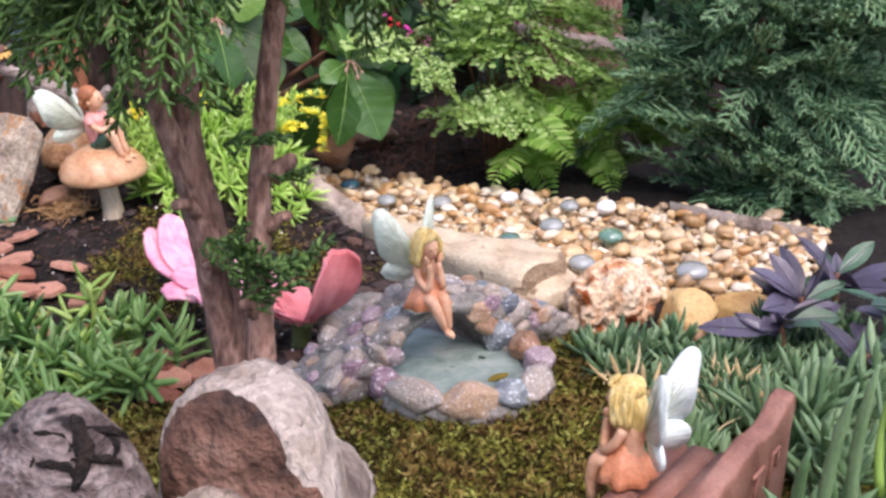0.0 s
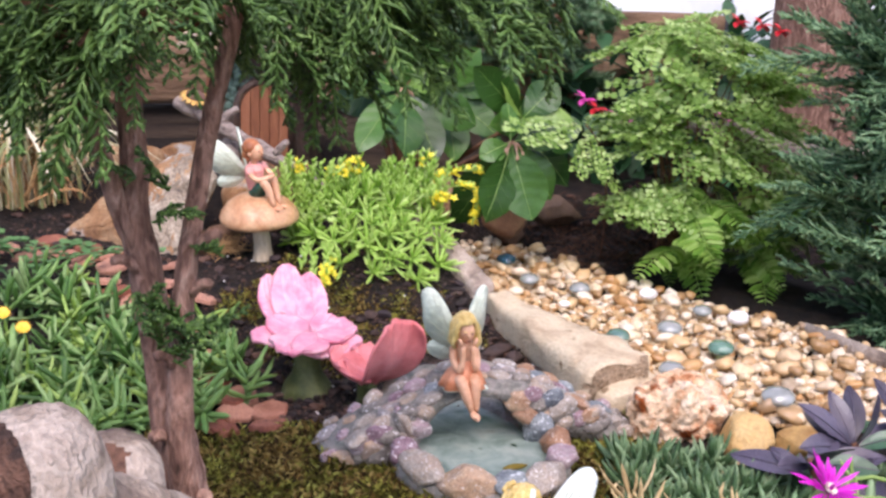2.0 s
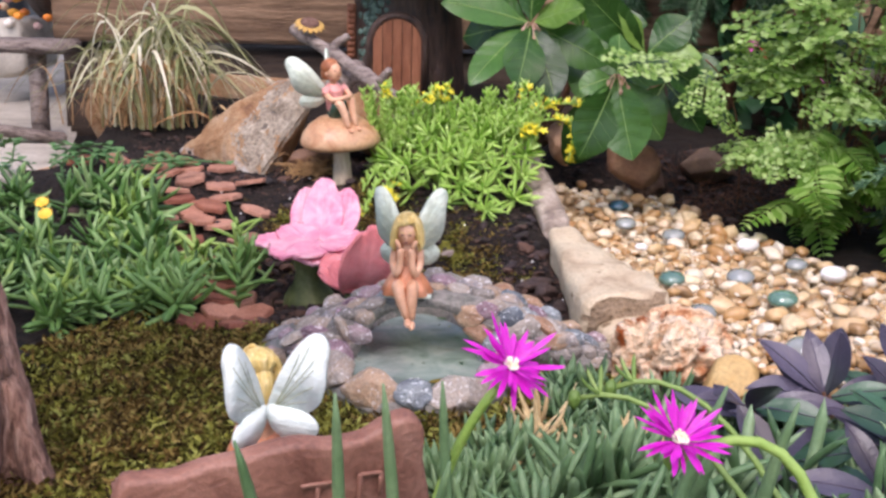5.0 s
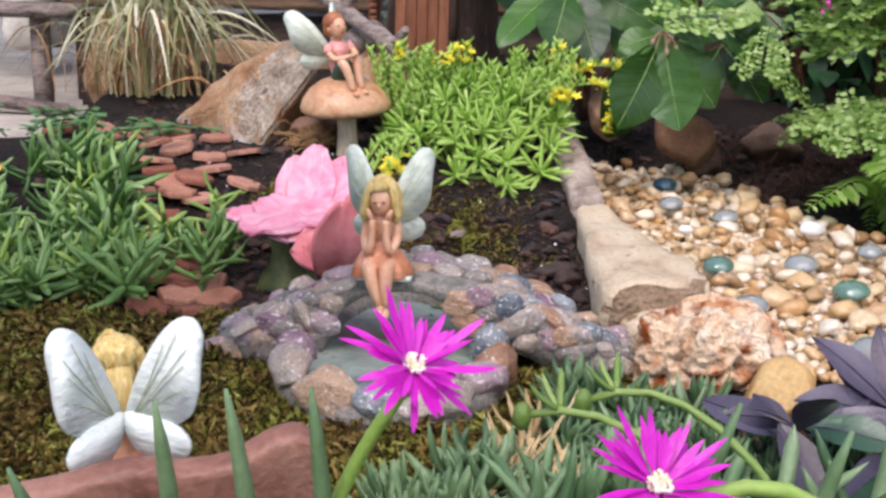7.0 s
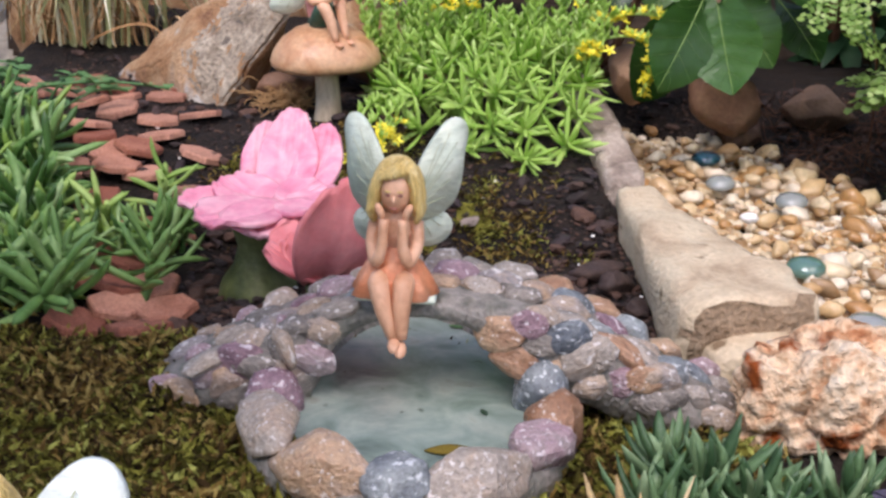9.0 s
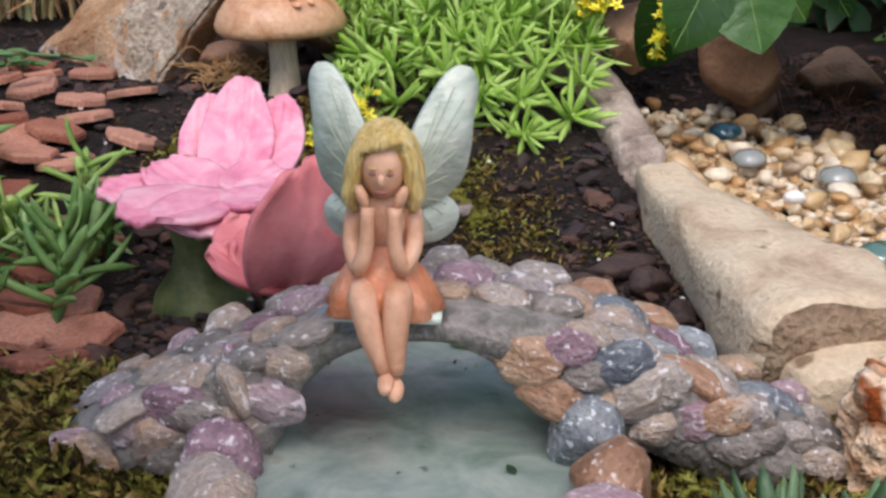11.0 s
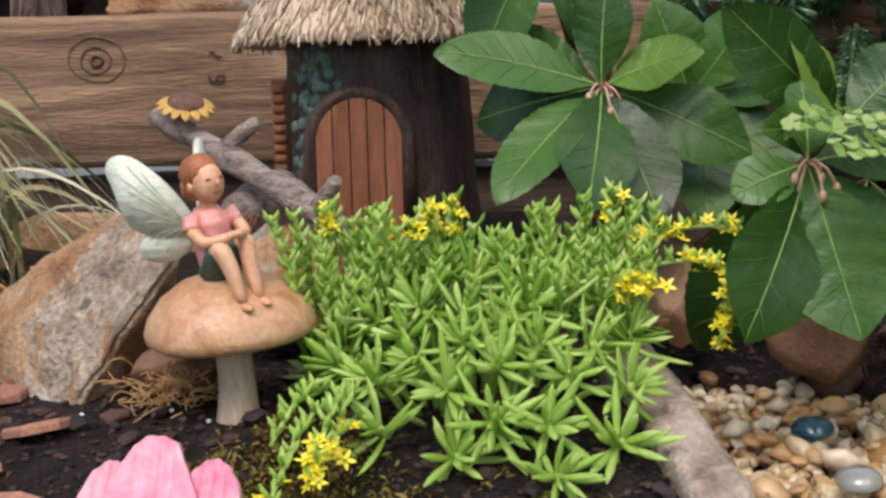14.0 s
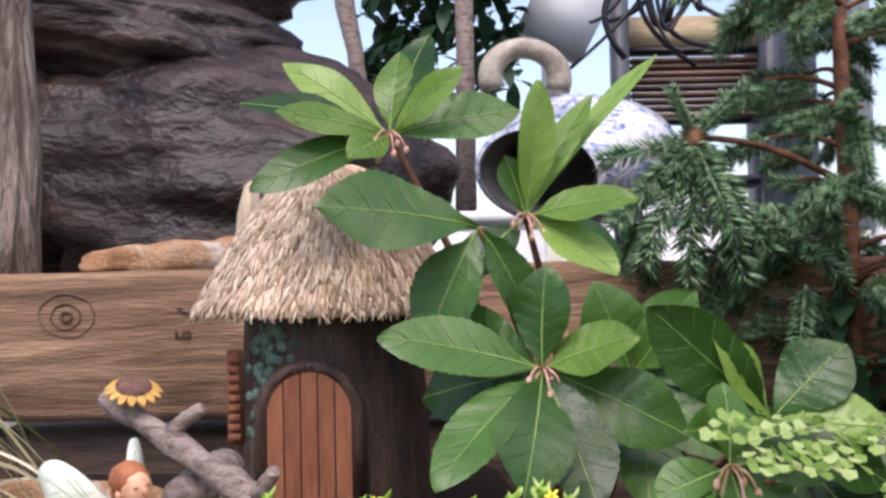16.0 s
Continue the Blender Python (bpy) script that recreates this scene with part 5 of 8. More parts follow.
# ---- hut, stick and timber wall ----
def build_hut():
    cx, cy, zb = -0.001, 1.022, 0.05
    hut = thing("fairy_hut", (cx, cy, zb), "round bark-walled fairy hut with a straw-thatched roof", "miniature house")
    g = Geo()
    n, rows = 48, 14
    v, f = [], []
    for i in range(rows + 1):
        t = i / rows
        for k in range(n):
            a = 2 * math.pi * k / n
            r = 0.060 - 0.008 * t + 0.006 * (1 - t) ** 3
            r *= 1 + 0.05 * noise.noise(Vector((math.cos(a) * 4, math.sin(a) * 4, t * 2))) + 0.03 * noise.noise(Vector((math.cos(a) * 12, math.sin(a) * 12, t * 3)))
            v.append((r * math.cos(a), r * math.sin(a), t * 0.145))
    for i in range(rows):
        for k in range(n):
            q = (k + 1) % n
            f.append((i * n + k, i * n + q, (i + 1) * n + q, (i + 1) * n + k))
    g.add(v, f)
    part("wall", g, HUTWALL, hut, "dark carved bark wall")
    # arched door of five boards in a dark frame
    door = thing("door", (-0.008, -0.0595, 0.026), "", "")
    door.parent = hut
    half, tall = 0.0235, 0.083

    def arch(x):
        return tall - half * 1.05 + half * 1.05 * math.sqrt(max(0, 1 - (x / half) ** 2))
    edges = np.linspace(-half, half, 6)
    for a, b in zip(edges[:-1], edges[1:]):
        xs = np.linspace(a + 0.0004, b - 0.0004, 5)
        o = [(xs[0], 0.0)] + [(x, arch(x)) for x in xs] + [(xs[-1], 0.0)]
        vv, ff = prism([(x, z) for x, z in reversed(o)], 0.006)
        gg = Geo()
        gg.add(vv, ff)
        part("board", gg, HUTDOOR, door, smooth=False)
    gg = Geo()
    ang = np.linspace(0, math.pi, 16)
    line = [(half + 0.003, 0, 0)] + [((half + 0.003) * math.cos(w), 0.0, tall - half * 1.05 + (half * 1.05 + 0.003) * math.sin(w)) for w in ang] + [(-half - 0.003, 0, 0)]
    gg.add(*tube(line, 0.0042, 8))
    part("door_frame", gg, HUTWALL, door, "dark carved door surround")
    # ivy
    gg = Geo()
    rnd = np.random.RandomState(4)
    for _ in range(150):
        a = radians(rnd.normal(232, 9))
        z = rnd.uniform(0.015, 0.14)
        r = 0.059 - 0.008 * z / 0.145
        vv, ff = rock((0.0042, 0.0022, 0.0042), rnd.randint(50), 0.2, 2, 1)
        gg.add(move(vv, (r * math.cos(a), r * math.sin(a), z), rotm(0, 0, math.degrees(a) + 90)), ff)
    part("ivy", gg, IVY, hut, "grey-green moulded ivy")
    # narrow ladder-like strip
    gg = Geo()
    for i in range(9):
        vv, ff = slab_box(0.007, 0.004, 0.0045, 0.0008, seg=1)
        gg.add(move(vv, (-0.0545, -0.028, 0.07 + 0.0056 * i)), ff)
    vv, ff = slab_box(0.009, 0.003, 0.055, 0.0008, seg=1)
    gg.add(move(vv, (-0.0545, -0.0255, 0.093)), ff)
    part("trellis", gg, HUTDOOR, hut, "narrow reddish trellis strip")
    # roof
    roof = Geo()
    prof = [(0.055, 0.142), (0.075, 0.139), (0.079, 0.140), (0.0785, 0.145), (0.066, 0.165), (0.050, 0.190), (0.034, 0.212), (0.018, 0.226), (0.001, 0.232)]
    vv, ff = lathe(prof, 40, 0.05, 6)
    roof.add(vv, ff)
    r_ob = part("roof", roof, THATCH, hut, "pale straw thatch")
    straw = Geo()
    for _ in range(9000):
        a = rnd.uniform(0, 6.283)
        t = rnd.uniform(0, 0.93) ** 0.8
        rs = np.interp(np.array((t, t + 0.05, t + 0.12)), (0, 0.12, 0.32, 0.55, 0.78, 1.0, 1.2), (0.0815, 0.0795, 0.0675, 0.0515, 0.0355, 0.0195, 0.008))
        zs = np.interp(np.array((t, t + 0.05, t + 0.12)), (0, 0.12, 0.32, 0.55, 0.78, 1.0, 1.2), (0.1365, 0.1445, 0.166, 0.191, 0.2125, 0.227, 0.232))
        lift = np.array((0.0018, 0.0012, 0.0002)) * rnd.uniform(0.5, 1.6)
        da = rnd.normal(0, 0.02)
        pts = [((rs[i] + lift[i]) * math.cos(a + da * i), (rs[i] + lift[i]) * math.sin(a + da * i), zs[i] - (0.0012 * rnd.rand() if i == 0 else 0)) for i in range(3)]
        straw.add(*tube(pts, [0.0006, 0.0007, 0.0005], 3, True))
    part("straw", straw, THATCH, r_ob, "layered straw ends")["kind"] = "stuff"
    return hut


build_hut()


def sunflower(parent, at, rot, r):
    head = thing("sunflower", at, "", "")
    head.parent = parent
    head.matrix_basis = pose(*at, *rot)
    tagged(head, "painted resin sunflower head")
    for k in range(15):
        g = Geo()
        v, f = thicken(*leaf(r * 0.56, r * 0.30, 5, 0.2, 0.15), 0.0006)
        g.add(move(v, (0, 0, 0), rotm(-14, 0, 24 * k)) + np.array((-math.sin(radians(24 * k)) * r * 0.5, math.cos(radians(24 * k)) * r * 0.5, 0.001)), f)
        part("petal", g, SUNPETAL, head)
    g = Geo()
    g.add(*lathe([(r * 0.62, 0.0), (r * 0.6, 0.002), (r * 0.4, 0.0036), (0.0005, 0.0042)], 20, 0.05))
    part("heart", g, SUNHEART, head, "brown seed heart")


def build_stick():
    s = thing("branch", (-0.095, 0.886, 0.150), "weathered grey branch with painted sunflowers leaning on the hut", "branch")
    g = Geo()
    line = curve_points((-0.006, 0.004, 0.004), (0.118, -0.07, -0.068), (0, 0, 0.003), 14)
    rad = 0.0057 + 0.0011 * np.sin(np.arange(14) * 1.9) + 0.0014 * np.linspace(0, 1, 14)
    g.add(*tube(line - (0, 0, 0.0012), rad, 12, lump=0.14, seed=3))
    part("limb", g, STICK, s)
    for a, b, r in (((0.030, -0.018, -0.012), (0.046, -0.020, -0.0005), 0.0042), ((0.074, -0.046, -0.038), (0.083, -0.052, -0.026), 0.0040)):
        g = Geo()
        g.add(*tube(curve_points(a, b, (0.002, 0, 0.002), 6), np.linspace(r, r * 0.75, 6), 9, lump=0.1))
        part("twig_stub", g, STICK, s)
    g = Geo()
    g.add(*tube(curve_points((0.05, 0.02, -0.035), (0.036, -0.022, -0.044), (0, 0, 0.002), 6), 0.0105, 14, lump=0.06))
    part("sawn_stub", g, STICK, s, "short sawn stub with rings")
    for k, r in enumerate((0.0085, 0.0062, 0.004)):
        g = Geo()
        g.add(*lathe([(r, 0.0), (r - 0.0006, 0.0006), (r - 0.0012, 0.0)], 18))
        part("ring", g, HUTDOOR, s, at=pose(0.036, -0.0225, -0.044, 76, 0, -18))
    sunflower(s, (0.0103, -0.007, 0.0084), (24, 10, 0), 0.0142)
    sunflower(s, (0.098, -0.066, -0.05), (60, 20, 0), 0.0085)
    return s


build_stick()


def timber(name, x0, x1, yf, z0, z1, depth, mat, label, seed):
    g = Geo()
    n = 60
    v, f = [], []
    sect = [(0, 0.06), (0, 0.5), (0, 0.94), (0.05, 1.0), (0.95, 1.0), (1, 0.95), (1, 0.05), (0.95, 0), (0.05, 0)]
    for i in range(n + 1):
        x = x0 + (x1 - x0) * i / n
        for a, b in sect:
            q = Vector((x * 9, a * 2 + seed, b * 2))
            v.append((x, yf + a * depth + 0.004 * noise.noise(q), z0 + (z1 - z0) * b + 0.003 * noise.noise(q + Vector((5, 5, 5)))))
    k = len(sect)
    for i in range(n):
        for j in range(k):
            q = (j + 1) % k
            f.append((i * k + j, i * k + q, (i + 1) * k + q, (i + 1) * k + j))
    f += [tuple(range(k)), tuple(reversed([n * k + j for j in range(k)]))]
    f = [tuple(reversed(q)) for q in f]
    g.add(v, f)
    return solid(name, g, mat, (0, 0, 0), label, "timber")


wall_timber = timber("retaining_timber", -0.405, 0.62, 1.168, 0.113, 0.221, 0.06, PLANK, "weathered brown retaining timber behind the bed", 1)
timber("retaining_timber", -0.40, 0.62, 1.185, -0.01, 0.104, 0.06, PLANK_SHADED, "lower retaining timber with shade painted into its dark brown", 4)
for x, z, w, h in ((-0.1255, 0.1745, 0.0014, 0.006), (-0.1205, 0.1745, 0.0014, 0.005), (-0.1155, 0.1745, 0.0014, 0.006), (-0.123, 0.1722, 0.0036, 0.0013), (-0.118, 0.1722, 0.0036, 0.0013), (-0.118, 0.1768, 0.0036, 0.0013), (-0.123, 0.193, 0.0045, 0.0012), (-0.119, 0.19, 0.0045, 0.0012)):
    g = Geo()
    v, f = slab_box(w, 0.0012, h, 0.0003, seg=1)
    g.add(move(v, (x, 1.1665, z)), f)
    part("stamp_bar", g, INK, wall_timber, "faded ink stamp bar")
for x, z, r in ((-0.205, 0.189, 0.016), (0.30, 0.170, 0.012)):
    for k in range(3):
        g = Geo()
        q = r * (1.0, 0.55, 0.2)[k]
        g.add(*tube([(q * math.cos(w) * (1.25 + 0.14 * noise.noise(Vector((math.cos(w), math.sin(w), k + x)))), 0, q * math.sin(w) * (1 + 0.2 * noise.noise(Vector((math.sin(w), math.cos(w), k * 3 + x))))) for w in np.linspace(0, 2 * math.pi, 26)], (0.0005, 0.0006, 0.0016)[k], 5, lump=0.5, seed=k))
        part("knot_ring", g, KNOT, wall_timber, "dark knot ring", at=pose(x, 1.1676, z))
g = Geo()
g.add(*worn_block(0.14, 0.05, 0.04, 0.018, 0.030, 12, 0.003, 4))
solid("flat_rock", g, TANROCK, pose(-0.200, 1.205, 0.219, 0, 0, -86), "flat orange-brown rock lying on the timber", "rock")
# dark boulders behind the timber
for at, size, seed, rot in (((-0.13, 1.40, 0.30), (0.20, 0.12, 0.135), 61, (0, 6, 4)), ((-0.27, 1.44, 0.445), (0.235, 0.13, 0.065), 62, (0, 10, -3)), ((-0.42, 1.42, 0.33), (0.2, 0.14, 0.2), 63, (0, 0, 10)), ((-0.36, 1.5, 0.55), (0.3, 0.15, 0.09), 64, (0, 4, 0))):
    g = Geo()
    v, f = ico(5)
    v = v.copy()
    off = Vector((seed, 2, 5))
    d = np.array([0.20 * noise.noise(Vector((p[0] * 1.2, p[1] * 1.2, p[2] * 1.2)) + off) + 0.14 * noise.noise(Vector((p[0] * 1.6, p[1] * 1.6, p[2] * 4.2)) + off) + 0.05 * noise.noise(Vector((p[0] * 5, p[1] * 5, p[2] * 14)) + off) for p in v])
    v *= (1 + d)[:, None]
    g.add(v * np.array(size), f)
    solid("dark_boulder", g, DARKROCK, pose(*at, *rot), "large dark brown layered boulder behind the timber", "rock", "dark boulders behind the timber")
g = Geo()
g.add(*tube([(-0.268, 1.205, 0.2), (-0.27, 1.21, 0.26), (-0.266, 1.212, 0.31), (-0.272, 1.214, 0.37), (-0.276, 1.22, 0.43), (-0.27, 1.22, 0.52)], [0.021, 0.018, 0.0165, 0.018, 0.016, 0.015], 16, lump=0.08, seed=6))
solid("driftwood_post", g, POSTWOOD, (0.014, 0, 0), "upright grey driftwood post beside the dark boulder", "post")
g = Geo()
g.add(*tube([(-0.0726, 1.152, 0.2150), (-0.0726, 1.151, 0.2344), (-0.0696, 1.15, 0.2586), (-0.0665, 1.15, 0.2787), (-0.0665, 1.15, 0.2827)], [0.0075, 0.0075, 0.0078, 0.0059, 0.002], 16, lump=0.05, seed=9))
solid("driftwood_stub", g, STEMMAT, (0, 0, 0), "short pale driftwood stub behind the hut roof", "driftwood")


# ---- blue and white jug on its side ----
def china():
    m = material("blue_white_china", ["#4f63a8", "#8fa0cc", "#e6e8ee", "#f0f1f3", "#f2f2f2"], 34, 0.2, 0.0, 120, fine=0.05, coat=0.6, distort=2.5)
    return m


def build_jug():
    jug = thing("jug", (0.172, 1.31, 0.292), "blue and white china jug lying on its side", "jug")
    g = Geo()
    prof = [(0.058, 0.0), (0.064, 0.003), (0.062, 0.008), (0.054, 0.014), (0.062, 0.03), (0.082, 0.06), (0.088, 0.09), (0.078, 0.13), (0.05, 0.155), (0.001, 0.16)]
    inner = [(0.001, 0.14), (0.05, 0.12), (0.07, 0.08), (0.048, 0.015), (0.056, 0.001)]
    v, f = lathe(prof, 36)
    turn = rotm(-72, 0, 0)
    face = rotm(0, 0, -35) @ turn
    g.add(move(v, (-0.03, -0.09, 0.0), face), f)
    part("body", g, china(), jug, "white china with blue sprigs")
    g = Geo()
    v, f = lathe(inner, 36)
    g.add(move(v, (-0.03, -0.09, 0.0), face), f)
    # the china's inner side is coloured dark grey to stand for its shade
    part("inside", g, material("jug_inside_shaded", ["#3a3a3a", "#55534e"], 40, 0.5), jug, "inside with its shade painted dark grey")
    g = Geo()
    a = np.linspace(-0.4, math.pi + 0.4, 18)
    g.add(*tube([(0.03 * math.cos(w), 0.008 * math.cos(w), 0.03 * math.sin(w)) for w in a], 0.0105, 12))
    part("handle", g, material("bare_clay", ["#8a8276", "#a39a8c", "#b3aa9c"], 60, 0.8, 0.001), jug, "bare grey-tan looped handle", at=pose(-0.0395, -0.112, 0.118) @ Matrix.Diagonal((1.0, 1.2, 1.25, 1)))
    return jug


JUG = build_jug()
JUG.matrix_basis = JUG.matrix_basis @ Matrix.Diagonal((0.92, 0.8, 0.62, 1))


# ---- foliage ----
def oriented_leaf(tip, width, n=10, seed=0, fold=0.22, droop=0.22, serrate=0.05, wave=0.03, face=(0, 0, 1), shape=0.92, cross=2, pucker=0.0):
    """A leaf that starts at the origin and ends near tip, its upper side turned towards face."""
    tip = np.asarray(tip, float)
    ln = float(np.linalg.norm(tip))
    v, f = leaf(ln * 1.03, width, n, fold, droop, wave, serrate, shape, seed, 0.22, cross, pucker)
    face = np.asarray(face, float)
    d = tip / ln
    z = face - d * (face @ d)
    z /= np.linalg.norm(z) + 1e-9
    d = d + z * droop * 0.75
    d /= np.linalg.norm(d)
    z = face - d * (face @ d)
    z /= np.linalg.norm(z) + 1e-9
    return v @ np.stack([np.cross(d, z), d, z], 0), f


def build_shrub():
    base = (0.135, 0.95, 0.06)
    shrub = thing("shrub", base, "evergreen shrub with large glossy toothed leaves and pink buds", "shrub")
    b = np.array(base)
    hubs = {
        "H1": ((0.1146, 0.9030, 0.1614), [
            (-0.081, -0.020, 0.021, 0.031), (-0.057, -0.050, -0.048, 0.030), (-0.014, -0.060, -0.053, 0.034), (0.021, -0.050, -0.061, 0.034), (0.070, -0.020, -0.032, 0.034),
            (0.083, 0.020, -0.066, 0.034), (0.002, 0.000, 0.053, 0.029), (0.045, -0.020, 0.018, -0.030), (-0.063, 0.030, -0.015, 0.036), (-0.056, 0.040, 0.027, 0.030)]),
        "H2": ((0.0386, 0.9500, 0.2875), [
            (-0.078, -0.020, 0.019, 0.026), (-0.059, 0.010, 0.045, -0.020), (-0.058, -0.030, 0.011, -0.016), (-0.073, -0.030, -0.029, 0.024), (0.021, 0.020, 0.061, 0.030),
            (0.039, -0.020, 0.034, -0.016), (0.072, 0.000, 0.014, 0.026), (0.005, 0.020, 0.051, -0.020), (-0.020, -0.030, -0.014, -0.018)]),
        "H3": ((0.2095, 0.8325, 0.1415), [
            (-0.058, -0.030, 0.052, 0.030), (-0.028, -0.020, 0.040, -0.018), (0.035, 0.000, 0.034, 0.030), (0.044, -0.020, 0.002, -0.024), (-0.045, -0.040, 0.001, 0.020),
            (-0.038, -0.050, 0.000, -0.018), (0.05, -0.010, -0.027, 0.030)]),
        "H4": ((0.1124, 0.9600, 0.2418), [
            (0.010, -0.010, 0.075, -0.022), (0.040, 0.020, 0.073, -0.018), (0.059, -0.020, 0.010, -0.026), (-0.010, 0.000, 0.035, 0.018), (-0.038, -0.020, -0.034, 0.026),
            (0.049, -0.020, -0.031, -0.028), (0.086, 0.060, 0.107, -0.012), (0.061, 0.030, -0.021, 0.030)]),
        "H5": ((0.1763, 0.7750, 0.1298), [
            (-0.030, -0.030, -0.064, 0.036), (0.012, -0.030, -0.064, 0.038), (0.05, 0.000, 0.007, 0.030), (-0.032, -0.010, -0.010, 0.020), (-0.034, 0.050, -0.085, 0.034), (0.004, 0.020, 0.033, 0.020),
            (0.04, -0.010, -0.05, 0.030)]),
        "H7": ((0.165, 0.935, 0.155), [(-0.05, -0.03, -0.05, 0.034), (0.0, -0.05, -0.06, 0.034), (0.05, -0.03, -0.04, 0.032), (0.06, -0.01, 0.01, 0.030), (0.03, -0.02, 0.045, 0.030), (-0.02, -0.01, 0.05, 0.030), (0.075, 0.0, -0.07, 0.032)]),
        "H8": ((0.235, 0.87, 0.115), [(0.045, -0.02, 0.02, 0.028), (0.03, -0.03, -0.04, 0.030), (-0.03, -0.03, -0.045, 0.030), (0.0, -0.01, 0.05, 0.028)]),
        "H6": ((0.085, 0.925, 0.235), [(-0.082, -0.034, 0.012, 0.040), (-0.03, -0.01, -0.06, 0.036), (0.03, 0.02, -0.05, 0.03)]),
    }
    seed = 0
    for name, (hub, leaves) in hubs.items():
        h = np.array(hub) - b
        g = Geo()
        g.add(*tube(curve_points((0, 0.02, -0.02), h, (0.01, 0.02, 0), 10), np.linspace(0.0038, 0.0016, 10), 8, lump=0.08))
        part("branch", g, TWIG, shrub)
        for x, y, z, w in leaves:
            seed += 1
            young = w < 0
            v, f = oriented_leaf((x, y, z), abs(w) * 1.16, 36, seed, 0.12, 0.16, 0.020, 0.05, (0.45 * math.sin(seed * 2.4), -0.75, 0.6 + 0.3 * math.cos(seed * 1.7)), 1.35, 4, 0.05)
            g = Geo()
            g.add(v, f)
            lf = part("leaf", g, BIGLEAF_YOUNG if young else BIGLEAF, shrub, "fresh light green leaf" if young else "", at=pose(*h))
            mid = v[4::9] + (0, 0, 0.0004)
            g = Geo()
            g.add(*tube(mid, np.linspace(0.0006, 0.0002, len(mid)), 4))
            part("midrib", g, MIDRIB, lf)
            g = Geo()
            rows = v.reshape(-1, 9, 3)
            for r in range(4, 30, 5):
                for side in (0, 8):
                    a, e = rows[r][4], rows[r + 5][side] * 0.9 + rows[r + 5][4] * 0.1
                    c = rows[r + 3][2 if side == 0 else 6]
                    g.add(*tube(np.array([a, c, e]) + (0, -0.0002, 0.0002), (0.0002, 0.00016, 0.00008), 3))
            part("vein", g, MIDRIB if young else VEIN, lf)
        if name in ("H1", "H2", "H4", "H5"):
            for k in range(5):
                a = k * 1.3
                tip = h + np.array((0.009 * math.cos(a), -0.008 - 0.004 * math.sin(a), -0.009 - 0.005 * math.sin(a * 2)))
                g = Geo()
                g.add(*tube(curve_points(h, tip, (0, -0.003, 0.004), 6), 0.0006, 5))
                vv, ff = rock((0.0015, 0.0015, 0.0024), k, 0.1, 2, 2)
                g.add(move(vv, tip), ff)
                part("bud", g, BERRY, shrub, "small pink bud on a stalk")
    return shrub


build_shrub()


def rosette(n, length, r, rnd, spread=0.9, up=0.35):
    """A whorl of fleshy leaves round the z axis."""
    g = Geo()
    v, f = ico(1)
    g.add(v * np.array((r * 1.4, r * 1.4, length * 0.2)) + (0, 0, length * 0.1), f)
    for k in range(n):
        t = k / n
        az = k * 2.399 + rnd.uniform(-0.5, 0.5)
        el = (-0.05 + 1.15 * t) * spread + rnd.uniform(-0.32, 0.32)
        ln = length * (1 - 0.45 * t) * rnd.uniform(0.75, 1.15)
        m = 6
        s = np.linspace(0, 1, m)
        pts = np.stack([np.zeros(m), ln * s * (1 - 0.08 * s), ln * up * s * s], 1)
        rad = r * np.array((0.55, 0.8, 1.05, 1.1, 0.8, 0.12))
        v, f = tube(pts, rad, 5, squash=0.5)
        d = np.array((math.cos(az) * math.cos(el), math.sin(az) * math.cos(el), math.sin(el)))
        g.add(move(v, (0, 0, length * 0.22 * t), aim(d)), f)
    return g


def whorl_form(g, name, mat):
    """A whorl as its core, its leaves one by one, and the whole."""
    cores = Geo()
    cores.add(*g.pieces[0])
    leaves = []
    for v, f in g.pieces[1:]:
        one = Geo()
        one.add(v, f)
        leaves.append(one.mesh("leaf", mat))
    return cores.mesh(name, mat), leaves, g, mat


def grow(form, name, plant, m, single, bulk):
    """Places a whorl, its leaves as parts, or adds it to the mass."""
    core, leaves, g, mat = form
    if single:
        ob = part(name, core, None, plant, at=m)
        for me in leaves:
            part("leaf", me, None, ob)
        return
    a = np.array(m)
    for v, f in g.pieces:
        bulk.setdefault(mat.name, (Geo(), mat))[0].add(v @ a[:3, :3].T + a[:3, 3], f)


def finish(bulk, plant):
    for g, mat in bulk.values():
        tagged(part("foliage", g, mat, plant), kind="stuff")


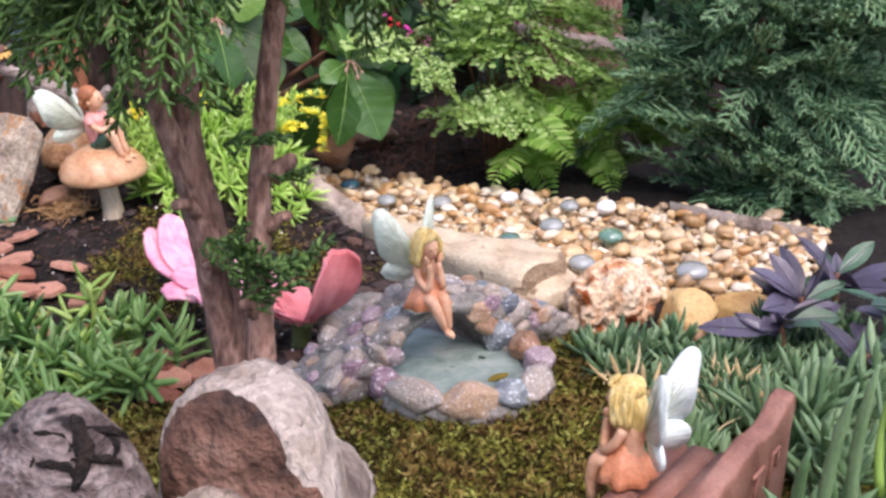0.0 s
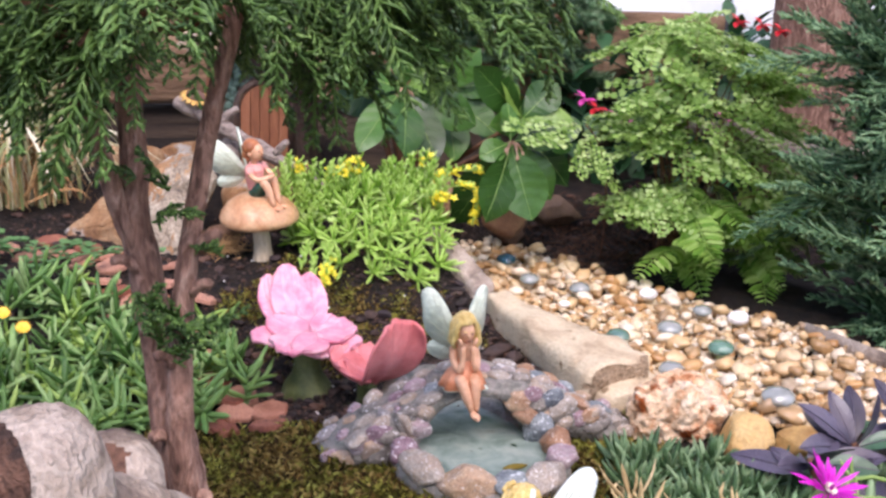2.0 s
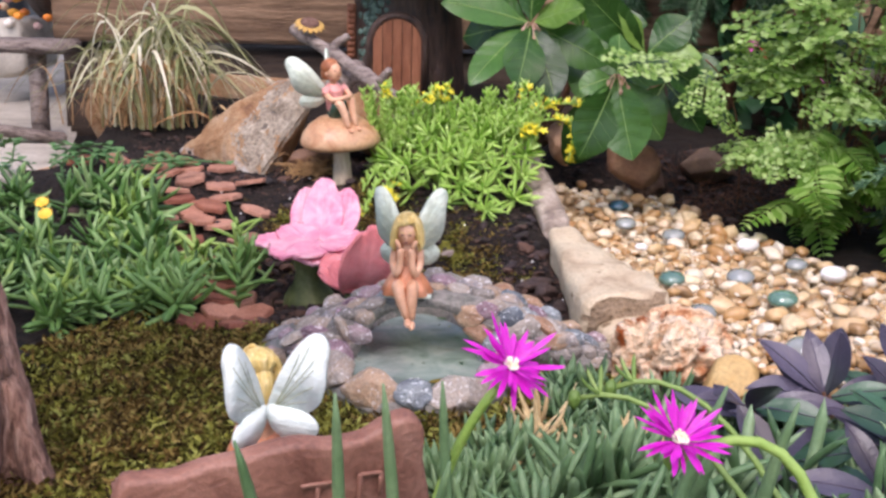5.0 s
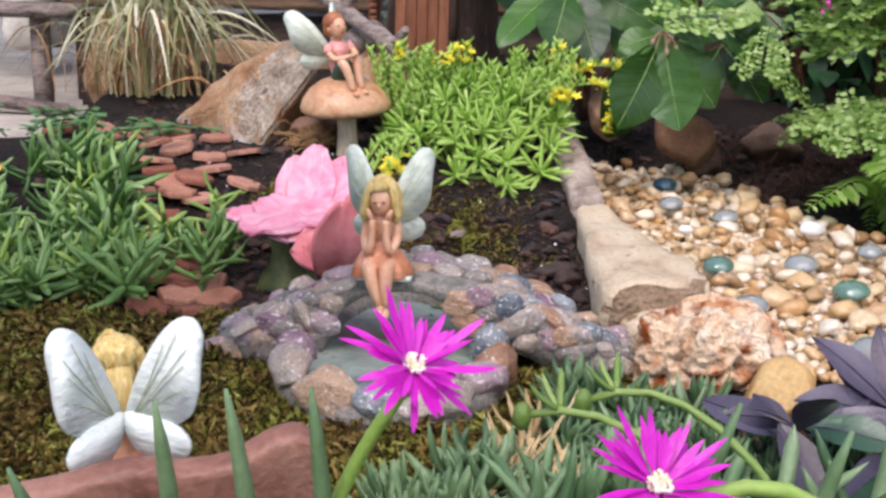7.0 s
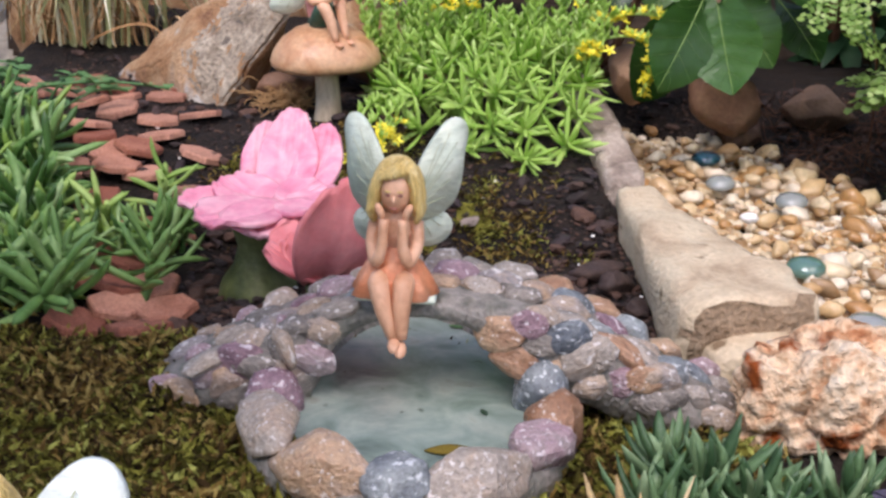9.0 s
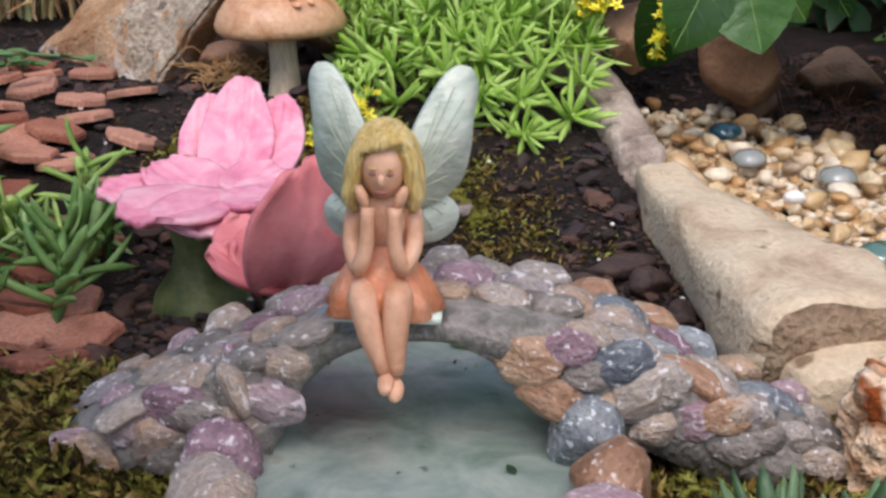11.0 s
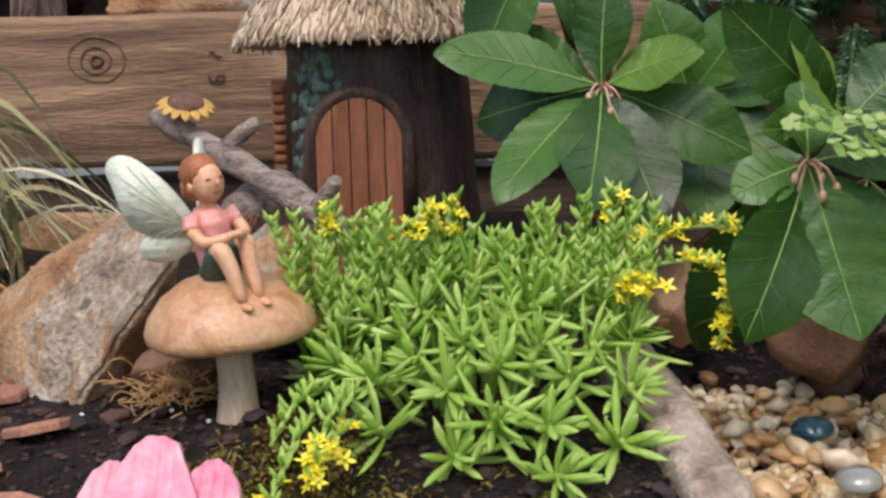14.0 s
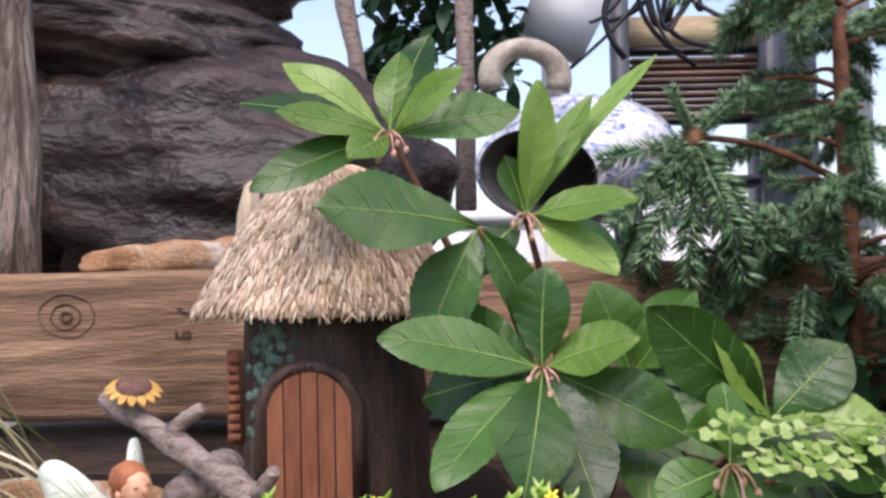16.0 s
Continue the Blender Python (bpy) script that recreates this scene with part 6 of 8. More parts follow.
def build_sedum():
    rnd = np.random.RandomState(31)
    base = (0.045, 0.765, height(0.045, 0.765))
    plant = thing("stonecrop", base, "bright green stonecrop mound with yellow star flowers", "succulent")
    forms = [whorl_form(rosette(17, 0.0250, 0.00155, rnd, 1.0, 0.12), "rosette", SEDUM) for _ in range(5)]
    bulk = {}
    spots = [(0.068, 0.694), (0.035, 0.708), (0.092, 0.714), (0.012, 0.720)]
    tries = 0
    while len(spots) < 60 and tries < 6000:
        tries += 1
        u, w = rnd.uniform(-1, 1), rnd.uniform(-1, 1)
        if u * u + w * w > 1:
            continue
        x, y = 0.047 + u * 0.062, 0.767 + w * 0.060
        if all(math.hypot(x - a, y - b) > 0.0135 for a, b in spots):
            spots.append((x, y))
    spots.sort(key=lambda q: q[1])
    for i, (x, y) in enumerate(spots):
        u, w = (x - 0.052) / 0.066, (y - 0.765) / 0.060
        dome = math.sqrt(max(0.03, 1 - u * u - w * w))
        z = 0.036 + 0.040 * dome + 0.022 * (w + 0.4) * (0.5 + 0.5 * dome) - base[2]
        g = Geo()
        foot = ((x - base[0]) * 0.55, (y - base[1]) * 0.55, -0.004)
        top = (x - base[0], y - base[1], z)
        g.add(*tube(curve_points(foot, top, (0, 0, 0.006), 6), 0.0013, 5))
        part("stem", g, SEDUM, plant)
        s = rnd.uniform(0.75, 1.05) + 0.10 * max(0.0, 0.35 - w)
        out = np.array((u * 0.9 + rnd.normal(0, 0.45), w * 0.8 - 0.25 + rnd.normal(0, 0.4), 0.8))
        m = Matrix.Translation(top) @ Matrix(np.vstack([np.hstack([aim(out) @ rotm(-90, 0, 0), np.zeros((3, 1))]), [0, 0, 0, 1]])) @ pose(0, 0, 0, 0, 0, rnd.uniform(0, 360)) @ Matrix.Diagonal((s, s, s, 1))
        grow(forms[rnd.randint(5)], "rosette", plant, m, i < 16, bulk)
    # star flowers, shared forms
    stars = []
    for k in range(3):
        g = Geo()
        for j in range(5):
            v, f = leaf(0.0034, 0.0016, 3, 0.2, -0.25, cross=1)
            g.add(v @ rotm(rnd.uniform(-12, 12), 0, 72 * j + rnd.uniform(-8, 8)).T, f)
        v, f = ico(1)
        g.add(v * 0.0009 + (0, 0, 0.0006), f)
        stars.append(g.mesh("flower", SEDUM_FLOWER))

    def shoot(pts, leafy, flowers, droopy=False):
        p = curve_points(pts[0], pts[1], pts[2], 12) - np.array(base)
        g = Geo()
        g.add(*tube(p, 0.0009, 5))
        stalk = part("shoot", g, SEDUM, plant)
        single = pts[0][1] < 0.78
        for k in range(leafy):
            t = 0.12 + 0.88 * k / leafy
            q = np.array([np.interp(t * 11, range(12), p[:, i]) for i in range(3)])
            az = k * 2.4
            d = np.array((math.cos(az), math.sin(az), 0.75))
            v, f = fleshy(rnd.uniform(0.005, 0.0085), 0.0012, 0.3, 5, 4)
            if single:
                g = Geo()
                g.add(move(v, q, aim(d)), f)
                part("leaf", g, SEDUM, stalk)
            else:
                bulk.setdefault(SEDUM.name, (Geo(), SEDUM))[0].add(move(v, q, aim(d)), f)
        for k in range(flowers):
            t = rnd.uniform(0.72, 1.0) if not droopy else rnd.uniform(0.3, 1.0)
            q = np.array([np.interp(t * 11, range(12), p[:, i]) for i in range(3)]) + rnd.normal(0, 0.0022, 3)
            nrm = np.array((rnd.normal(0, 0.6), rnd.normal(-0.4, 0.5), 0.8))
            R = np.eye(4)
            R[:3, :3] = aim(nrm) @ rotm(-90, 0, 0) * rnd.uniform(0.7, 1.15)
            R[:3, 3] = q
            part("flower", stars[rnd.randint(3)], None, plant, "tiny yellow star flower", at=Matrix(R.tolist()))
    for _ in range(84):
        x = rnd.uniform(-0.024, 0.112)
        y = rnd.uniform(0.760, 0.835)
        top = 0.103 + rnd.uniform(-0.016, 0.018)
        shoot(((x, y, 0.065), (x + rnd.uniform(-0.014, 0.014), y - 0.01, top), (0, 0, 0)), 22, 0)
    for x, y, z in ((0.03, 0.775, 0.117), (0.038, 0.772, 0.122), (0.022, 0.77, 0.113), (-0.012, 0.78, 0.118), (0.012, 0.772, 0.110)):
        shoot(((x, y + 0.01, 0.08), (x, y, z), (0, 0, 0)), 14, 11)
    shoot(((0.095, 0.795, 0.08), (0.104, 0.788, 0.122), (0, 0, 0.0)), 18, 6)
    shoot(((0.085, 0.785, 0.085), (0.150, 0.77, 0.106), (0, 0, 0.008)), 22, 38, True)
    shoot(((0.095, 0.775, 0.085), (0.138, 0.762, 0.060), (0.022, -0.004, 0.020)), 24, 50, True)
    shoot(((0.07, 0.765, 0.08), (0.112, 0.752, 0.086), (0, 0, 0.006)), 14, 48)
    shoot(((-0.002, 0.722, 0.055), (-0.010, 0.682, 0.036), (0, -0.004, 0.010)), 18, 22)
    shoot(((0.0, 0.73, 0.055), (-0.004, 0.695, 0.042), (0, -0.004, 0.008)), 16, 6)
    shoot(((-0.010, 0.725, 0.052), (-0.024, 0.670, 0.032), (0, 0, 0.006)), 22, 3)
    shoot(((-0.010, 0.735, 0.055), (-0.026, 0.700, 0.045), (0, 0, 0.006)), 20, 0)
    finish(bulk, plant)
    return plant


build_sedum()


def ice_patch(name, label, spots, forms, mats, base, rnd):
    plant = thing(name, base, label, "succulent")
    bulk = {}
    near = sorted(math.hypot(q[0] - 0.03, q[1] - 0.2) for q in spots)[min(len(spots) - 1, 24)]
    for x, y, s, tilt in spots:
        z = height(x, y)
        form = forms[rnd.randint(len(forms))]
        m = (pose(x - base[0], y - base[1], z - base[2] + 0.004, rnd.uniform(-tilt, tilt), rnd.uniform(-tilt, tilt), rnd.uniform(0, 360)) @ Matrix.Diagonal((s, s, s, 1)))
        grow(form, "shoot", plant, m, math.hypot(x - 0.03, y - 0.2) < near, bulk)
    finish(bulk, plant)
    return plant


def shoot_mesh(rnd, n, length, r, mat, stem=0.02, up=0.9):
    g = Geo()
    g.add(*tube(curve_points((0, 0, -0.006), (rnd.uniform(-0.006, 0.006), rnd.uniform(-0.006, 0.006), stem), (0.002, 0, 0), 6), 0.0018, 6))
    for k in range(n):
        t = k / n
        az = (k % 2) * math.pi + (k // 2) * 1.57 + rnd.uniform(-0.35, 0.35)
        el = up * (0.25 + 0.9 * t) + rnd.uniform(-0.15, 0.15)
        v, f = fleshy(length * rnd.uniform(0.65, 1.15) * (1 - 0.3 * t), r * rnd.uniform(0.8, 1.15), rnd.uniform(-0.35, 0.45), 5, 6)
        d = np.array((math.cos(az) * math.cos(el), math.sin(az) * math.cos(el), math.sin(el)))
        g.add(move(v, (0, 0, stem * (0.1 + 0.9 * t)), aim(d)), f)
    return whorl_form(g, "shoot", mat)


rnd = np.random.RandomState(77)
ICE_NEAR = [(-0.126, 0.526), (-0.101, 0.575), (-0.142, 0.56), (-0.113, 0.626), (-0.134, 0.604), (-0.098, 0.531), (-0.154, 0.52)]
YELLOW_BLOOMS = [(-0.245, 0.613, 0.05), (-0.232, 0.579, 0.05), (-0.253, 0.527, 0.05)]
forms_a = [shoot_mesh(rnd, 12, 0.033, 0.0021, ICEPLANT, 0.024, 0.75) for _ in range(7)] + [shoot_mesh(rnd, 10, 0.026, 0.0019, ICEPLANT_YOUNG, 0.022, 0.75) for _ in range(2)]
spots = []
while len(spots) < 120:
    x, y = rnd.uniform(-0.33, -0.115), rnd.uniform(0.485, 0.72)
    if y > 0.60 and x > -0.165 or y > 0.66 and x > -0.20 or (y < 0.54 and x > -0.13) or (y > 0.675 and x < -0.25):
        continue
    spots.append((x, y, rnd.uniform(0.6, 1.15), 50))
spots += [(x, y, 1.0, 30) for x, y in ICE_NEAR]
left_plant = ice_patch("ice_plant", "green fleshy-leaved ice plant spreading beside the tiles", spots, forms_a, None, (-0.2, 0.6, 0.0), rnd)
ice_patch("ice_plant", "small ice plant shoot rooted beside a tile", [(-0.097, 0.60, 0.75, 8), (-0.101, 0.604, 0.6, 15)], forms_a, None, (-0.098, 0.60, 0.0), rnd)
for x, y, z in YELLOW_BLOOMS:
    fl = thing("flower", np.array((x, y, z)) - (-0.2, 0.6, 0.0), "", "")
    fl.parent = left_plant
    tagged(fl, "small yellow-orange daisy flower")
    for k in range(14):
        v, f = leaf(0.0055, 0.0020, 4, 0.15, 0.15, cross=1)
        g = Geo()
        g.add(move(v @ rotm(18, 0, 0).T @ rotm(0, 0, 360 * k / 14).T, (0, 0, 0), rotm(38, 0, 0)), f)
        part("petal", g, YELLOWPETAL, fl)
    g = Geo()
    g.add(*tube(curve_points((0, 0.004, -0.035), (0, 0, -0.001), (0.002, 0, 0), 6), 0.001, 6))
    part("flower_stem", g, ICEPLANT_YOUNG, fl)
# small pointed rosettes and tall shoots at the front
forms_b = [whorl_form(rosette(14, 0.022, 0.0016, rnd, 1.0), "rosette", ICEPLANT_BLUE) for _ in range(3)]
spots = []
while len(spots) < 150:
    x, y = rnd.uniform(0.03, 0.24), rnd.uniform(0.215, 0.39)
    if x < 0.032 + max(0, y - 0.28) * 0.65 or (x > 0.155 and y > 0.35):
        continue
    spots.append((x, y, rnd.uniform(0.85, 1.45), 30))
ice_patch("stonecrop_mat", "grey-green mat of pointed succulent rosettes beside the pond", spots, forms_b, None, (0.14, 0.3, 0.0), rnd)
dry_rnd = np.random.RandomState(83)
forms_dry = [whorl_form(rosette(7, 0.020, 0.0009, dry_rnd, 1.2), "rosette", DRYLEAF) for _ in range(2)]
ice_patch("withered_stonecrop", "withered straw-coloured rosettes at the edge of the mat", [(0.083, 0.335, 1.6, 25), (0.078, 0.318, 1.6, 25), (0.072, 0.302, 1.4, 30), (0.112, 0.300, 1.7, 25), (0.125, 0.290, 1.7, 25), (0.099, 0.277, 1.5, 30)], forms_dry, None, (0.09, 0.31, 0.0), dry_rnd)
forms_c = [shoot_mesh(rnd, 10, 0.046, 0.0026, ICEPLANT_BLUE, 0.034, 1.0) for _ in range(5)]
spots = []
while len(spots) < 60:
    x, y = rnd.uniform(0.02, 0.28), rnd.uniform(0.09, 0.25)
    if x < 0.035 + max(0, y - 0.15) * 0.5 or (x < 0.06 and y > 0.19):
        continue
    spots.append((x, y, rnd.uniform(0.7, 1.0) * (1.0 if x > 0.05 else 0.85), 20))
spots += [(-0.022, 0.142, 0.8, 6), (0.004, 0.155, 0.95, 8), (0.02, 0.15, 0.9, 8)]
front_plant = ice_patch("ice_plant", "blue-green fleshy ice plant with magenta flowers in front of the pond", spots, forms_c, None, (0.12, 0.16, 0.0), rnd)


def ice_flower(at, normal, stem_pts, r, seed, plant):
    base = np.array(plant.location)
    R = aim(normal) @ rotm(-90, 0, 0)
    q = np.array(at) - base
    fl = thing("flower", q, "", "")
    fl.parent = plant
    tagged(fl, "many-petalled magenta flower with a white heart")
    rn = np.random.RandomState(seed)
    for ring, (cnt, ln, el) in enumerate(((26, 1.0, 16), (24, 0.88, 34))):
        for k in range(cnt):
            v, f = leaf(r * ln * rn.uniform(0.72, 1.28), r * rn.uniform(0.10, 0.15), 7, 0.15, 0.16 * rn.uniform(-1, 1.6), tip=1.7, seed=k, cross=1, base=0.05)
            v = v @ rotm(el + rn.uniform(-24, 18), 0, 0).T
            v = v @ rotm(0, 0, 360 * k / cnt + rn.uniform(-8, 8)).T
            g = Geo()
            g.add(move(v, (0, 0, 0), R), f)
            part("petal", g, MAGENTA, fl)
    g = Geo()
    for k in range(60):
        a, rr = rn.uniform(0, 6.28), r * 0.17 * math.sqrt(rn.rand())
        v, f = ico(1)
        g.add(move(v * r * 0.035 * np.array((1, 1, 1.6)), np.array((rr * math.cos(a), rr * math.sin(a), r * (0.10 + 0.06 * rn.rand()))), None) @ R.T, f)
    ob = part("heart", g, FLOWERHEART, fl, "white stamens")
    g = Geo()
    v, f = lathe([(0.0016, -0.010), (0.0026, -0.007), (0.003, -0.003), (0.0026, 0.0)], 10)
    g.add(move(v, (0, 0, 0), R), f)
    part("calyx", g, ICEPLANT_YOUNG, fl)
    g = Geo()
    p = curve_points(stem_pts[0], q - R @ np.array((0, 0, 0.011)) + base, stem_pts[1], 10) - base
    g.add(*tube(p, np.linspace(0.0020, 0.0015, 10), 10))
    part("flower_stem", g, ICEPLANT_YOUNG, plant, "pale green thick flower stem")


ice_flower((0.052, 0.137, 0.111), (0.30, -0.48, 0.75), ((0.028, 0.140, 0.045), (-0.004, 0.004, 0.0)), 0.0142, 1, front_plant)
ice_flower((0.0995, 0.1127, 0.0985), (0.15, -0.40, 0.85), ((0.150, 0.105, 0.035), (0.012, 0.012, 0.026)), 0.0142, 2, front_plant)
g = Geo()
for k, (a, b) in enumerate((((0.15, 0.105, 0.03), (0.075, 0.16, 0.092)), ((0.16, 0.14, 0.03), (0.09, 0.18, 0.088)))):
    p = curve_points(a, b, (0.0, 0.01, 0.024), 10) - np.array((0.12, 0.16, 0))
    g = Geo()
    g.add(*tube(p, np.linspace(0.0012, 0.0009, 10), 8, lump=0.06, seed=k))
    v, f = rock((0.0022, 0.0022, 0.0034), k, 0.1, 2, 3)
    g.add(move(v, p[-1]), f)
    for w in (0, 2.1, 4.2):
        v, f = fleshy(0.010, 0.0009, 0.3, 5, 5)
        g.add(move(v, p[-2], aim((math.cos(w) * 0.5 - 0.5, math.sin(w) * 0.5 + 0.4, 0.5 + 0.2 * math.sin(w)))), f)
    part("flower_stem", g, BUDSTEM, front_plant, "pale green stem with a closed bud")
for (x0, y0), tip in (((0.000, 0.146), (-0.001, 0.134, 0.1025)), ((0.020, 0.146), (0.0135, 0.136, 0.105)), ((0.036, 0.142), (0.0315, 0.134, 0.107)), ((0.024, 0.140), (0.034, 0.118, 0.088)), ((-0.02, 0.14), (-0.031, 0.13, 0.088)),
                     ((0.10, 0.15), (0.118, 0.135, 0.107)), ((0.13, 0.15), (0.142, 0.14, 0.10))):
    a, b = np.array((x0, y0, 0.02)), np.array(tip)
    g = Geo()
    g.add(*tube(curve_points(a, b, (0, 0.004, 0), 8) - np.array((0.12, 0.16, 0)), (0.0024, 0.0028, 0.003, 0.003, 0.0029, 0.0026, 0.002, 0.0006), 6, squash=0.75))
    part("leaf", g, ICEPLANT_BLUE, front_plant, "tall upright fleshy leaf")
# dry leaves among the succulents
g = Geo()
for _ in range(70):
    x, y = rnd.normal(0.098, 0.02), rnd.normal(0.285, 0.025)
    d = np.array((rnd.normal(0, 0.7), rnd.normal(0, 0.7), rnd.uniform(0.1, 1.2)))
    v, f = leaf(rnd.uniform(0.014, 0.03), rnd.uniform(0.0015, 0.003), 5, 0.4, rnd.uniform(-0.3, 0.8), cross=1)
    g.add(move(v, (x, y, 0.006), aim(d)), f)
ob = new("dry_leaves", g.mesh("dry_leaves", DRYLEAF))
tagged(ob, "withered straw-coloured leaves among the succulents", "dry leaves", kind="stuff")
# straw scraps under the mushroom and on the moss
g = Geo()
for _ in range(150):
    x, y = rnd.normal(-0.076, 0.010), rnd.normal(0.775, 0.007)
    d = np.array((rnd.normal(0, 1), rnd.normal(0, 1), rnd.uniform(-0.2, 0.5)))
    a = np.array((x, y, height(x, y) + rnd.uniform(0.002, 0.012)))
    b = a + d / np.linalg.norm(d) * rnd.uniform(0.006, 0.016)
    g.add(*tube(curve_points(a, b, rnd.normal(0, 0.003, 3), 5), 0.00032, 4))
ob = new("coconut_fibre", g.mesh("coconut_fibre", SEDGE_DRY))
tagged(ob, "tuft of tan coconut fibre on the soil", "fibre", kind="stuff")

g = Geo()
for _ in range(420):
    x, y = rnd.uniform(0.25, 0.42), rnd.uniform(0.80, 0.97)
    d = np.array((rnd.normal(0, 1), rnd.normal(0, 0.6), rnd.uniform(-0.1, 0.9)))
    a = np.array((x, y, height(x, y) + 0.001))
    e = a + d / np.linalg.norm(d) * rnd.uniform(0.01, 0.03)
    g.add(*tube(curve_points(a, e, rnd.normal(0, 0.004, 3), 5), 0.0004, 3))
ob = new("dry_roots", g.mesh("dry_roots", ROOTS))
tagged(ob, "tangle of fine brown dead roots on the shaded soil", "roots", kind="stuff")


def build_purple():
    base = (0.205, 0.315, height(0.205, 0.315))
    plant = thing("purple_plant", base, "dark purple-leaved bugle plant at the gravel edge", "plant")
    rn = np.random.RandomState(6)
    for cx, cy, cz, cnt in ((0.012, 0.012, 0.034, 10), (-0.030, -0.005, 0.036, 9), (-0.03, -0.065, 0.032, 8), (0.03, -0.045, 0.04, 10), (0.055, 0.02, 0.038, 9), (0.0, -0.10, 0.036, 8)):
        g = Geo()
        g.add(*tube(curve_points((cx * 0.8, cy * 0.8, -0.004), (cx, cy, cz), (0.003, 0, 0), 6), 0.0020, 6))
        part("stem", g, TWIG, plant)
        for k in range(cnt):
            az = k * 2.4 + rn.uniform(-0.3, 0.3)
            el = rn.uniform(0.0, 0.9)
            ln = rn.uniform(0.028, 0.046)
            d = np.array((math.cos(az) * math.cos(el), math.sin(az) * math.cos(el), math.sin(el))) * ln
            v, f = oriented_leaf(d, ln * rn.uniform(0.30, 0.40), 16, k, 0.22, 0.18, 0.0, 0.03, (rn.normal(0, 0.4), -0.5, 0.8), 1.15)
            g = Geo()
            g.add(v, f)
            lf = part("leaf", g, PURPLE if rn.rand() < 0.7 else PURPLE_GREEN, plant, at=pose(cx, cy, cz * rn.uniform(0.6, 1.0)))
            mid = v[2::5] + (0, 0, 0.0003)
            g = Geo()
            g.add(*tube(mid, np.linspace(0.0005, 0.0002, len(mid)), 4))
            part("midrib", g, PURPLE, lf)
    return plant


build_purple()


def build_sedge():
    base = (-0.243, 0.925, height(-0.243, 0.925))
    plant = thing("sedge", base, "variegated cream and green sedge tuft with dry straw at its foot", "ornamental grass")
    rn = np.random.RandomState(9)
    for k in range(300):
        dry = k % 2 == 0
        a = rn.uniform(0, 6.28)
        p0 = np.array((rn.normal(0, 0.020), rn.normal(0, 0.012), 0))
        if dry:
            # straw: some stands and folds over, some lies splayed
            out, hgt = rn.uniform(0.015, 0.07), rn.uniform(0.015, 0.065)
            p1 = p0 + np.array((math.cos(a) * out, math.sin(a) * out * 0.6, rn.uniform(0.0, 0.4) * hgt))
            bend = (rn.normal(0, 0.008), rn.normal(0, 0.004), hgt)
        else:
            out, hgt = rn.uniform(0.03, 0.125), rn.uniform(0.06, 0.125)
            p1 = p0 + np.array((math.cos(a) * out, math.sin(a) * out * 0.6, hgt * rn.uniform(0.15, 0.9) * (1.15 - out * 5)))
            bend = (-math.cos(a) * out * 0.22, -math.sin(a) * out * 0.15, hgt * rn.uniform(0.5, 0.85))
        line = curve_points(p0, p1, bend, 11)
        wide = rn.uniform(0.0006, 0.0012) if dry else rn.uniform(0.0009, 0.0020)
        side = np.array((-math.sin(a), math.cos(a), rn.normal(0, 0.5))) * wide
        wd = np.array((0.8, 1, 1, 1, 1, 0.95, 0.9, 0.8, 0.62, 0.4, 0.08))[:, None]
        v = np.concatenate([line - side * wd, line + (0, 0, -0.0005), line + side * wd])
        f = [(i, i + 1, i + 12, i + 11) for i in range(10)] + [(i + 11, i + 12, i + 23, i + 22) for i in range(10)]
        g = Geo()
        g.add(v, f)
        part("blade", g, SEDGE_DRY if dry else (SEDGE_PALE if k % 3 == 0 else SEDGE), plant)
    return plant


build_sedge()
for at, size, seed, rot in (((-0.268, 0.990, 0.062), (0.068, 0.026, 0.066), 81, (0, 4, 4)), ((-0.17, 1.03, 0.06), (0.075, 0.03, 0.05), 82, (0, 0, 0)), ((-0.075, 1.05, 0.05), (0.06, 0.03, 0.05), 83, (0, 0, 0))):
    g = Geo()
    g.add(*rock(size, seed, 0.15, 1.3, 4, 6, 0.72))
    solid("rock", g, TANROCK, pose(*at, *rot), "brown weathered rock behind the sedge", "rock")
# trailing weed by the tiles
plant = thing("trailing_weed", (-0.23, 0.75, height(-0.23, 0.75)), "low trailing weed with small round green leaves", "weed")
for k in range(20):
    a = np.array((rnd.uniform(-0.1, 0.06), rnd.uniform(-0.04, 0.07), 0.004))
    b = a + np.array((rnd.uniform(-0.05, 0.05), rnd.uniform(-0.03, 0.03), rnd.uniform(0.004, 0.02)))
    if k == 0:
        a, b = np.array((0.0, -0.03, 0.012)), np.array((0.10, -0.035, 0.022))
    g = Geo()
    p = curve_points(a, b, (0, 0, 0.006), 8)
    g.add(*tube(p, 0.0008, 5))
    runner = part("runner", g, WEED, plant)
    for j in range(9):
        q = p[min(7, 1 + j * 7 // 9)]
        az = j * 2.6
        v, f = leaf(rnd.uniform(0.007, 0.012), rnd.uniform(0.005, 0.008), 5, 0.2, 0.2, cross=1)
        g = Geo()
        g.add(move(v, q, aim((math.cos(az), math.sin(az), 0.4))), f)
        part("leaf", g, WEED, runner)
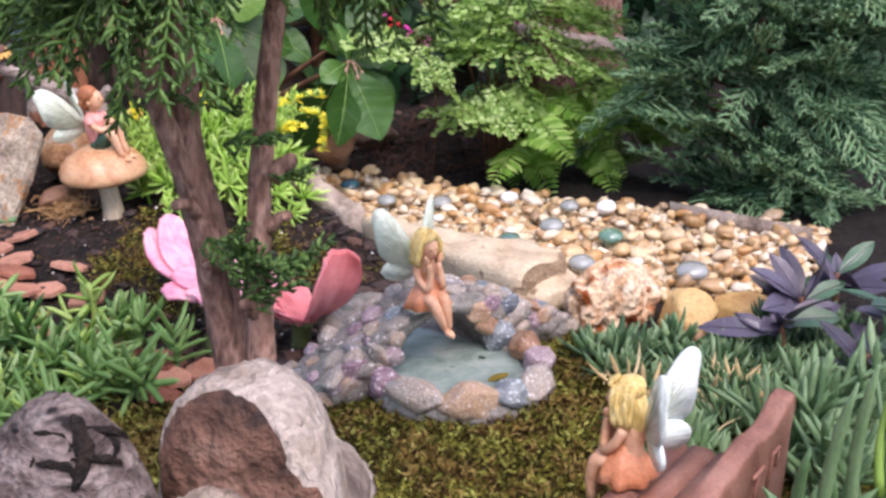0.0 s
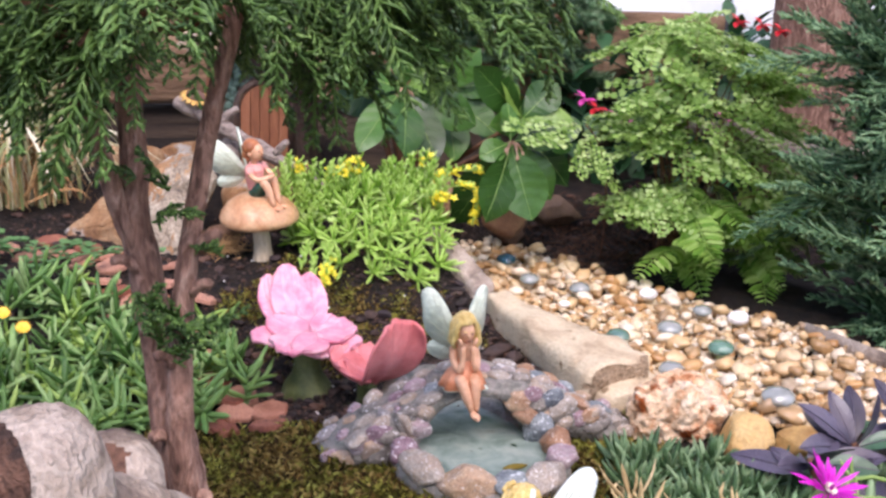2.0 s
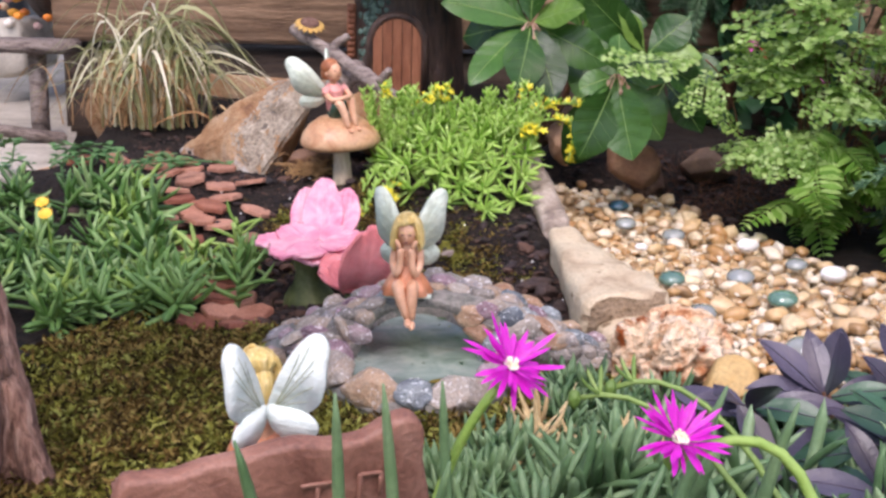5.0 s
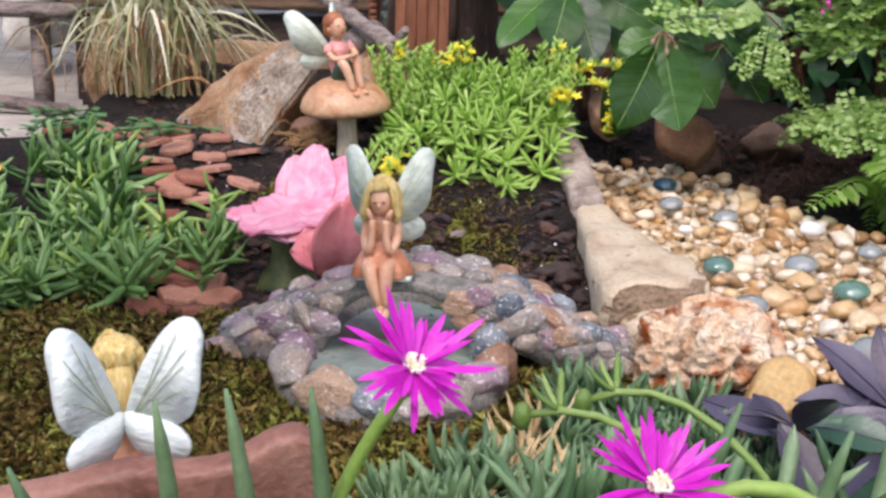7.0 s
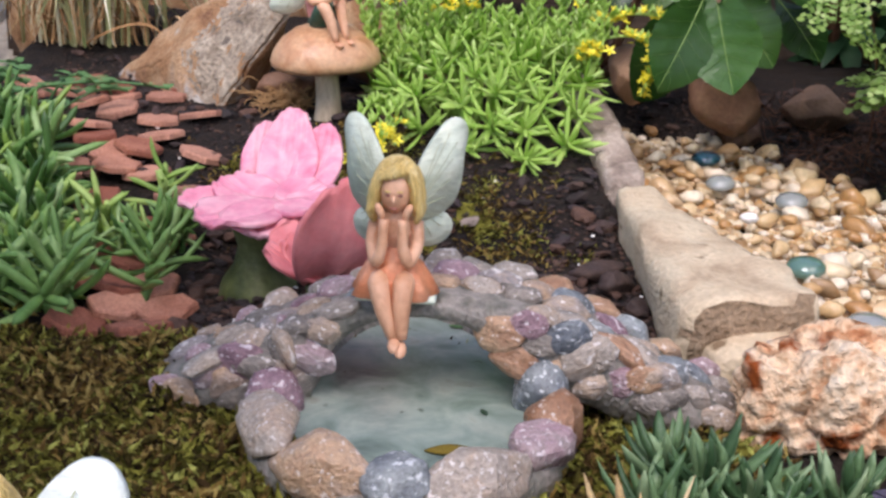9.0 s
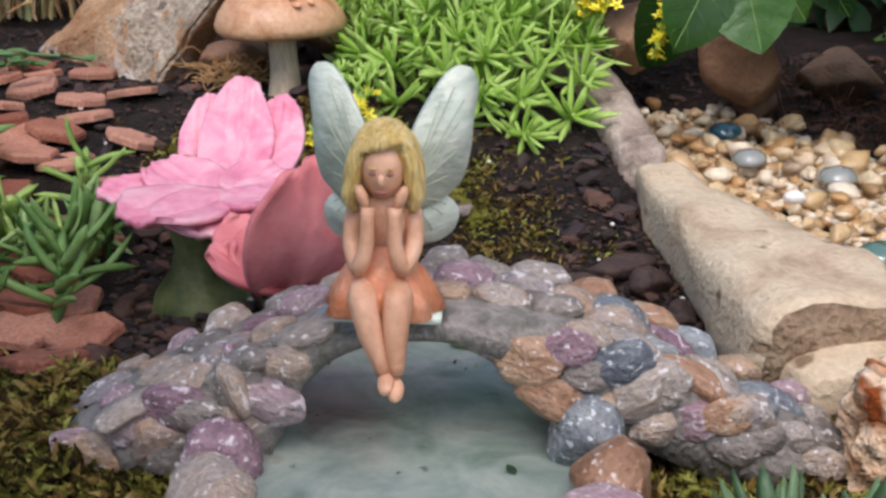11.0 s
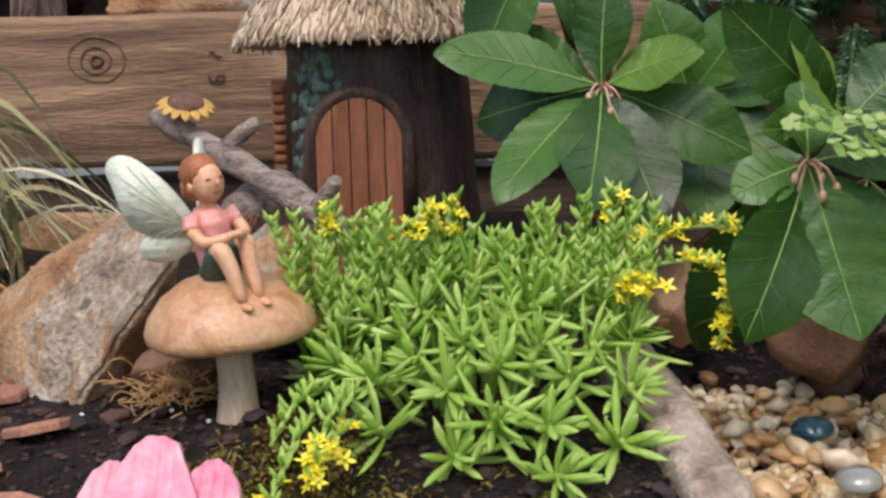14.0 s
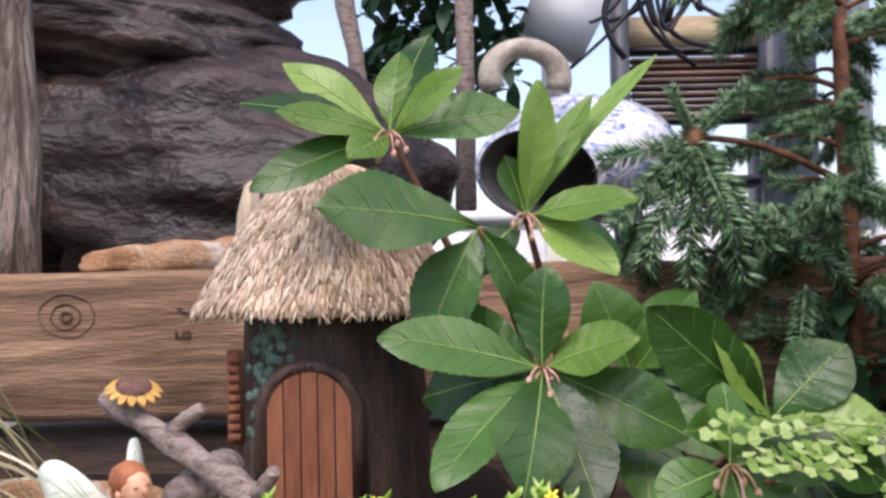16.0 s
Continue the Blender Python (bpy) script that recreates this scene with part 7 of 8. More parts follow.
# leaves that lie on the pond water
for at, ln, rz, m in (((0.0379, 0.4965, 0.009), 0.006, 70, WEED), ((0.0457, 0.5007, 0.009), 0.005, 100, WEED), ((0.043, 0.3903, 0.009), 0.016, 95, MOSS_DRY), ((0.0465, 0.4161, 0.009), 0.005, 20, PURPLE_GREEN)):
    g = Geo()
    v, f = thicken(*leaf(ln, ln * 0.42, 6, 0.08, 0.02), 0.0003)
    g.add(v, f)
    solid("fallen_leaf", g, m, (at[0], at[1], 0.0092), "small fallen leaf lying on the pond water", "leaf", "fallen leaves on the pond", rz=rz)
# dark bark chunks behind the bridge
for at, size, seed, m in (((0.1008, 0.5913, 0.006), (0.016, 0.009, 0.006), 401, MULCH), ((0.1064, 0.5712, 0.006), (0.010, 0.008, 0.007), 402, MULCH), ((0.0397, 0.6393, 0.008), (0.013, 0.005, 0.003), 403, STICK), ((0.1136, 0.5472, 0.004), (0.009, 0.006, 0.004), 404, MULCH)):
    g = Geo()
    g.add(*rock(size, seed, 0.25, 1.5, 3, 6, 0.72, 0.06))
    solid("bark_chunk", g, m, pose(at[0], at[1], height(at[0], at[1]) + size[2] * 0.5, 4, -3, seed * 31), "coarse dark bark chunk on the soil behind the bridge", "bark", "bark chunks behind the bridge")
# white perlite grains in the soil
g = Geo()
for _ in range(60):
    x, y = rnd.uniform(-0.16, 0.13), rnd.uniform(0.50, 0.80)
    v, f = rock((0.0011, 0.0010, 0.0009), rnd.randint(40), 0.2, 2, 1)
    g.add(move(v, (x, y, height(x, y) + 0.0016), None, rnd.uniform(0.6, 1.3)), f)
ob = new("perlite", g.mesh("perlite", WHITEPEB))
tagged(ob, "tiny white perlite grains scattered in the soil", "perlite", kind="stuff")


# ---- driftwood stump in the foreground ----
def broken_knob(size, seed, normal, depth, sub=5, rough=0.10):
    """A worn knob of wood whose one side is broken off: faces of the break take the second material."""
    v, f = ico(sub)
    v = v.copy()
    off = Vector((seed * 3.7, seed, 2.0))
    d = np.array([rough * noise.noise(Vector(p) * 1.3 + off) + 0.03 * noise.noise(Vector((p[0] * 9, p[1] * 9, p[2] * 2.2)) + off) + 0.012 * noise.noise(Vector((p[0] * 22, p[1] * 22, p[2] * 5)) + off) for p in v])
    v *= (1 + d)[:, None]
    n = np.asarray(normal, float)
    n /= np.linalg.norm(n)
    over = v @ n - depth
    cut = over > np.array([0.16 * noise.noise(Vector(p) * 3 - off) for p in v])
    v -= np.outer(np.maximum(over, 0) * 0.55, n)
    rag = np.array([noise.noise(Vector(p) * 5 + off) * 0.06 + noise.noise(Vector(p) * 14 + off) * 0.035 for p in v])
    v += np.outer(np.where(cut, rag, 0), n)
    return v * np.asarray(size), f, [1 if all(cut[i] for i in q) else 0 for q in f]


def build_driftwood():
    d = thing("driftwood", (-0.2, 0.15, 0.0), "weathered grey driftwood stump with brown broken ends", "driftwood")
    g = Geo()
    limbs = (([(-0.028, 0.022, -0.01), (-0.026, 0.018, 0.06), (-0.022, 0.014, 0.10)], (0.040, 0.034, 0.030)),
             ([(-0.018, 0.018, 0.118), (0.000, 0.030, 0.106), (0.016, 0.046, 0.094), (0.029, 0.064, 0.078), (0.036, 0.076, 0.055), (0.038, 0.084, -0.01)], (0.020, 0.019, 0.0175, 0.0165, 0.0165, 0.019)),
             ([(-0.012, 0.016, 0.105), (0.006, 0.034, 0.070), (0.018, 0.052, 0.040), (0.024, 0.058, -0.01)], (0.022, 0.024, 0.026, 0.030)),
             ([(0.004, 0.100, -0.01), (0.004, 0.098, 0.05), (0.006, 0.096, 0.092)], (0.030, 0.026, 0.021)), ([(-0.03, 0.06, 0.0), (-0.015, 0.08, 0.05), (0.004, 0.096, 0.07)], (0.03, 0.026, 0.02)))
    for i, (pts, rad) in enumerate(limbs):
        p = np.array(pts)
        t = np.linspace(0, len(p) - 1, 12)
        q = np.stack([np.interp(t, range(len(p)), p[:, k]) for k in range(3)], 1)
        for _ in range(2):
            q[1:-1] = (q[:-2] + 2 * q[1:-1] + q[2:]) / 4
        g.add(*tube(q, np.interp(t, range(len(p)), rad), 20, lump=0.03, seed=i))
        v, f = rock((rad[-1] * 1.02,) * 3, 90 + i, 0.12, 1.5, 3)
        g.add(v + p[-1], f)
    ob = part("stump", g, DRIFT, d, "grey weathered wood")
    m = ob.modifiers.new("union", "REMESH")
    m.mode, m.voxel_size, m.use_smooth_shade = "VOXEL", 0.003, True
    tex = bpy.data.textures.new("grain", "CLOUDS")
    tex.noise_scale, tex.noise_depth = 0.022, 3
    m = ob.modifiers.new("grain", "DISPLACE")
    m.texture, m.strength, m.mid_level = tex, 0.007, 0.5
    m.texture_coords = "LOCAL"
    for name, at, size, nrm, depth, seed, lab in (("knob", (-0.020, 0.018, 0.120), (0.0250, 0.030, 0.0365), (-0.80, -0.58, -0.03), 0.38, 5, "pale knob of the stump with a brown broken face"),
                                                  ("broken_block", (-0.068, 0.030, 0.106), (0.026, 0.030, 0.048), (0.12, -0.85, 0.30), 1.3, 6, "cracked grey and brown end block"),
                                                  ("broken_block", (-0.108, 0.034, 0.104), (0.032, 0.030, 0.052), (-0.1, -0.85, 0.25), 1.3, 9, "cracked grey and brown end block")):
        v, f, mi = broken_knob(size, seed, nrm, depth)
        g = Geo()
        g.add(v, f)
        g.mi = mi
        part(name, g, [DRIFT if name == "knob" else DRIFT_DARK, DRIFT_CUT], d, lab, at=pose(*at))
    # the joined wood, with a rotted hollow sunk into it, shade painted in its depth, and a brown broken side
    wood = bpy.data.meshes.new_from_object(ob.evaluated_get(bpy.context.evaluated_depsgraph_get()))
    ob.modifiers.clear()
    ob.data = wood
    wood.materials.clear()
    for m in (DRIFT, DRIFT_CUT, SOIL):
        wood.materials.append(m)
    heart, way = Vector((0.034, 0.054, 0.072)), Vector((0.10, -0.90, 0.42)).normalized()
    normals = [v.normal.copy() for v in wood.vertices]
    pit = {}
    for v, nrm in zip(wood.vertices, normals):
        rel = v.co - heart
        away = rel - way * rel.dot(way)
        q = math.hypot(away.x / 0.0155, (away.z + 0.002) / 0.0200)
        q += 0.10 * noise.noise(v.co * 90)
        if q < 1.25 and nrm.dot(way) > -0.1 and rel.dot(way) > -0.02:
            pit[v.index] = q
            if q < 1:
                v.co -= way * 0.017 * math.sqrt(1 - max(0.0, q) ** 2)
            else:
                v.co += way * 0.002 * (1.25 - q) / 0.25
    for face in wood.polygons:
        face.use_smooth = True
        c, n0 = face.center, face.normal
        # the hollow's deepest faces borrow the near-black soil colour as painted shade
        if all(pit.get(k, 9) < 0.93 for k in face.vertices):
            face.material_index = 2 if sum(pit[k] for k in face.vertices) / len(face.vertices) < 0.6 else 1
        elif n0.dot(Vector((-0.25, -0.95, 0.0))) > 0.35 and c.x + 0.5 * c.z < 0.062 + 0.02 * noise.noise(c * 55) and c.z < 0.118 + 0.02 * noise.noise(c * 70):
            face.material_index = 1
    wood.update()
    for a, b, w in (((-0.0653, 0.0247, 0.154), (-0.0706, 0.0096, 0.141), 0.0030), ((-0.066, 0.0207, 0.1515), (-0.053, 0.018, 0.146), 0.0012), ((-0.0742, 0.0237, 0.152), (-0.0685, 0.0157, 0.1482), 0.0012),
                    ((-0.069, 0.0140, 0.147), (-0.057, 0.013, 0.142), 0.0011), ((-0.0765, 0.017, 0.147), (-0.070, 0.0115, 0.1435), 0.0013), ((-0.0589, 0.0205, 0.1485), (-0.0600, 0.0139, 0.1432), 0.0010), ((-0.0773, 0.031, 0.151), (-0.0775, 0.018, 0.1462), 0.0012)):
        g = Geo()
        g.add(*tube(curve_points(a, b, (0.003, 0, 0), 7), [w * 0.3, w * 0.8, w, w, w * 0.8, w * 0.6, w * 0.2], 6, lump=0.25))
        part("crack", g, SOIL, d, "black drying crack")
    return d


build_driftwood()


# ---- foliage sprays ----
def spray(length, rows, leaf_len, r, rnd, flat=0.35, mat=None, name="foliage_spray", sides=4, droop=0.25, twigmat=None):
    """A flat feathery spray of scale-leaved twigs along +y."""
    g = Geo()
    n = rows
    for i in range(n + 1):
        t = i / n
        y = length * t
        z = -droop * length * t * t
        for s in (-1, 1):
            ln = leaf_len * (1.15 - 0.75 * t) * rnd.uniform(0.75, 1.2)
            a = np.array((0, y, z))
            d = np.array((s * math.sin(0.75), math.cos(0.75), rnd.normal(0, flat) - 0.15))
            d /= np.linalg.norm(d)
            b = a + d * ln
            g.add(*tube(np.array([a, a + d * ln * 0.5 + (0, 0, 0.0008), b + (0, 0, -0.001)]), (r, r, r * 0.5), sides))
            for j in range(3):
                q = a + d * ln * (0.3 + 0.22 * j)
                e = np.array((s * math.sin(0.25 + 0.9 * (j % 2)), math.cos(0.25 + 0.9 * (j % 2)), rnd.normal(0, flat)))
                e /= np.linalg.norm(e)
                g.add(*tube(np.array([q, q + e * ln * rnd.uniform(0.28, 0.5)]), (r * 0.95, r * 0.5), sides))
    g.add(*tube(np.array([(0, 0, 0), (0, length * 0.5, -droop * length * 0.25), (0, length * 1.08, -droop * length * 1.1)]), (r * 1.1, r, r * 0.6), sides))
    return g.mesh(name, mat)


def place(me, name, parent, base, at, direction, size, rnd, roll=0.9):
    R = aim(direction, rnd.uniform(-roll, roll))
    m = np.eye(4)
    m[:3, :3] = R * size
    m[:3, 3] = np.asarray(at) - np.asarray(base)
    ob = part(name, me, None, parent, at=Matrix(m.tolist()))
    return ob


def build_tree():
    base = np.array((-0.158, 0.325, 0.0))
    tree = thing("cypress_tree", base, "young bonsai cypress with twin stems and hanging green sprays", "tree")
    rnd = np.random.RandomState(41)
    stems = (([(-0.152, 0.286, -0.01), (-0.156, 0.286, 0.02), (-0.160, 0.285, 0.05), (-0.165, 0.286, 0.08), (-0.169, 0.288, 0.11), (-0.172, 0.288, 0.135), (-0.176, 0.288, 0.165), (-0.181, 0.288, 0.19), (-0.179, 0.288, 0.211), (-0.182, 0.288, 0.24), (-0.180, 0.292, 0.30), (-0.176, 0.30, 0.42)],
              (0.0150, 0.0122, 0.0110, 0.0100, 0.0078, 0.0072, 0.0070, 0.0064, 0.0058, 0.0050, 0.0042, 0.003)),
             ([(-0.160, 0.281, 0.05), (-0.165, 0.275, 0.09), (-0.165, 0.272, 0.12), (-0.163, 0.272, 0.158), (-0.160, 0.272, 0.18), (-0.1555, 0.272, 0.207), (-0.150, 0.272, 0.235), (-0.141, 0.272, 0.268), (-0.128, 0.276, 0.36)],
              (0.0085, 0.0062, 0.0052, 0.0045, 0.0042, 0.0040, 0.0038, 0.0034, 0.0025)),
             ([(-0.178, 0.287, 0.170), (-0.186, 0.285, 0.192), (-0.193, 0.285, 0.217), (-0.196, 0.285, 0.232), (-0.206, 0.285, 0.250), (-0.215, 0.285, 0.29)], (0.0046, 0.0042, 0.0040, 0.0038, 0.0034, 0.0024)))
    for i, (pts, rad) in enumerate(stems):
        p = np.array(pts) - base
        t = np.linspace(0, len(p) - 1, 48)
        q = np.stack([np.interp(t, range(len(p)), p[:, k]) for k in range(3)], 1)
        for _ in range(3):
            q[1:-1] = (q[:-2] + 2 * q[1:-1] + q[2:]) / 4
        g = Geo()
        g.add(*tube(q, np.interp(t, range(len(p)), rad), 16, lump=0.07, seed=i + 2))
        part("trunk" if i == 0 else "stem", g, BARK, tree)
    for a, b, r in (((-0.163, 0.280, 0.075), (-0.180, 0.268, -0.006), 0.0062), ((-0.160, 0.278, 0.065), (-0.163, 0.262, -0.006), 0.0056), ((-0.158, 0.284, 0.060), (-0.140, 0.276, -0.006), 0.0060), ((-0.165, 0.290, 0.060), (-0.188, 0.292, -0.006), 0.0060)):
        g = Geo()
        g.add(*tube(curve_points(np.array(a) - base, np.array(b) - base, (0.002, -0.002, -0.004), 12), np.linspace(r * 0.7, r * 1.25, 12), 10, lump=0.16, seed=int(r * 9999)))
        part("root", g, BARK, tree)
    for a, b, r in (((-0.158, 0.277, 0.060), (-0.156, 0.268, 0.071), 0.0042), ((-0.168, 0.280, 0.092), (-0.177, 0.272, 0.098), 0.0032), ((-0.168, 0.270, 0.130), (-0.175, 0.264, 0.136), 0.0026),
                    ((-0.157, 0.270, 0.178), (-0.150, 0.265, 0.184), 0.0036), ((-0.180, 0.284, 0.166), (-0.190, 0.280, 0.172), 0.0024), ((-0.160, 0.270, 0.16), (-0.153, 0.265, 0.164), 0.0026), ((-0.176, 0.281, 0.145), (-0.182, 0.276, 0.149), 0.002)):
        g = Geo()
        g.add(*tube(curve_points(np.array(a) - base, np.array(b) - base, (0.001, 0, 0.002), 6), np.linspace(r, r * 0.8, 6), 9, lump=0.12))
        part("pruned_stub", g, BARK, tree)
    forms = [spray(0.055, 11, 0.018, 0.0009, rnd, 0.35, CYPRESS, droop=0.3) for _ in range(4)]
    small = [spray(0.022, 6, 0.009, 0.0008, rnd, 0.4, CYPRESS, droop=0.2) for _ in range(2)]
    ends = []
    for x, y, z in ((-0.235, 0.27, 0.275), (-0.215, 0.25, 0.265), (-0.225, 0.32, 0.28), (-0.20, 0.34, 0.285), (-0.25, 0.30, 0.27), (-0.195, 0.27, 0.275), (-0.215, 0.29, 0.30), (-0.24, 0.33, 0.31), (-0.19, 0.25, 0.30)):
        ends.append(((-0.184, 0.288, z - 0.022), (x, y, z - 0.006), 5))
    for x, y, z in ((-0.09, 0.27, 0.288), (-0.05, 0.25, 0.292), (-0.02, 0.235, 0.294), (-0.07, 0.22, 0.296), (-0.035, 0.27, 0.292), (-0.01, 0.26, 0.296), (-0.10, 0.31, 0.285), (-0.115, 0.25, 0.283), (-0.06, 0.30, 0.30), (-0.125, 0.33, 0.275), (-0.09, 0.24, 0.30)):
        ends.append(((-0.140, 0.272, 0.270), (x, y, z - 0.004), 4))
    for x, y, z in ((-0.20, 0.23, 0.285), (-0.185, 0.21, 0.29), (-0.225, 0.25, 0.28), (-0.165, 0.22, 0.292), (-0.21, 0.33, 0.272), (-0.235, 0.37, 0.272), (-0.18, 0.37, 0.278), (-0.15, 0.26, 0.285), (-0.16, 0.34, 0.28), (-0.13, 0.36, 0.28), (-0.21, 0.36, 0.285), (-0.24, 0.35, 0.275)):
        ends.append(((-0.160, 0.280, 0.272), (x, y, z - 0.004), 3))
    for k in range(14):
        a = rnd.uniform(0, 6.28)
        z = rnd.uniform(0.31, 0.40)
        ends.append(((-0.155, 0.302, z), (-0.155 + math.cos(a) * 0.09, 0.302 + math.sin(a) * 0.08, z + 0.02), 5))
    for x, y, z in ((-0.215, 0.265, 0.258), (-0.225, 0.30, 0.255), (-0.10, 0.275, 0.264), (-0.07, 0.27, 0.264), (-0.20, 0.245, 0.260)):
        ends.append(((-0.165, 0.283, 0.262), (x, y, z), 3))
    for start, end, cnt in ends:
        start, end = np.array(start) - base, np.array(end) - base
        g = Geo()
        g.add(*tube(curve_points(start, end, (0, 0, 0.010), 8), np.linspace(0.0022, 0.0010, 8), 6, lump=0.1))
        part("twig", g, TWIG, tree)
        for j in range(cnt):
            t = rnd.uniform(0.35, 1.05)
            at = start + (end - start) * t + (0, 0, 0.006)
            out = (end - start) / np.linalg.norm(end - start)
            d = out * 0.7 + np.array((rnd.normal(0, 0.35), rnd.normal(0, 0.35), rnd.uniform(-0.95, -0.15)))
            place(forms[rnd.randint(4)], "foliage_spray", tree, (0, 0, 0), at, d, rnd.uniform(0.6, 1.0), rnd)
    for x, y, z in ((-0.170, 0.268, 0.146), (-0.166, 0.265, 0.152), (-0.176, 0.270, 0.154), (-0.172, 0.266, 0.140), (-0.181, 0.274, 0.160), (-0.163, 0.266, 0.148), (-0.172, 0.274, 0.192), (-0.168, 0.270, 0.202), (-0.180, 0.278, 0.206), (-0.155, 0.267, 0.178), (-0.174, 0.268, 0.135), (-0.160, 0.266, 0.142)):
        place(small[rnd.randint(2)], "foliage_spray", tree, (0, 0, 0), np.array((x, y, z)) - base, (rnd.normal(0, 0.5), -0.3, rnd.uniform(-0.2, 1.0)), rnd.uniform(0.7, 1.05), rnd)
    return tree


build_tree()


def build_conifer():
    base = np.array((0.50, 0.60, -0.03))
    tree = thing("conifer", base, "dwarf conifer with dense blue-green feathery sprays", "conifer")
    rnd = np.random.RandomState(43)
    g = Geo()
    g.add(*tube([(0, 0, -0.01), (0.004, 0.0, 0.12), (0.0, 0.004, 0.26), (0.004, 0, 0.40)], (0.014, 0.011, 0.008, 0.004), 10, lump=0.1))
    part("trunk", g, BARK, tree)
    forms = [spray(0.098, 14, 0.032, 0.0013, rnd, 0.22, CONIFER, droop=0.22) for _ in range(4)]
    for k in range(70):
        z = rnd.uniform(0.0, 0.40)
        a = rnd.uniform(math.pi * 0.75, math.pi * 1.95) if rnd.rand() < 0.8 else rnd.uniform(0, 6.28)
        reach = (0.11 - 0.06 * abs(z - 0.18) / 0.22) * rnd.uniform(0.6, 1.1)
        end = np.array((math.cos(a) * reach, math.sin(a) * reach, z + rnd.uniform(0.0, 0.03)))
        start = np.array((0, 0, max(0.01, z - 0.02)))
        g = Geo()
        g.add(*tube(curve_points(start, end, (0, 0, 0.01), 7), np.linspace(0.003, 0.001, 7), 6))
        part("branch", g, TWIG, tree)
        for j in range(5):
            t = rnd.uniform(0.45, 1.05)
            d = end - start + np.array((rnd.normal(0, 0.06), rnd.normal(0, 0.06), rnd.normal(0.0, 0.06)))
            place(forms[rnd.randint(4)], "foliage_spray", tree, (0, 0, 0), start + (end - start) * t, d, rnd.uniform(0.6, 1.05), rnd, 0.5)
    return tree


build_conifer()


# ---- ferns ----
def lacy_frond(length, rnd, mat):
    """A tiered frond: side stalks set with small fan-shaped leaflets."""
    g = Geo()
    pairs = 10
    g.add(*tube([(0, 0, 0), (0, length * 0.5, 0.004), (0, length, -0.004)], (0.0006, 0.0005, 0.0003), 4))
    for i in range(pairs):
        t = (i + 0.7) / pairs
        for s in (-1, 1):
            ln = length * 0.40 * math.sin(math.pi * min(1, 0.22 + 0.78 * (1 - t))) * rnd.uniform(0.75, 1.1)
            d = np.array((s * math.sin(1.05), math.cos(1.05), rnd.normal(-0.12, 0.1)))
            cnt = max(2, int(ln / (length * 0.042)))
            for j in range(cnt):
                q = np.array((0, length * t, 0.003 - 0.008 * t)) + d * ln * (j + 0.6) / cnt
                az = math.atan2(d[0], d[1]) + (0.8 if j % 2 else -0.8) * rnd.uniform(0.6, 1.1)
                w = length * 0.088 * rnd.uniform(0.75, 1.2)
                o = [(0, 0, 0), (-w * 0.5, w * 0.45, 0.1 * w), (-w * 0.3, w * 0.8, 0.0), (0, w * 0.72, -0.1 * w), (w * 0.3, w * 0.82, 0.0), (w * 0.5, w * 0.45, 0.12 * w)]
                g.add(move(o, q, aim((math.sin(az), math.cos(az), rnd.normal(-0.15, 0.25)), rnd.normal(0, 0.3))), [(0, 3, 2, 1), (0, 5, 4, 3)])
    return g.mesh("frond", mat)


def pinnate_frond(length, rnd, mat):
    g = Geo()
    g.add(*tube([(0, 0, 0), (0, length * 0.5, 0.006), (0, length, -0.01)], (0.0009, 0.0007, 0.0003), 4))
    n = 15
    for i in range(n):
        t = (i + 0.8) / n
        for s in (-1, 1):
            ln = length * 0.25 * (math.sin(math.pi * (0.18 + 0.8 * t)) ** 0.8) + 0.002
            z = 0.006 * math.sin(math.pi * t) - 0.01 * t * t
            v, f = leaf(ln, ln * 0.36, 5, 0.15, 0.2, serrate=0.12, cross=1, base=0.1)
            g.add(move(v, (0, length * t, z), aim((s * math.cos(0.28), math.sin(0.28), -0.1 + rnd.normal(0, 0.08)))), f)
    return g.mesh("frond", mat)


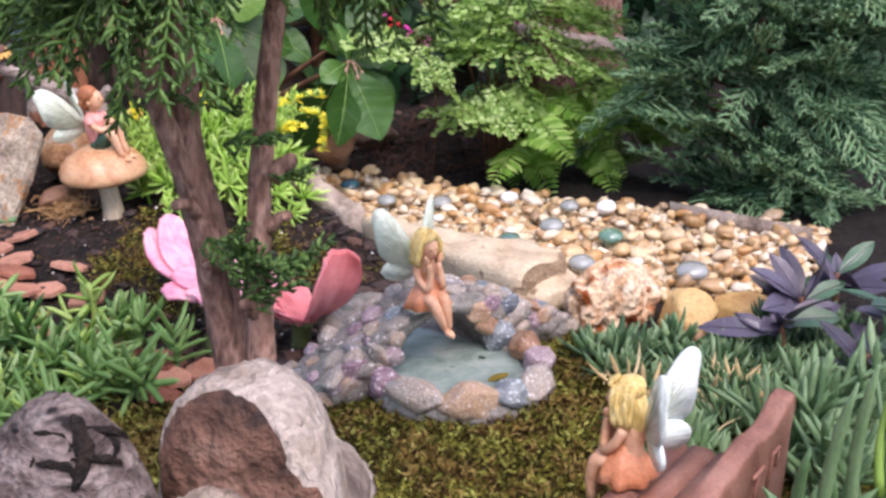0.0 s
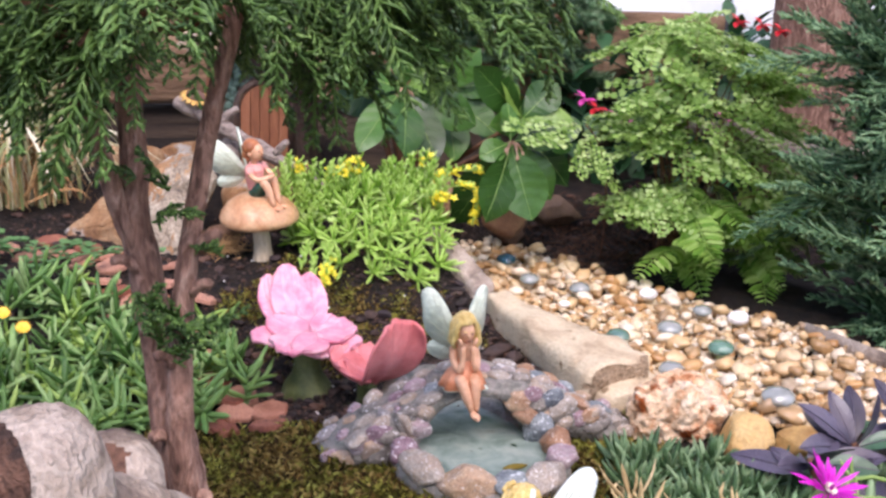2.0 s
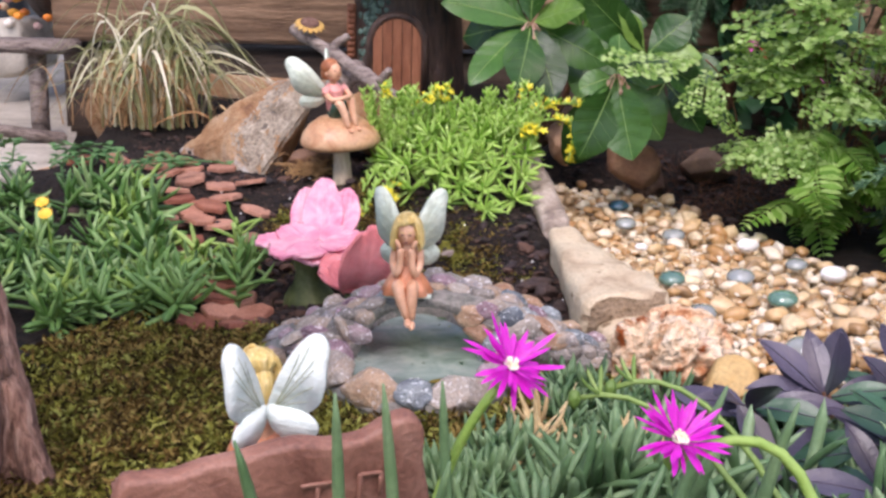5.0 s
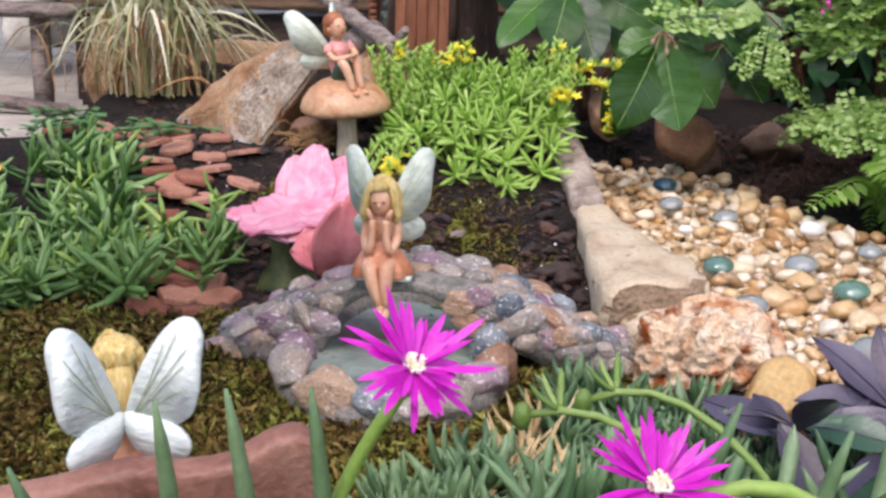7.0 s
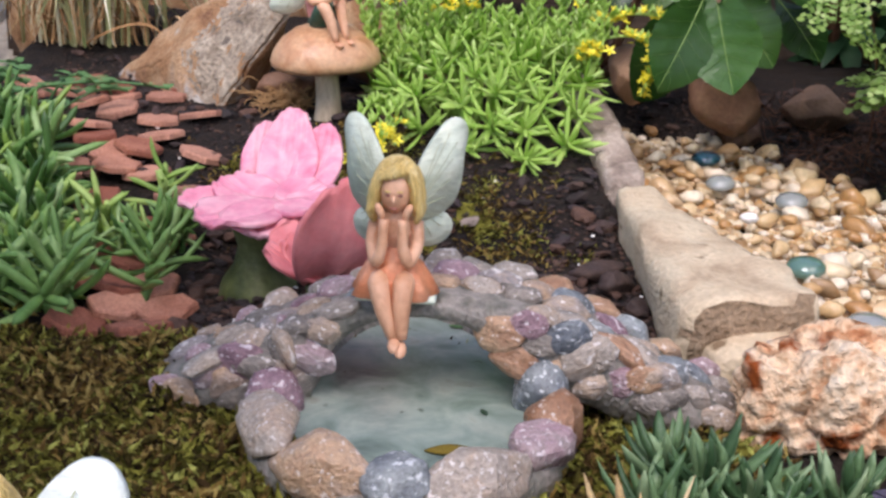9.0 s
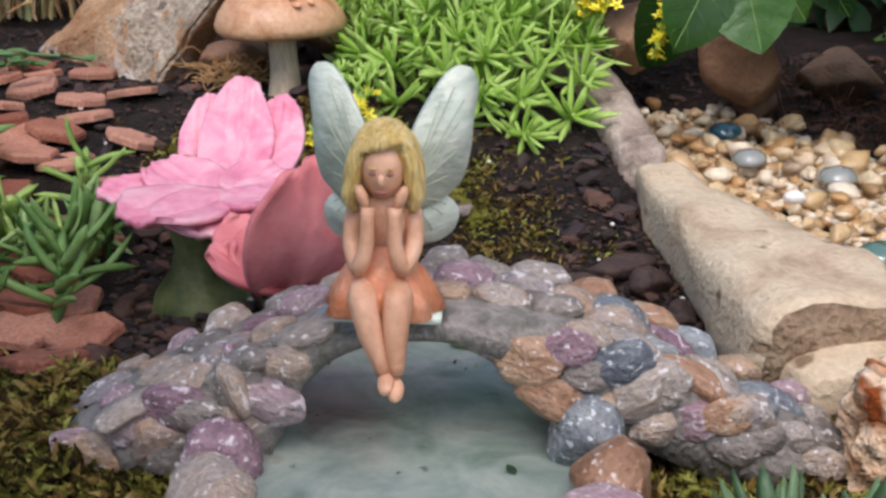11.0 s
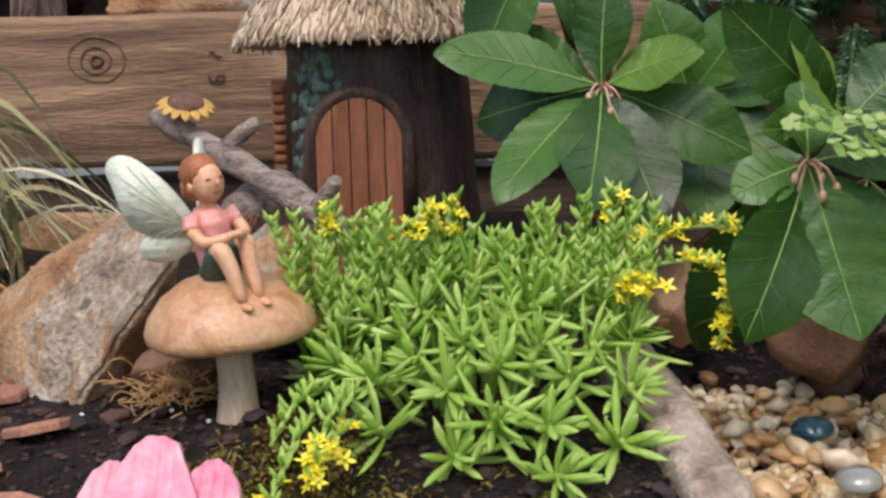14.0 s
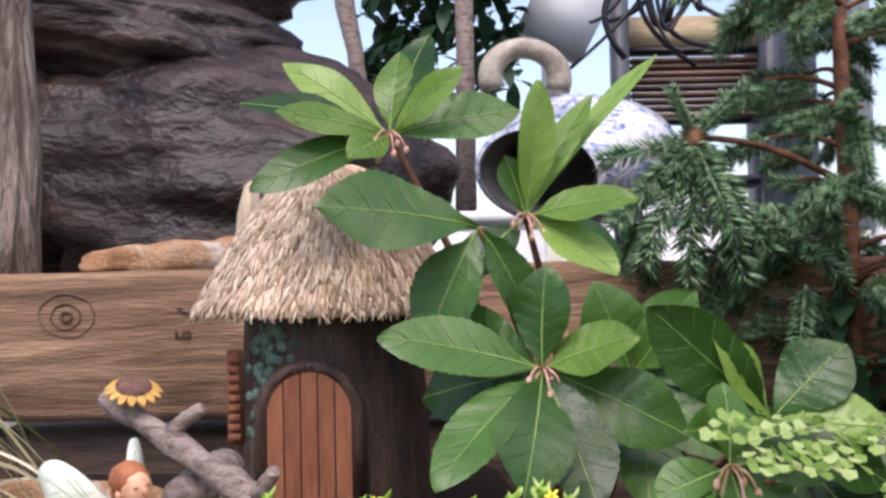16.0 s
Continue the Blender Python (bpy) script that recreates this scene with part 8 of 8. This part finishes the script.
def build_ferns():
    rnd = np.random.RandomState(47)
    a_forms = [lacy_frond(0.088, rnd, FERN) for _ in range(5)]
    b_forms = [pinnate_frond(0.085, rnd, FERN_GREEN) for _ in range(3)]
    base = np.array((0.352, 0.800, 0.0))
    fern = thing("maidenhair_fern", base, "pale green lacy maidenhair fern over the gravel", "fern")
    for k in range(44):
        az = rnd.uniform(2.75, 6.9) if k % 5 else rnd.uniform(0, 6.28)
        el = rnd.uniform(0.0, 1.0)
        r = 0.045 + 0.055 * (1 - el) ** 0.7
        x, y = math.cos(az) * r * 1.25, math.sin(az) * r * 0.9
        z = 0.065 + 0.165 * el
        x = max(x, -0.048 + max(0.0, y + 0.06) * 0.4)
        tip = np.array((x, y, z))
        g = Geo()
        root = np.array((rnd.normal(0.01, 0.014), rnd.normal(0.0, 0.014), 0))
        g.add(*tube(curve_points(root, tip, (0, 0, 0.02), 8), np.linspace(0.0010, 0.0005, 8), 5))
        part("stipe", g, TWIG, fern)
        for j in range(2):
            out = np.array((math.cos(az) + rnd.normal(0, 0.35), math.sin(az) + rnd.normal(0, 0.35), rnd.normal(-0.25, 0.2)))
            place(a_forms[rnd.randint(5)], "frond", fern, (0, 0, 0), tip - out * 0.035 + rnd.normal(0, 0.006, 3), out, rnd.uniform(0.65, 1.0), rnd, 0.35)
    base = np.array((0.355, 0.725, 0.0))
    fern = thing("fern", base, "green pinnate fern arching over the gravel edge", "fern")
    for k in range(70):
        x0, y0 = rnd.uniform(-0.045, 0.17), rnd.uniform(-0.02, 0.05)
        d = np.array((rnd.normal(-0.25, 0.6), -0.9 + rnd.normal(0, 0.35), rnd.uniform(-0.45, 0.25)))
        place(b_forms[rnd.randint(3)], "frond", fern, (0, 0, 0), (x0, y0, rnd.uniform(0.02, 0.085)), d, rnd.uniform(0.55, 0.95), rnd)
    # one sprig in front of the shrub
    base = np.array((0.278, 0.81, 0.0))
    sprig = thing("fern_sprig", base, "small pale fern sprig in front of the shrub", "fern")
    g = Geo()
    g.add(*tube(curve_points((0.02, 0.02, 0.0), (-0.030, -0.035, 0.145), (0.012, 0, 0.02), 10), 0.0007, 5))
    part("stipe", g, TWIG, sprig)
    for at, d, s in (((-0.035, -0.035, 0.144), (-1, -0.5, 0.05), 0.85), ((-0.028, -0.035, 0.138), (-0.2, -0.7, -0.4), 0.6), ((-0.030, -0.03, 0.150), (0.6, -0.5, 0.2), 0.65), ((-0.026, -0.03, 0.125), (0.3, -0.8, -0.6), 0.6)):
        place(a_forms[rnd.randint(5)], "frond", sprig, (0, 0, 0), at, d, s, rnd)


build_ferns()


def needle_twig(length, rnd):
    g = Geo()
    g.add(*tube([(0, 0, 0), (0, length * 0.5, 0), (0, length, 0)], (0.0017, 0.0014, 0.0008), 5))
    n = int(length * 4400)
    for k in range(n):
        t = rnd.uniform(0.04, 1.0)
        a = rnd.uniform(0, 6.28)
        out = np.array((math.cos(a), 0.75, math.sin(a)))
        out /= np.linalg.norm(out)
        p = np.array((0, length * t, 0))
        ln = 0.0165 * rnd.uniform(0.75, 1.1)
        side = np.cross(out, (0.3, 0.9, 0.1))
        side /= np.linalg.norm(side)
        s2 = np.cross(out, side)
        w = 0.0008
        q = p + out * ln
        m = p + out * ln * 0.5
        g.add([p, m + side * w, m - side * w * 0.5 + s2 * w * 0.87, m - side * w * 0.5 - s2 * w * 0.87, q], [(0, 1, 2), (0, 2, 3), (0, 3, 1), (4, 2, 1), (4, 3, 2), (4, 1, 3)])
    return g.mesh("needle_twig", SPRUCE)


def build_spruce():
    base = np.array((0.364, 1.16, 0.03))
    tree = thing("spruce", base, "young spruce with drooping blue-green needled twigs", "spruce tree")
    rnd = np.random.RandomState(53)
    g = Geo()
    g.add(*tube([(0, 0.0, -0.03), (0.0, 0, 0.15), (-0.004, 0, 0.30), (-0.004, 0, 0.48)], (0.008, 0.0068, 0.0056, 0.004), 10, lump=0.12))
    part("trunk", g, TWIG, tree)
    forms = [needle_twig(0.085, rnd) for _ in range(2)] + [needle_twig(0.055, rnd) for _ in range(2)]
    hub = np.array((-0.118, -0.025, 0.275))
    g = Geo()
    g.add(*tube(curve_points((0, 0, 0.24), hub, (0, 0, 0.01), 8), np.linspace(0.0028, 0.0024, 8), 7, lump=0.15))
    part("branch", g, TWIG, tree)
    v, f = rock((0.009, 0.008, 0.009), 3, 0.3, 3, 3, fine=0.15)
    g = Geo()
    g.add(v + hub, f)
    part("bud", g, TWIG, tree, "brown bud cluster at the branch tip")
    for d, s in (((-0.75, -0.2, -0.75), 1.0), ((-0.45, -0.2, -0.95), 1.15), ((-0.1, -0.2, -1), 1.2), ((0.25, -0.3, -1), 1.25), ((0.5, -0.2, -0.9), 1.1), ((-0.9, -0.1, -0.2), 0.8), ((-0.3, -0.3, 0.5), 0.5), ((0.4, -0.3, 0.4), 0.6), ((0.15, -0.5, -0.7), 1.0), ((-0.6, 0.1, -0.6), 0.9)):
        place(forms[rnd.randint(2)], "needle_twig", tree, (0, 0, 0), hub, d, s, rnd)
    for k in range(52):
        z = rnd.uniform(0.10, 0.47)
        a = rnd.uniform(0, 6.28)
        start = np.array((0, 0, z))
        end = start + np.array((math.cos(a) * 0.06, math.sin(a) * 0.05, 0.01))
        g = Geo()
        g.add(*tube(curve_points(start, end, (0, 0, 0.006), 6), np.linspace(0.0024, 0.0014, 6), 6))
        part("branch", g, TWIG, tree)
        for j in range(3):
            place(forms[rnd.randint(4)], "needle_twig", tree, (0, 0, 0), start + (end - start) * rnd.uniform(0.3, 1), (math.cos(a) + rnd.normal(0, 0.4), math.sin(a) + rnd.normal(0, 0.4), rnd.uniform(-0.8, 0.3)), rnd.uniform(0.6, 0.9), rnd)
    for x, z in ((-0.06, 0.20), (-0.09, 0.16), (-0.04, 0.14), (-0.15, 0.19), (-0.12, 0.13), (-0.02, 0.19)):
        for j in range(3):
            place(forms[rnd.randint(4)], "needle_twig", tree, (0, 0, 0), (x, rnd.uniform(-0.02, 0.03), z + 0.03), (rnd.normal(0, 0.5), rnd.normal(-0.2, 0.3), -0.9), rnd.uniform(0.7, 1.0), rnd)
    return tree


build_spruce()


# ---- distance ----
def leaf_bank(name, label, box, count, size, mat, seed):
    """A far bank of foliage, uncountable."""
    rn = np.random.RandomState(seed)
    g = Geo()
    for _ in range(count):
        p = np.array([rn.uniform(a, b) for a, b in box])
        u = [2 * (p[k] - box[k][0]) / (box[k][1] - box[k][0]) - 1 for k in (0, 1)]
        if u[0] ** 4 + u[1] ** 4 > 0.8 + 0.3 * noise.noise(Vector(p) * 6):
            continue
        d = rn.normal(size=3) + (0, -0.5, 0)
        v, f = leaf(size * rn.uniform(0.6, 1.2), size * 0.42, 4, 0.2, 0.3, cross=1)
        g.add(move(v, p, aim(d)), f)
    ob = new(name, g.mesh(name, mat))
    return tagged(ob, label, "foliage", kind="stuff")


DEEP = leaf_material("shade_leaf", ["#16301c", "#234828", "#34603a"], 20, 0.5, 0.2, 0.7, 0.1)
leaf_bank("hedge", "dark green hedge foliage behind the ferns", ((0.3, 1.35), (1.0, 1.35), (-0.02, 0.21)), 2600, 0.05, DEEP, 1)
leaf_bank("hedge", "dark green foliage high behind the boulder", ((-0.03, 0.19), (1.82, 1.98), (0.46, 0.80)), 900, 0.05, DEEP, 2)
leaf_bank("hedge", "dark green hedge foliage far behind the beds", ((0.9, 2.6), (0.2, 1.6), (-0.05, 0.6)), 2600, 0.08, DEEP, 3)
RED = leaf_material("red_flower", ["#b01824", "#d02834", "#e04a50"], 60, 0.5, 0.3, 0.4, 0.2)
HOTPINK = leaf_material("pink_flower", ["#c02a90", "#d84aa8", "#e66cb8"], 60, 0.5, 0.3, 0.4, 0.2)


def blossom(at, r, mat, label):
    fl = thing("blossom", at, label, "flower", "bright blossoms in the hedge")
    g = Geo()
    for k in range(9):
        v, f = leaf(r, r * 0.6, 4, 0.25, 0.2, cross=1)
        g = Geo()
        g.add(move(v, (0, 0, 0), aim((math.cos(k * 2.4), math.sin(k * 2.4) - 0.6, 0.5 * math.sin(k * 1.3)))), f)
        part("petal", g, mat, fl)


for x, y, z, m, lab in ((0.386, 0.99, 0.118, HOTPINK, "hot pink blossom in the hedge"), (0.41, 0.99, 0.108, HOTPINK, "hot pink blossom in the hedge"), (0.345, 0.985, 0.14, HOTPINK, "hot pink blossom in the hedge"),
                        (0.352, 0.97, 0.132, RED, "red blossom in the hedge"), (0.56, 0.99, 0.222, RED, "red blossom in the hedge"), (0.585, 0.99, 0.216, RED, "red blossom in the hedge"), (0.53, 0.99, 0.225, RED, "red blossom in the hedge"),
                        (0.50, 0.95, 0.12, HOTPINK, "hot pink blossom in the hedge")):
    blossom((x, y, z), 0.014, m, lab)
g = Geo()
g.add(*tube([(0.68, 1.05, -0.02), (0.67, 1.04, 0.1), (0.665, 1.03, 0.22), (0.66, 1.03, 0.40), (0.65, 1.03, 0.6)], (0.07, 0.06, 0.055, 0.05, 0.045), 18, lump=0.06, seed=4))
solid("tree_trunk", g, BARK, (0, 0, 0), "old grey-brown furrowed trunk behind the ferns", "tree trunk")
g = Geo()
g.add(*tube([(0.40, 0.88, 0.125), (0.46, 0.87, 0.12), (0.53, 0.88, 0.098), (0.60, 0.90, 0.090), (0.70, 0.93, 0.07)], (0.006, 0.010, 0.012, 0.011, 0.014), 12, lump=0.12, seed=7))
solid("driftwood_root", g, STICK, (0, 0, 0), "twisted grey driftwood root behind the fern", "driftwood")
# disc and pale pot beyond the ice plant
g = Geo()
v, f = lathe([(0.001, 0.0), (0.024, 0.0), (0.028, 0.003), (0.028, 0.007), (0.0255, 0.009), (0.001, 0.0085)], 28, 0.04, 3)
g.add(v, f)
disc = thing("log_slice_table", (-0.318, 0.890, 0.000), "small tan log-slice table beside the ice plant", "miniature table")
part("tabletop", g, CAPMAT, disc, "pale cut wood disc", at=pose(0, 0, 0.007, 3, 0, 0))
g = Geo()
g.add(*tube([(0, 0, -0.006), (0, 0, 0.009)], (0.012, 0.011), 14, lump=0.05))
part("stump_leg", g, STEMMAT, disc)
CONCRETE = material("pale_concrete", ["#a8a094", "#bdb5a8", "#cec7bb"], 20, 0.85, 0.001, 200, fine=0.15)
g = Geo()
v, f = slab_box(2.6, 1.76, 0.03, 0.006)
g.add(v, f)
solid("paving_slab", g, CONCRETE, pose(-1.79, 1.52, -0.004, 0, 0, 12), "pale grey concrete paving beyond the ice plant", "paving", kind="structure")
for x, y, sx, sy, seed in ((-0.312, 0.715, 0.017, 0.012, 5), (-0.326, 0.675, 0.015, 0.012, 7)):
    g = Geo()
    g.add(*rock((sx, sy, 0.010), seed, 0.3, 1.5, 3, 7, 0.68, 0.08))
    solid("edging_stone", g, CONCRETE, pose(x, y, height(x, y) + 0.012, 0, 0, seed * 40), "pale cream edging stone beyond the ice plant", "stone", "pale edging stones")
# weathered trestle to the far side
tr = thing("wooden_trestle", (-0.396, 1.08, 0.011), "weathered grey-brown wooden trestle standing on the paving", "trestle")
for name, size, at in (("post", (0.016, 0.018, 0.098), (0.0, 0, 0.049)), ("post", (0.016, 0.018, 0.098), (-0.20, 0, 0.049)), ("rail", (0.24, 0.012, 0.012), (-0.09, -0.010, 0.018)), ("board", (0.30, 0.06, 0.012), (-0.11, 0, 0.103))):
    g = Geo()
    g.add(*slab_box(*size, 0.0025))
    part(name, g, STICK, tr, at=pose(*at, 0, 6 if name == "rail" else 0, 0))
for x, z, w in ((-0.525, 0.045, 0.15), (-0.70, 0.045, 0.14)):
    g = Geo()
    g.add(*worn_block(w, 0.05, 0.05, 0.075, 0.07, int(-x * 100), 0.003, 6))
    solid("concrete_block", g, CONCRETE, pose(x, 1.35, z), "pale concrete block standing behind the trestle", "block", "pale blocks behind the trestle")
FLOWERMIX = material("distant_petals", ["#d8532a", "#e6a02c", "#e8e0d4", "#d23a4a"], 40, 0.6, island=0.8)
g = Geo()
far_rnd = np.random.RandomState(14)
for _ in range(90):
    v, f = rock((0.008, 0.008, 0.006), far_rnd.randint(99), 0.3, 2, 1)
    g.add(v + (far_rnd.normal(0, 0.07), far_rnd.normal(0, 0.05), far_rnd.uniform(0.0, 0.10)), f)
solid("flower_patch", g, FLOWERMIX, (-0.55, 1.42, 0.10), "blurred orange, yellow and white blooms beyond the trestle", "flowers", kind="stuff")
WHITEWALL = material("white_panel", ["#d2d8da", "#e4e8ea", "#eef0f0"], 3, 0.6, 0.0, 40, fine=0.05)
GREYPOST = material("grey_post", ["#5f6a72", "#76828a", "#8a959c"], 4, 0.5, 0.0, 40, fine=0.08)
SLAT = material("brown_slat", ["#3a281e", "#563c2c", "#6a4e3a"], 12, 0.7, 0.001, 60, vary=0.4)
PALEBOARD = material("pale_board", ["#8a7a5c", "#a89878", "#bcae90"], 20, 0.8, 0.001, 100, stretch=(0.4, 2, 2), fine=0.2)
DARKPOST = material("dark_metal_post", ["#2e3238", "#444a52", "#565d64"], 12, 0.5, 0.0, 60, fine=0.12)
CABLE = material("black_cable", ["#101012", "#1c1c20"], 20, 0.5)
far = thing("greenhouse_wall", (0.6, 2.6, 0.0), "white glazed greenhouse wall far behind the garden", "wall")
far["kind"] = "structure"
for k in range(-6, 7):
    g = Geo()
    g.add(*slab_box(0.57, 0.03, 0.42, 0.006))
    part("panel", g, WHITEWALL, far, at=pose(k * 0.6, 0, 0.11))
    g = Geo()
    g.add(*slab_box(0.035, 0.04, 2.6, 0.005))
    part("glazing_bar", g, WHITEWALL, far, "white glazing bar", at=pose(k * 0.6 + 0.3, 0, 1.6))
for z in (0.34, 0.86, 1.5, 2.2, 2.9):
    g = Geo()
    g.add(*slab_box(7.9, 0.045, 0.035, 0.005))
    part("glazing_bar", g, WHITEWALL, far, "white glazing bar", at=pose(0, 0, z))
for x in (-1.5, 0.0, 1.6):
    g = Geo()
    g.add(*slab_box(0.10, 0.09, 3.0, 0.008))
    part("post", g, GREYPOST, far, at=pose(x + 0.055, -0.3, 1.4))
rack = thing("slatted_bench", (0.465, 2.1, 0.0), "brown slatted greenhouse bench in the distance", "bench")
for k in range(9):
    g = Geo()
    g.add(*slab_box(0.196, 0.02, 0.0075, 0.002))
    part("slat", g, SLAT, rack, at=pose(0, 0, 0.458 + 0.0105 * k))
for z in (0.450, 0.556):
    g = Geo()
    g.add(*slab_box(0.21, 0.03, 0.010, 0.002))
    part("rail", g, CABLE, rack, "dark metal rail", at=pose(0, 0.0, z))
g = Geo()
g.add(*slab_box(0.20, 0.02, 0.05, 0.003))
part("top_board", g, PALEBOARD, rack, "pale weathered board along the top", at=pose(0, 0.02, 0.588))
for x in (-0.118, 0.105):
    g = Geo()
    g.add(*slab_box(0.026, 0.03, 0.80, 0.003))
    part("leg", g, DARKPOST, rack, "dark grey metal post", at=pose(x, -0.03, 0.39))
g = Geo()
g.add(*slab_box(0.23, 0.22, 0.012, 0.003))
part("shelf", g, DARKPOST, rack, "dark shelf under the slats", at=pose(0, 0.1, 0.36))
g = Geo()
g.add(*slab_box(2.2, 0.05, 0.05, 0.005))
beam = thing("greenhouse_beam", (0.4, 1.75, 0.0), "dark grey metal beam over the garden on two posts", "beam")
part("rail", g, DARKPOST, beam, at=pose(0, 0, 0.78))
for x in (-1.05, 1.05):
    g = Geo()
    g.add(*slab_box(0.04, 0.04, 0.80, 0.004))
    part("post", g, DARKPOST, beam, at=pose(x, 0, 0.36))
cables = thing("cable_bundle", (0.36, 1.75, 0.5), "tangle of black cables hanging behind the jug", "cables")
rnd = np.random.RandomState(3)
knot = np.array((-0.010, 0.0, 0.105))
for k in range(26):
    a = knot + rnd.normal(0, 0.018, 3)
    b = knot + np.array((rnd.uniform(-0.13, 0.12), rnd.uniform(-0.02, 0.02), rnd.uniform(-0.14, 0.10)))
    g = Geo()
    g.add(*tube(curve_points(a, b, (rnd.normal(0, 0.03), 0, rnd.normal(-0.015, 0.03)), 12), rnd.uniform(0.0022, 0.0052), 7))
    part("cable", g, CABLE, cables)
for x in (-0.02, 0.012):
    g = Geo()
    g.add(*tube(curve_points(knot + (x, 0, 0), (x * 2, 0, 0.262), (0.01, 0, 0), 8), 0.004, 7))
    part("cable", g, CABLE, cables)
box = Geo()
box.add(*slab_box(0.10, 0.05, 0.09, 0.006))
solid("grey_box", box, WHITEWALL, pose(0.248, 1.95, 0.575, 0, 28, 0), "pale grey box hanging among the cables", "box")
g = Geo()
g.add(*tube([(-0.01, 1.78, 0.3), (-0.03, 1.78, 0.50), (-0.042, 1.78, 0.56), (-0.05, 1.78, 0.8)], (0.012, 0.011, 0.012, 0.01), 9, lump=0.1))
solid("bare_stem", g, STICK, (0, 0, 0), "bare crooked grey-brown stem rising behind the boulder", "branch", "bare stems behind the boulder")
g = Geo()
g.add(*tube([(0.105, 1.78, 0.3), (0.107, 1.78, 0.5), (0.106, 1.78, 0.75)], (0.013, 0.012, 0.011), 9, lump=0.1))
solid("bare_stem", g, STICK, (0, 0, 0), "bare upright grey-brown stem rising behind the jug", "branch", "bare stems behind the boulder")
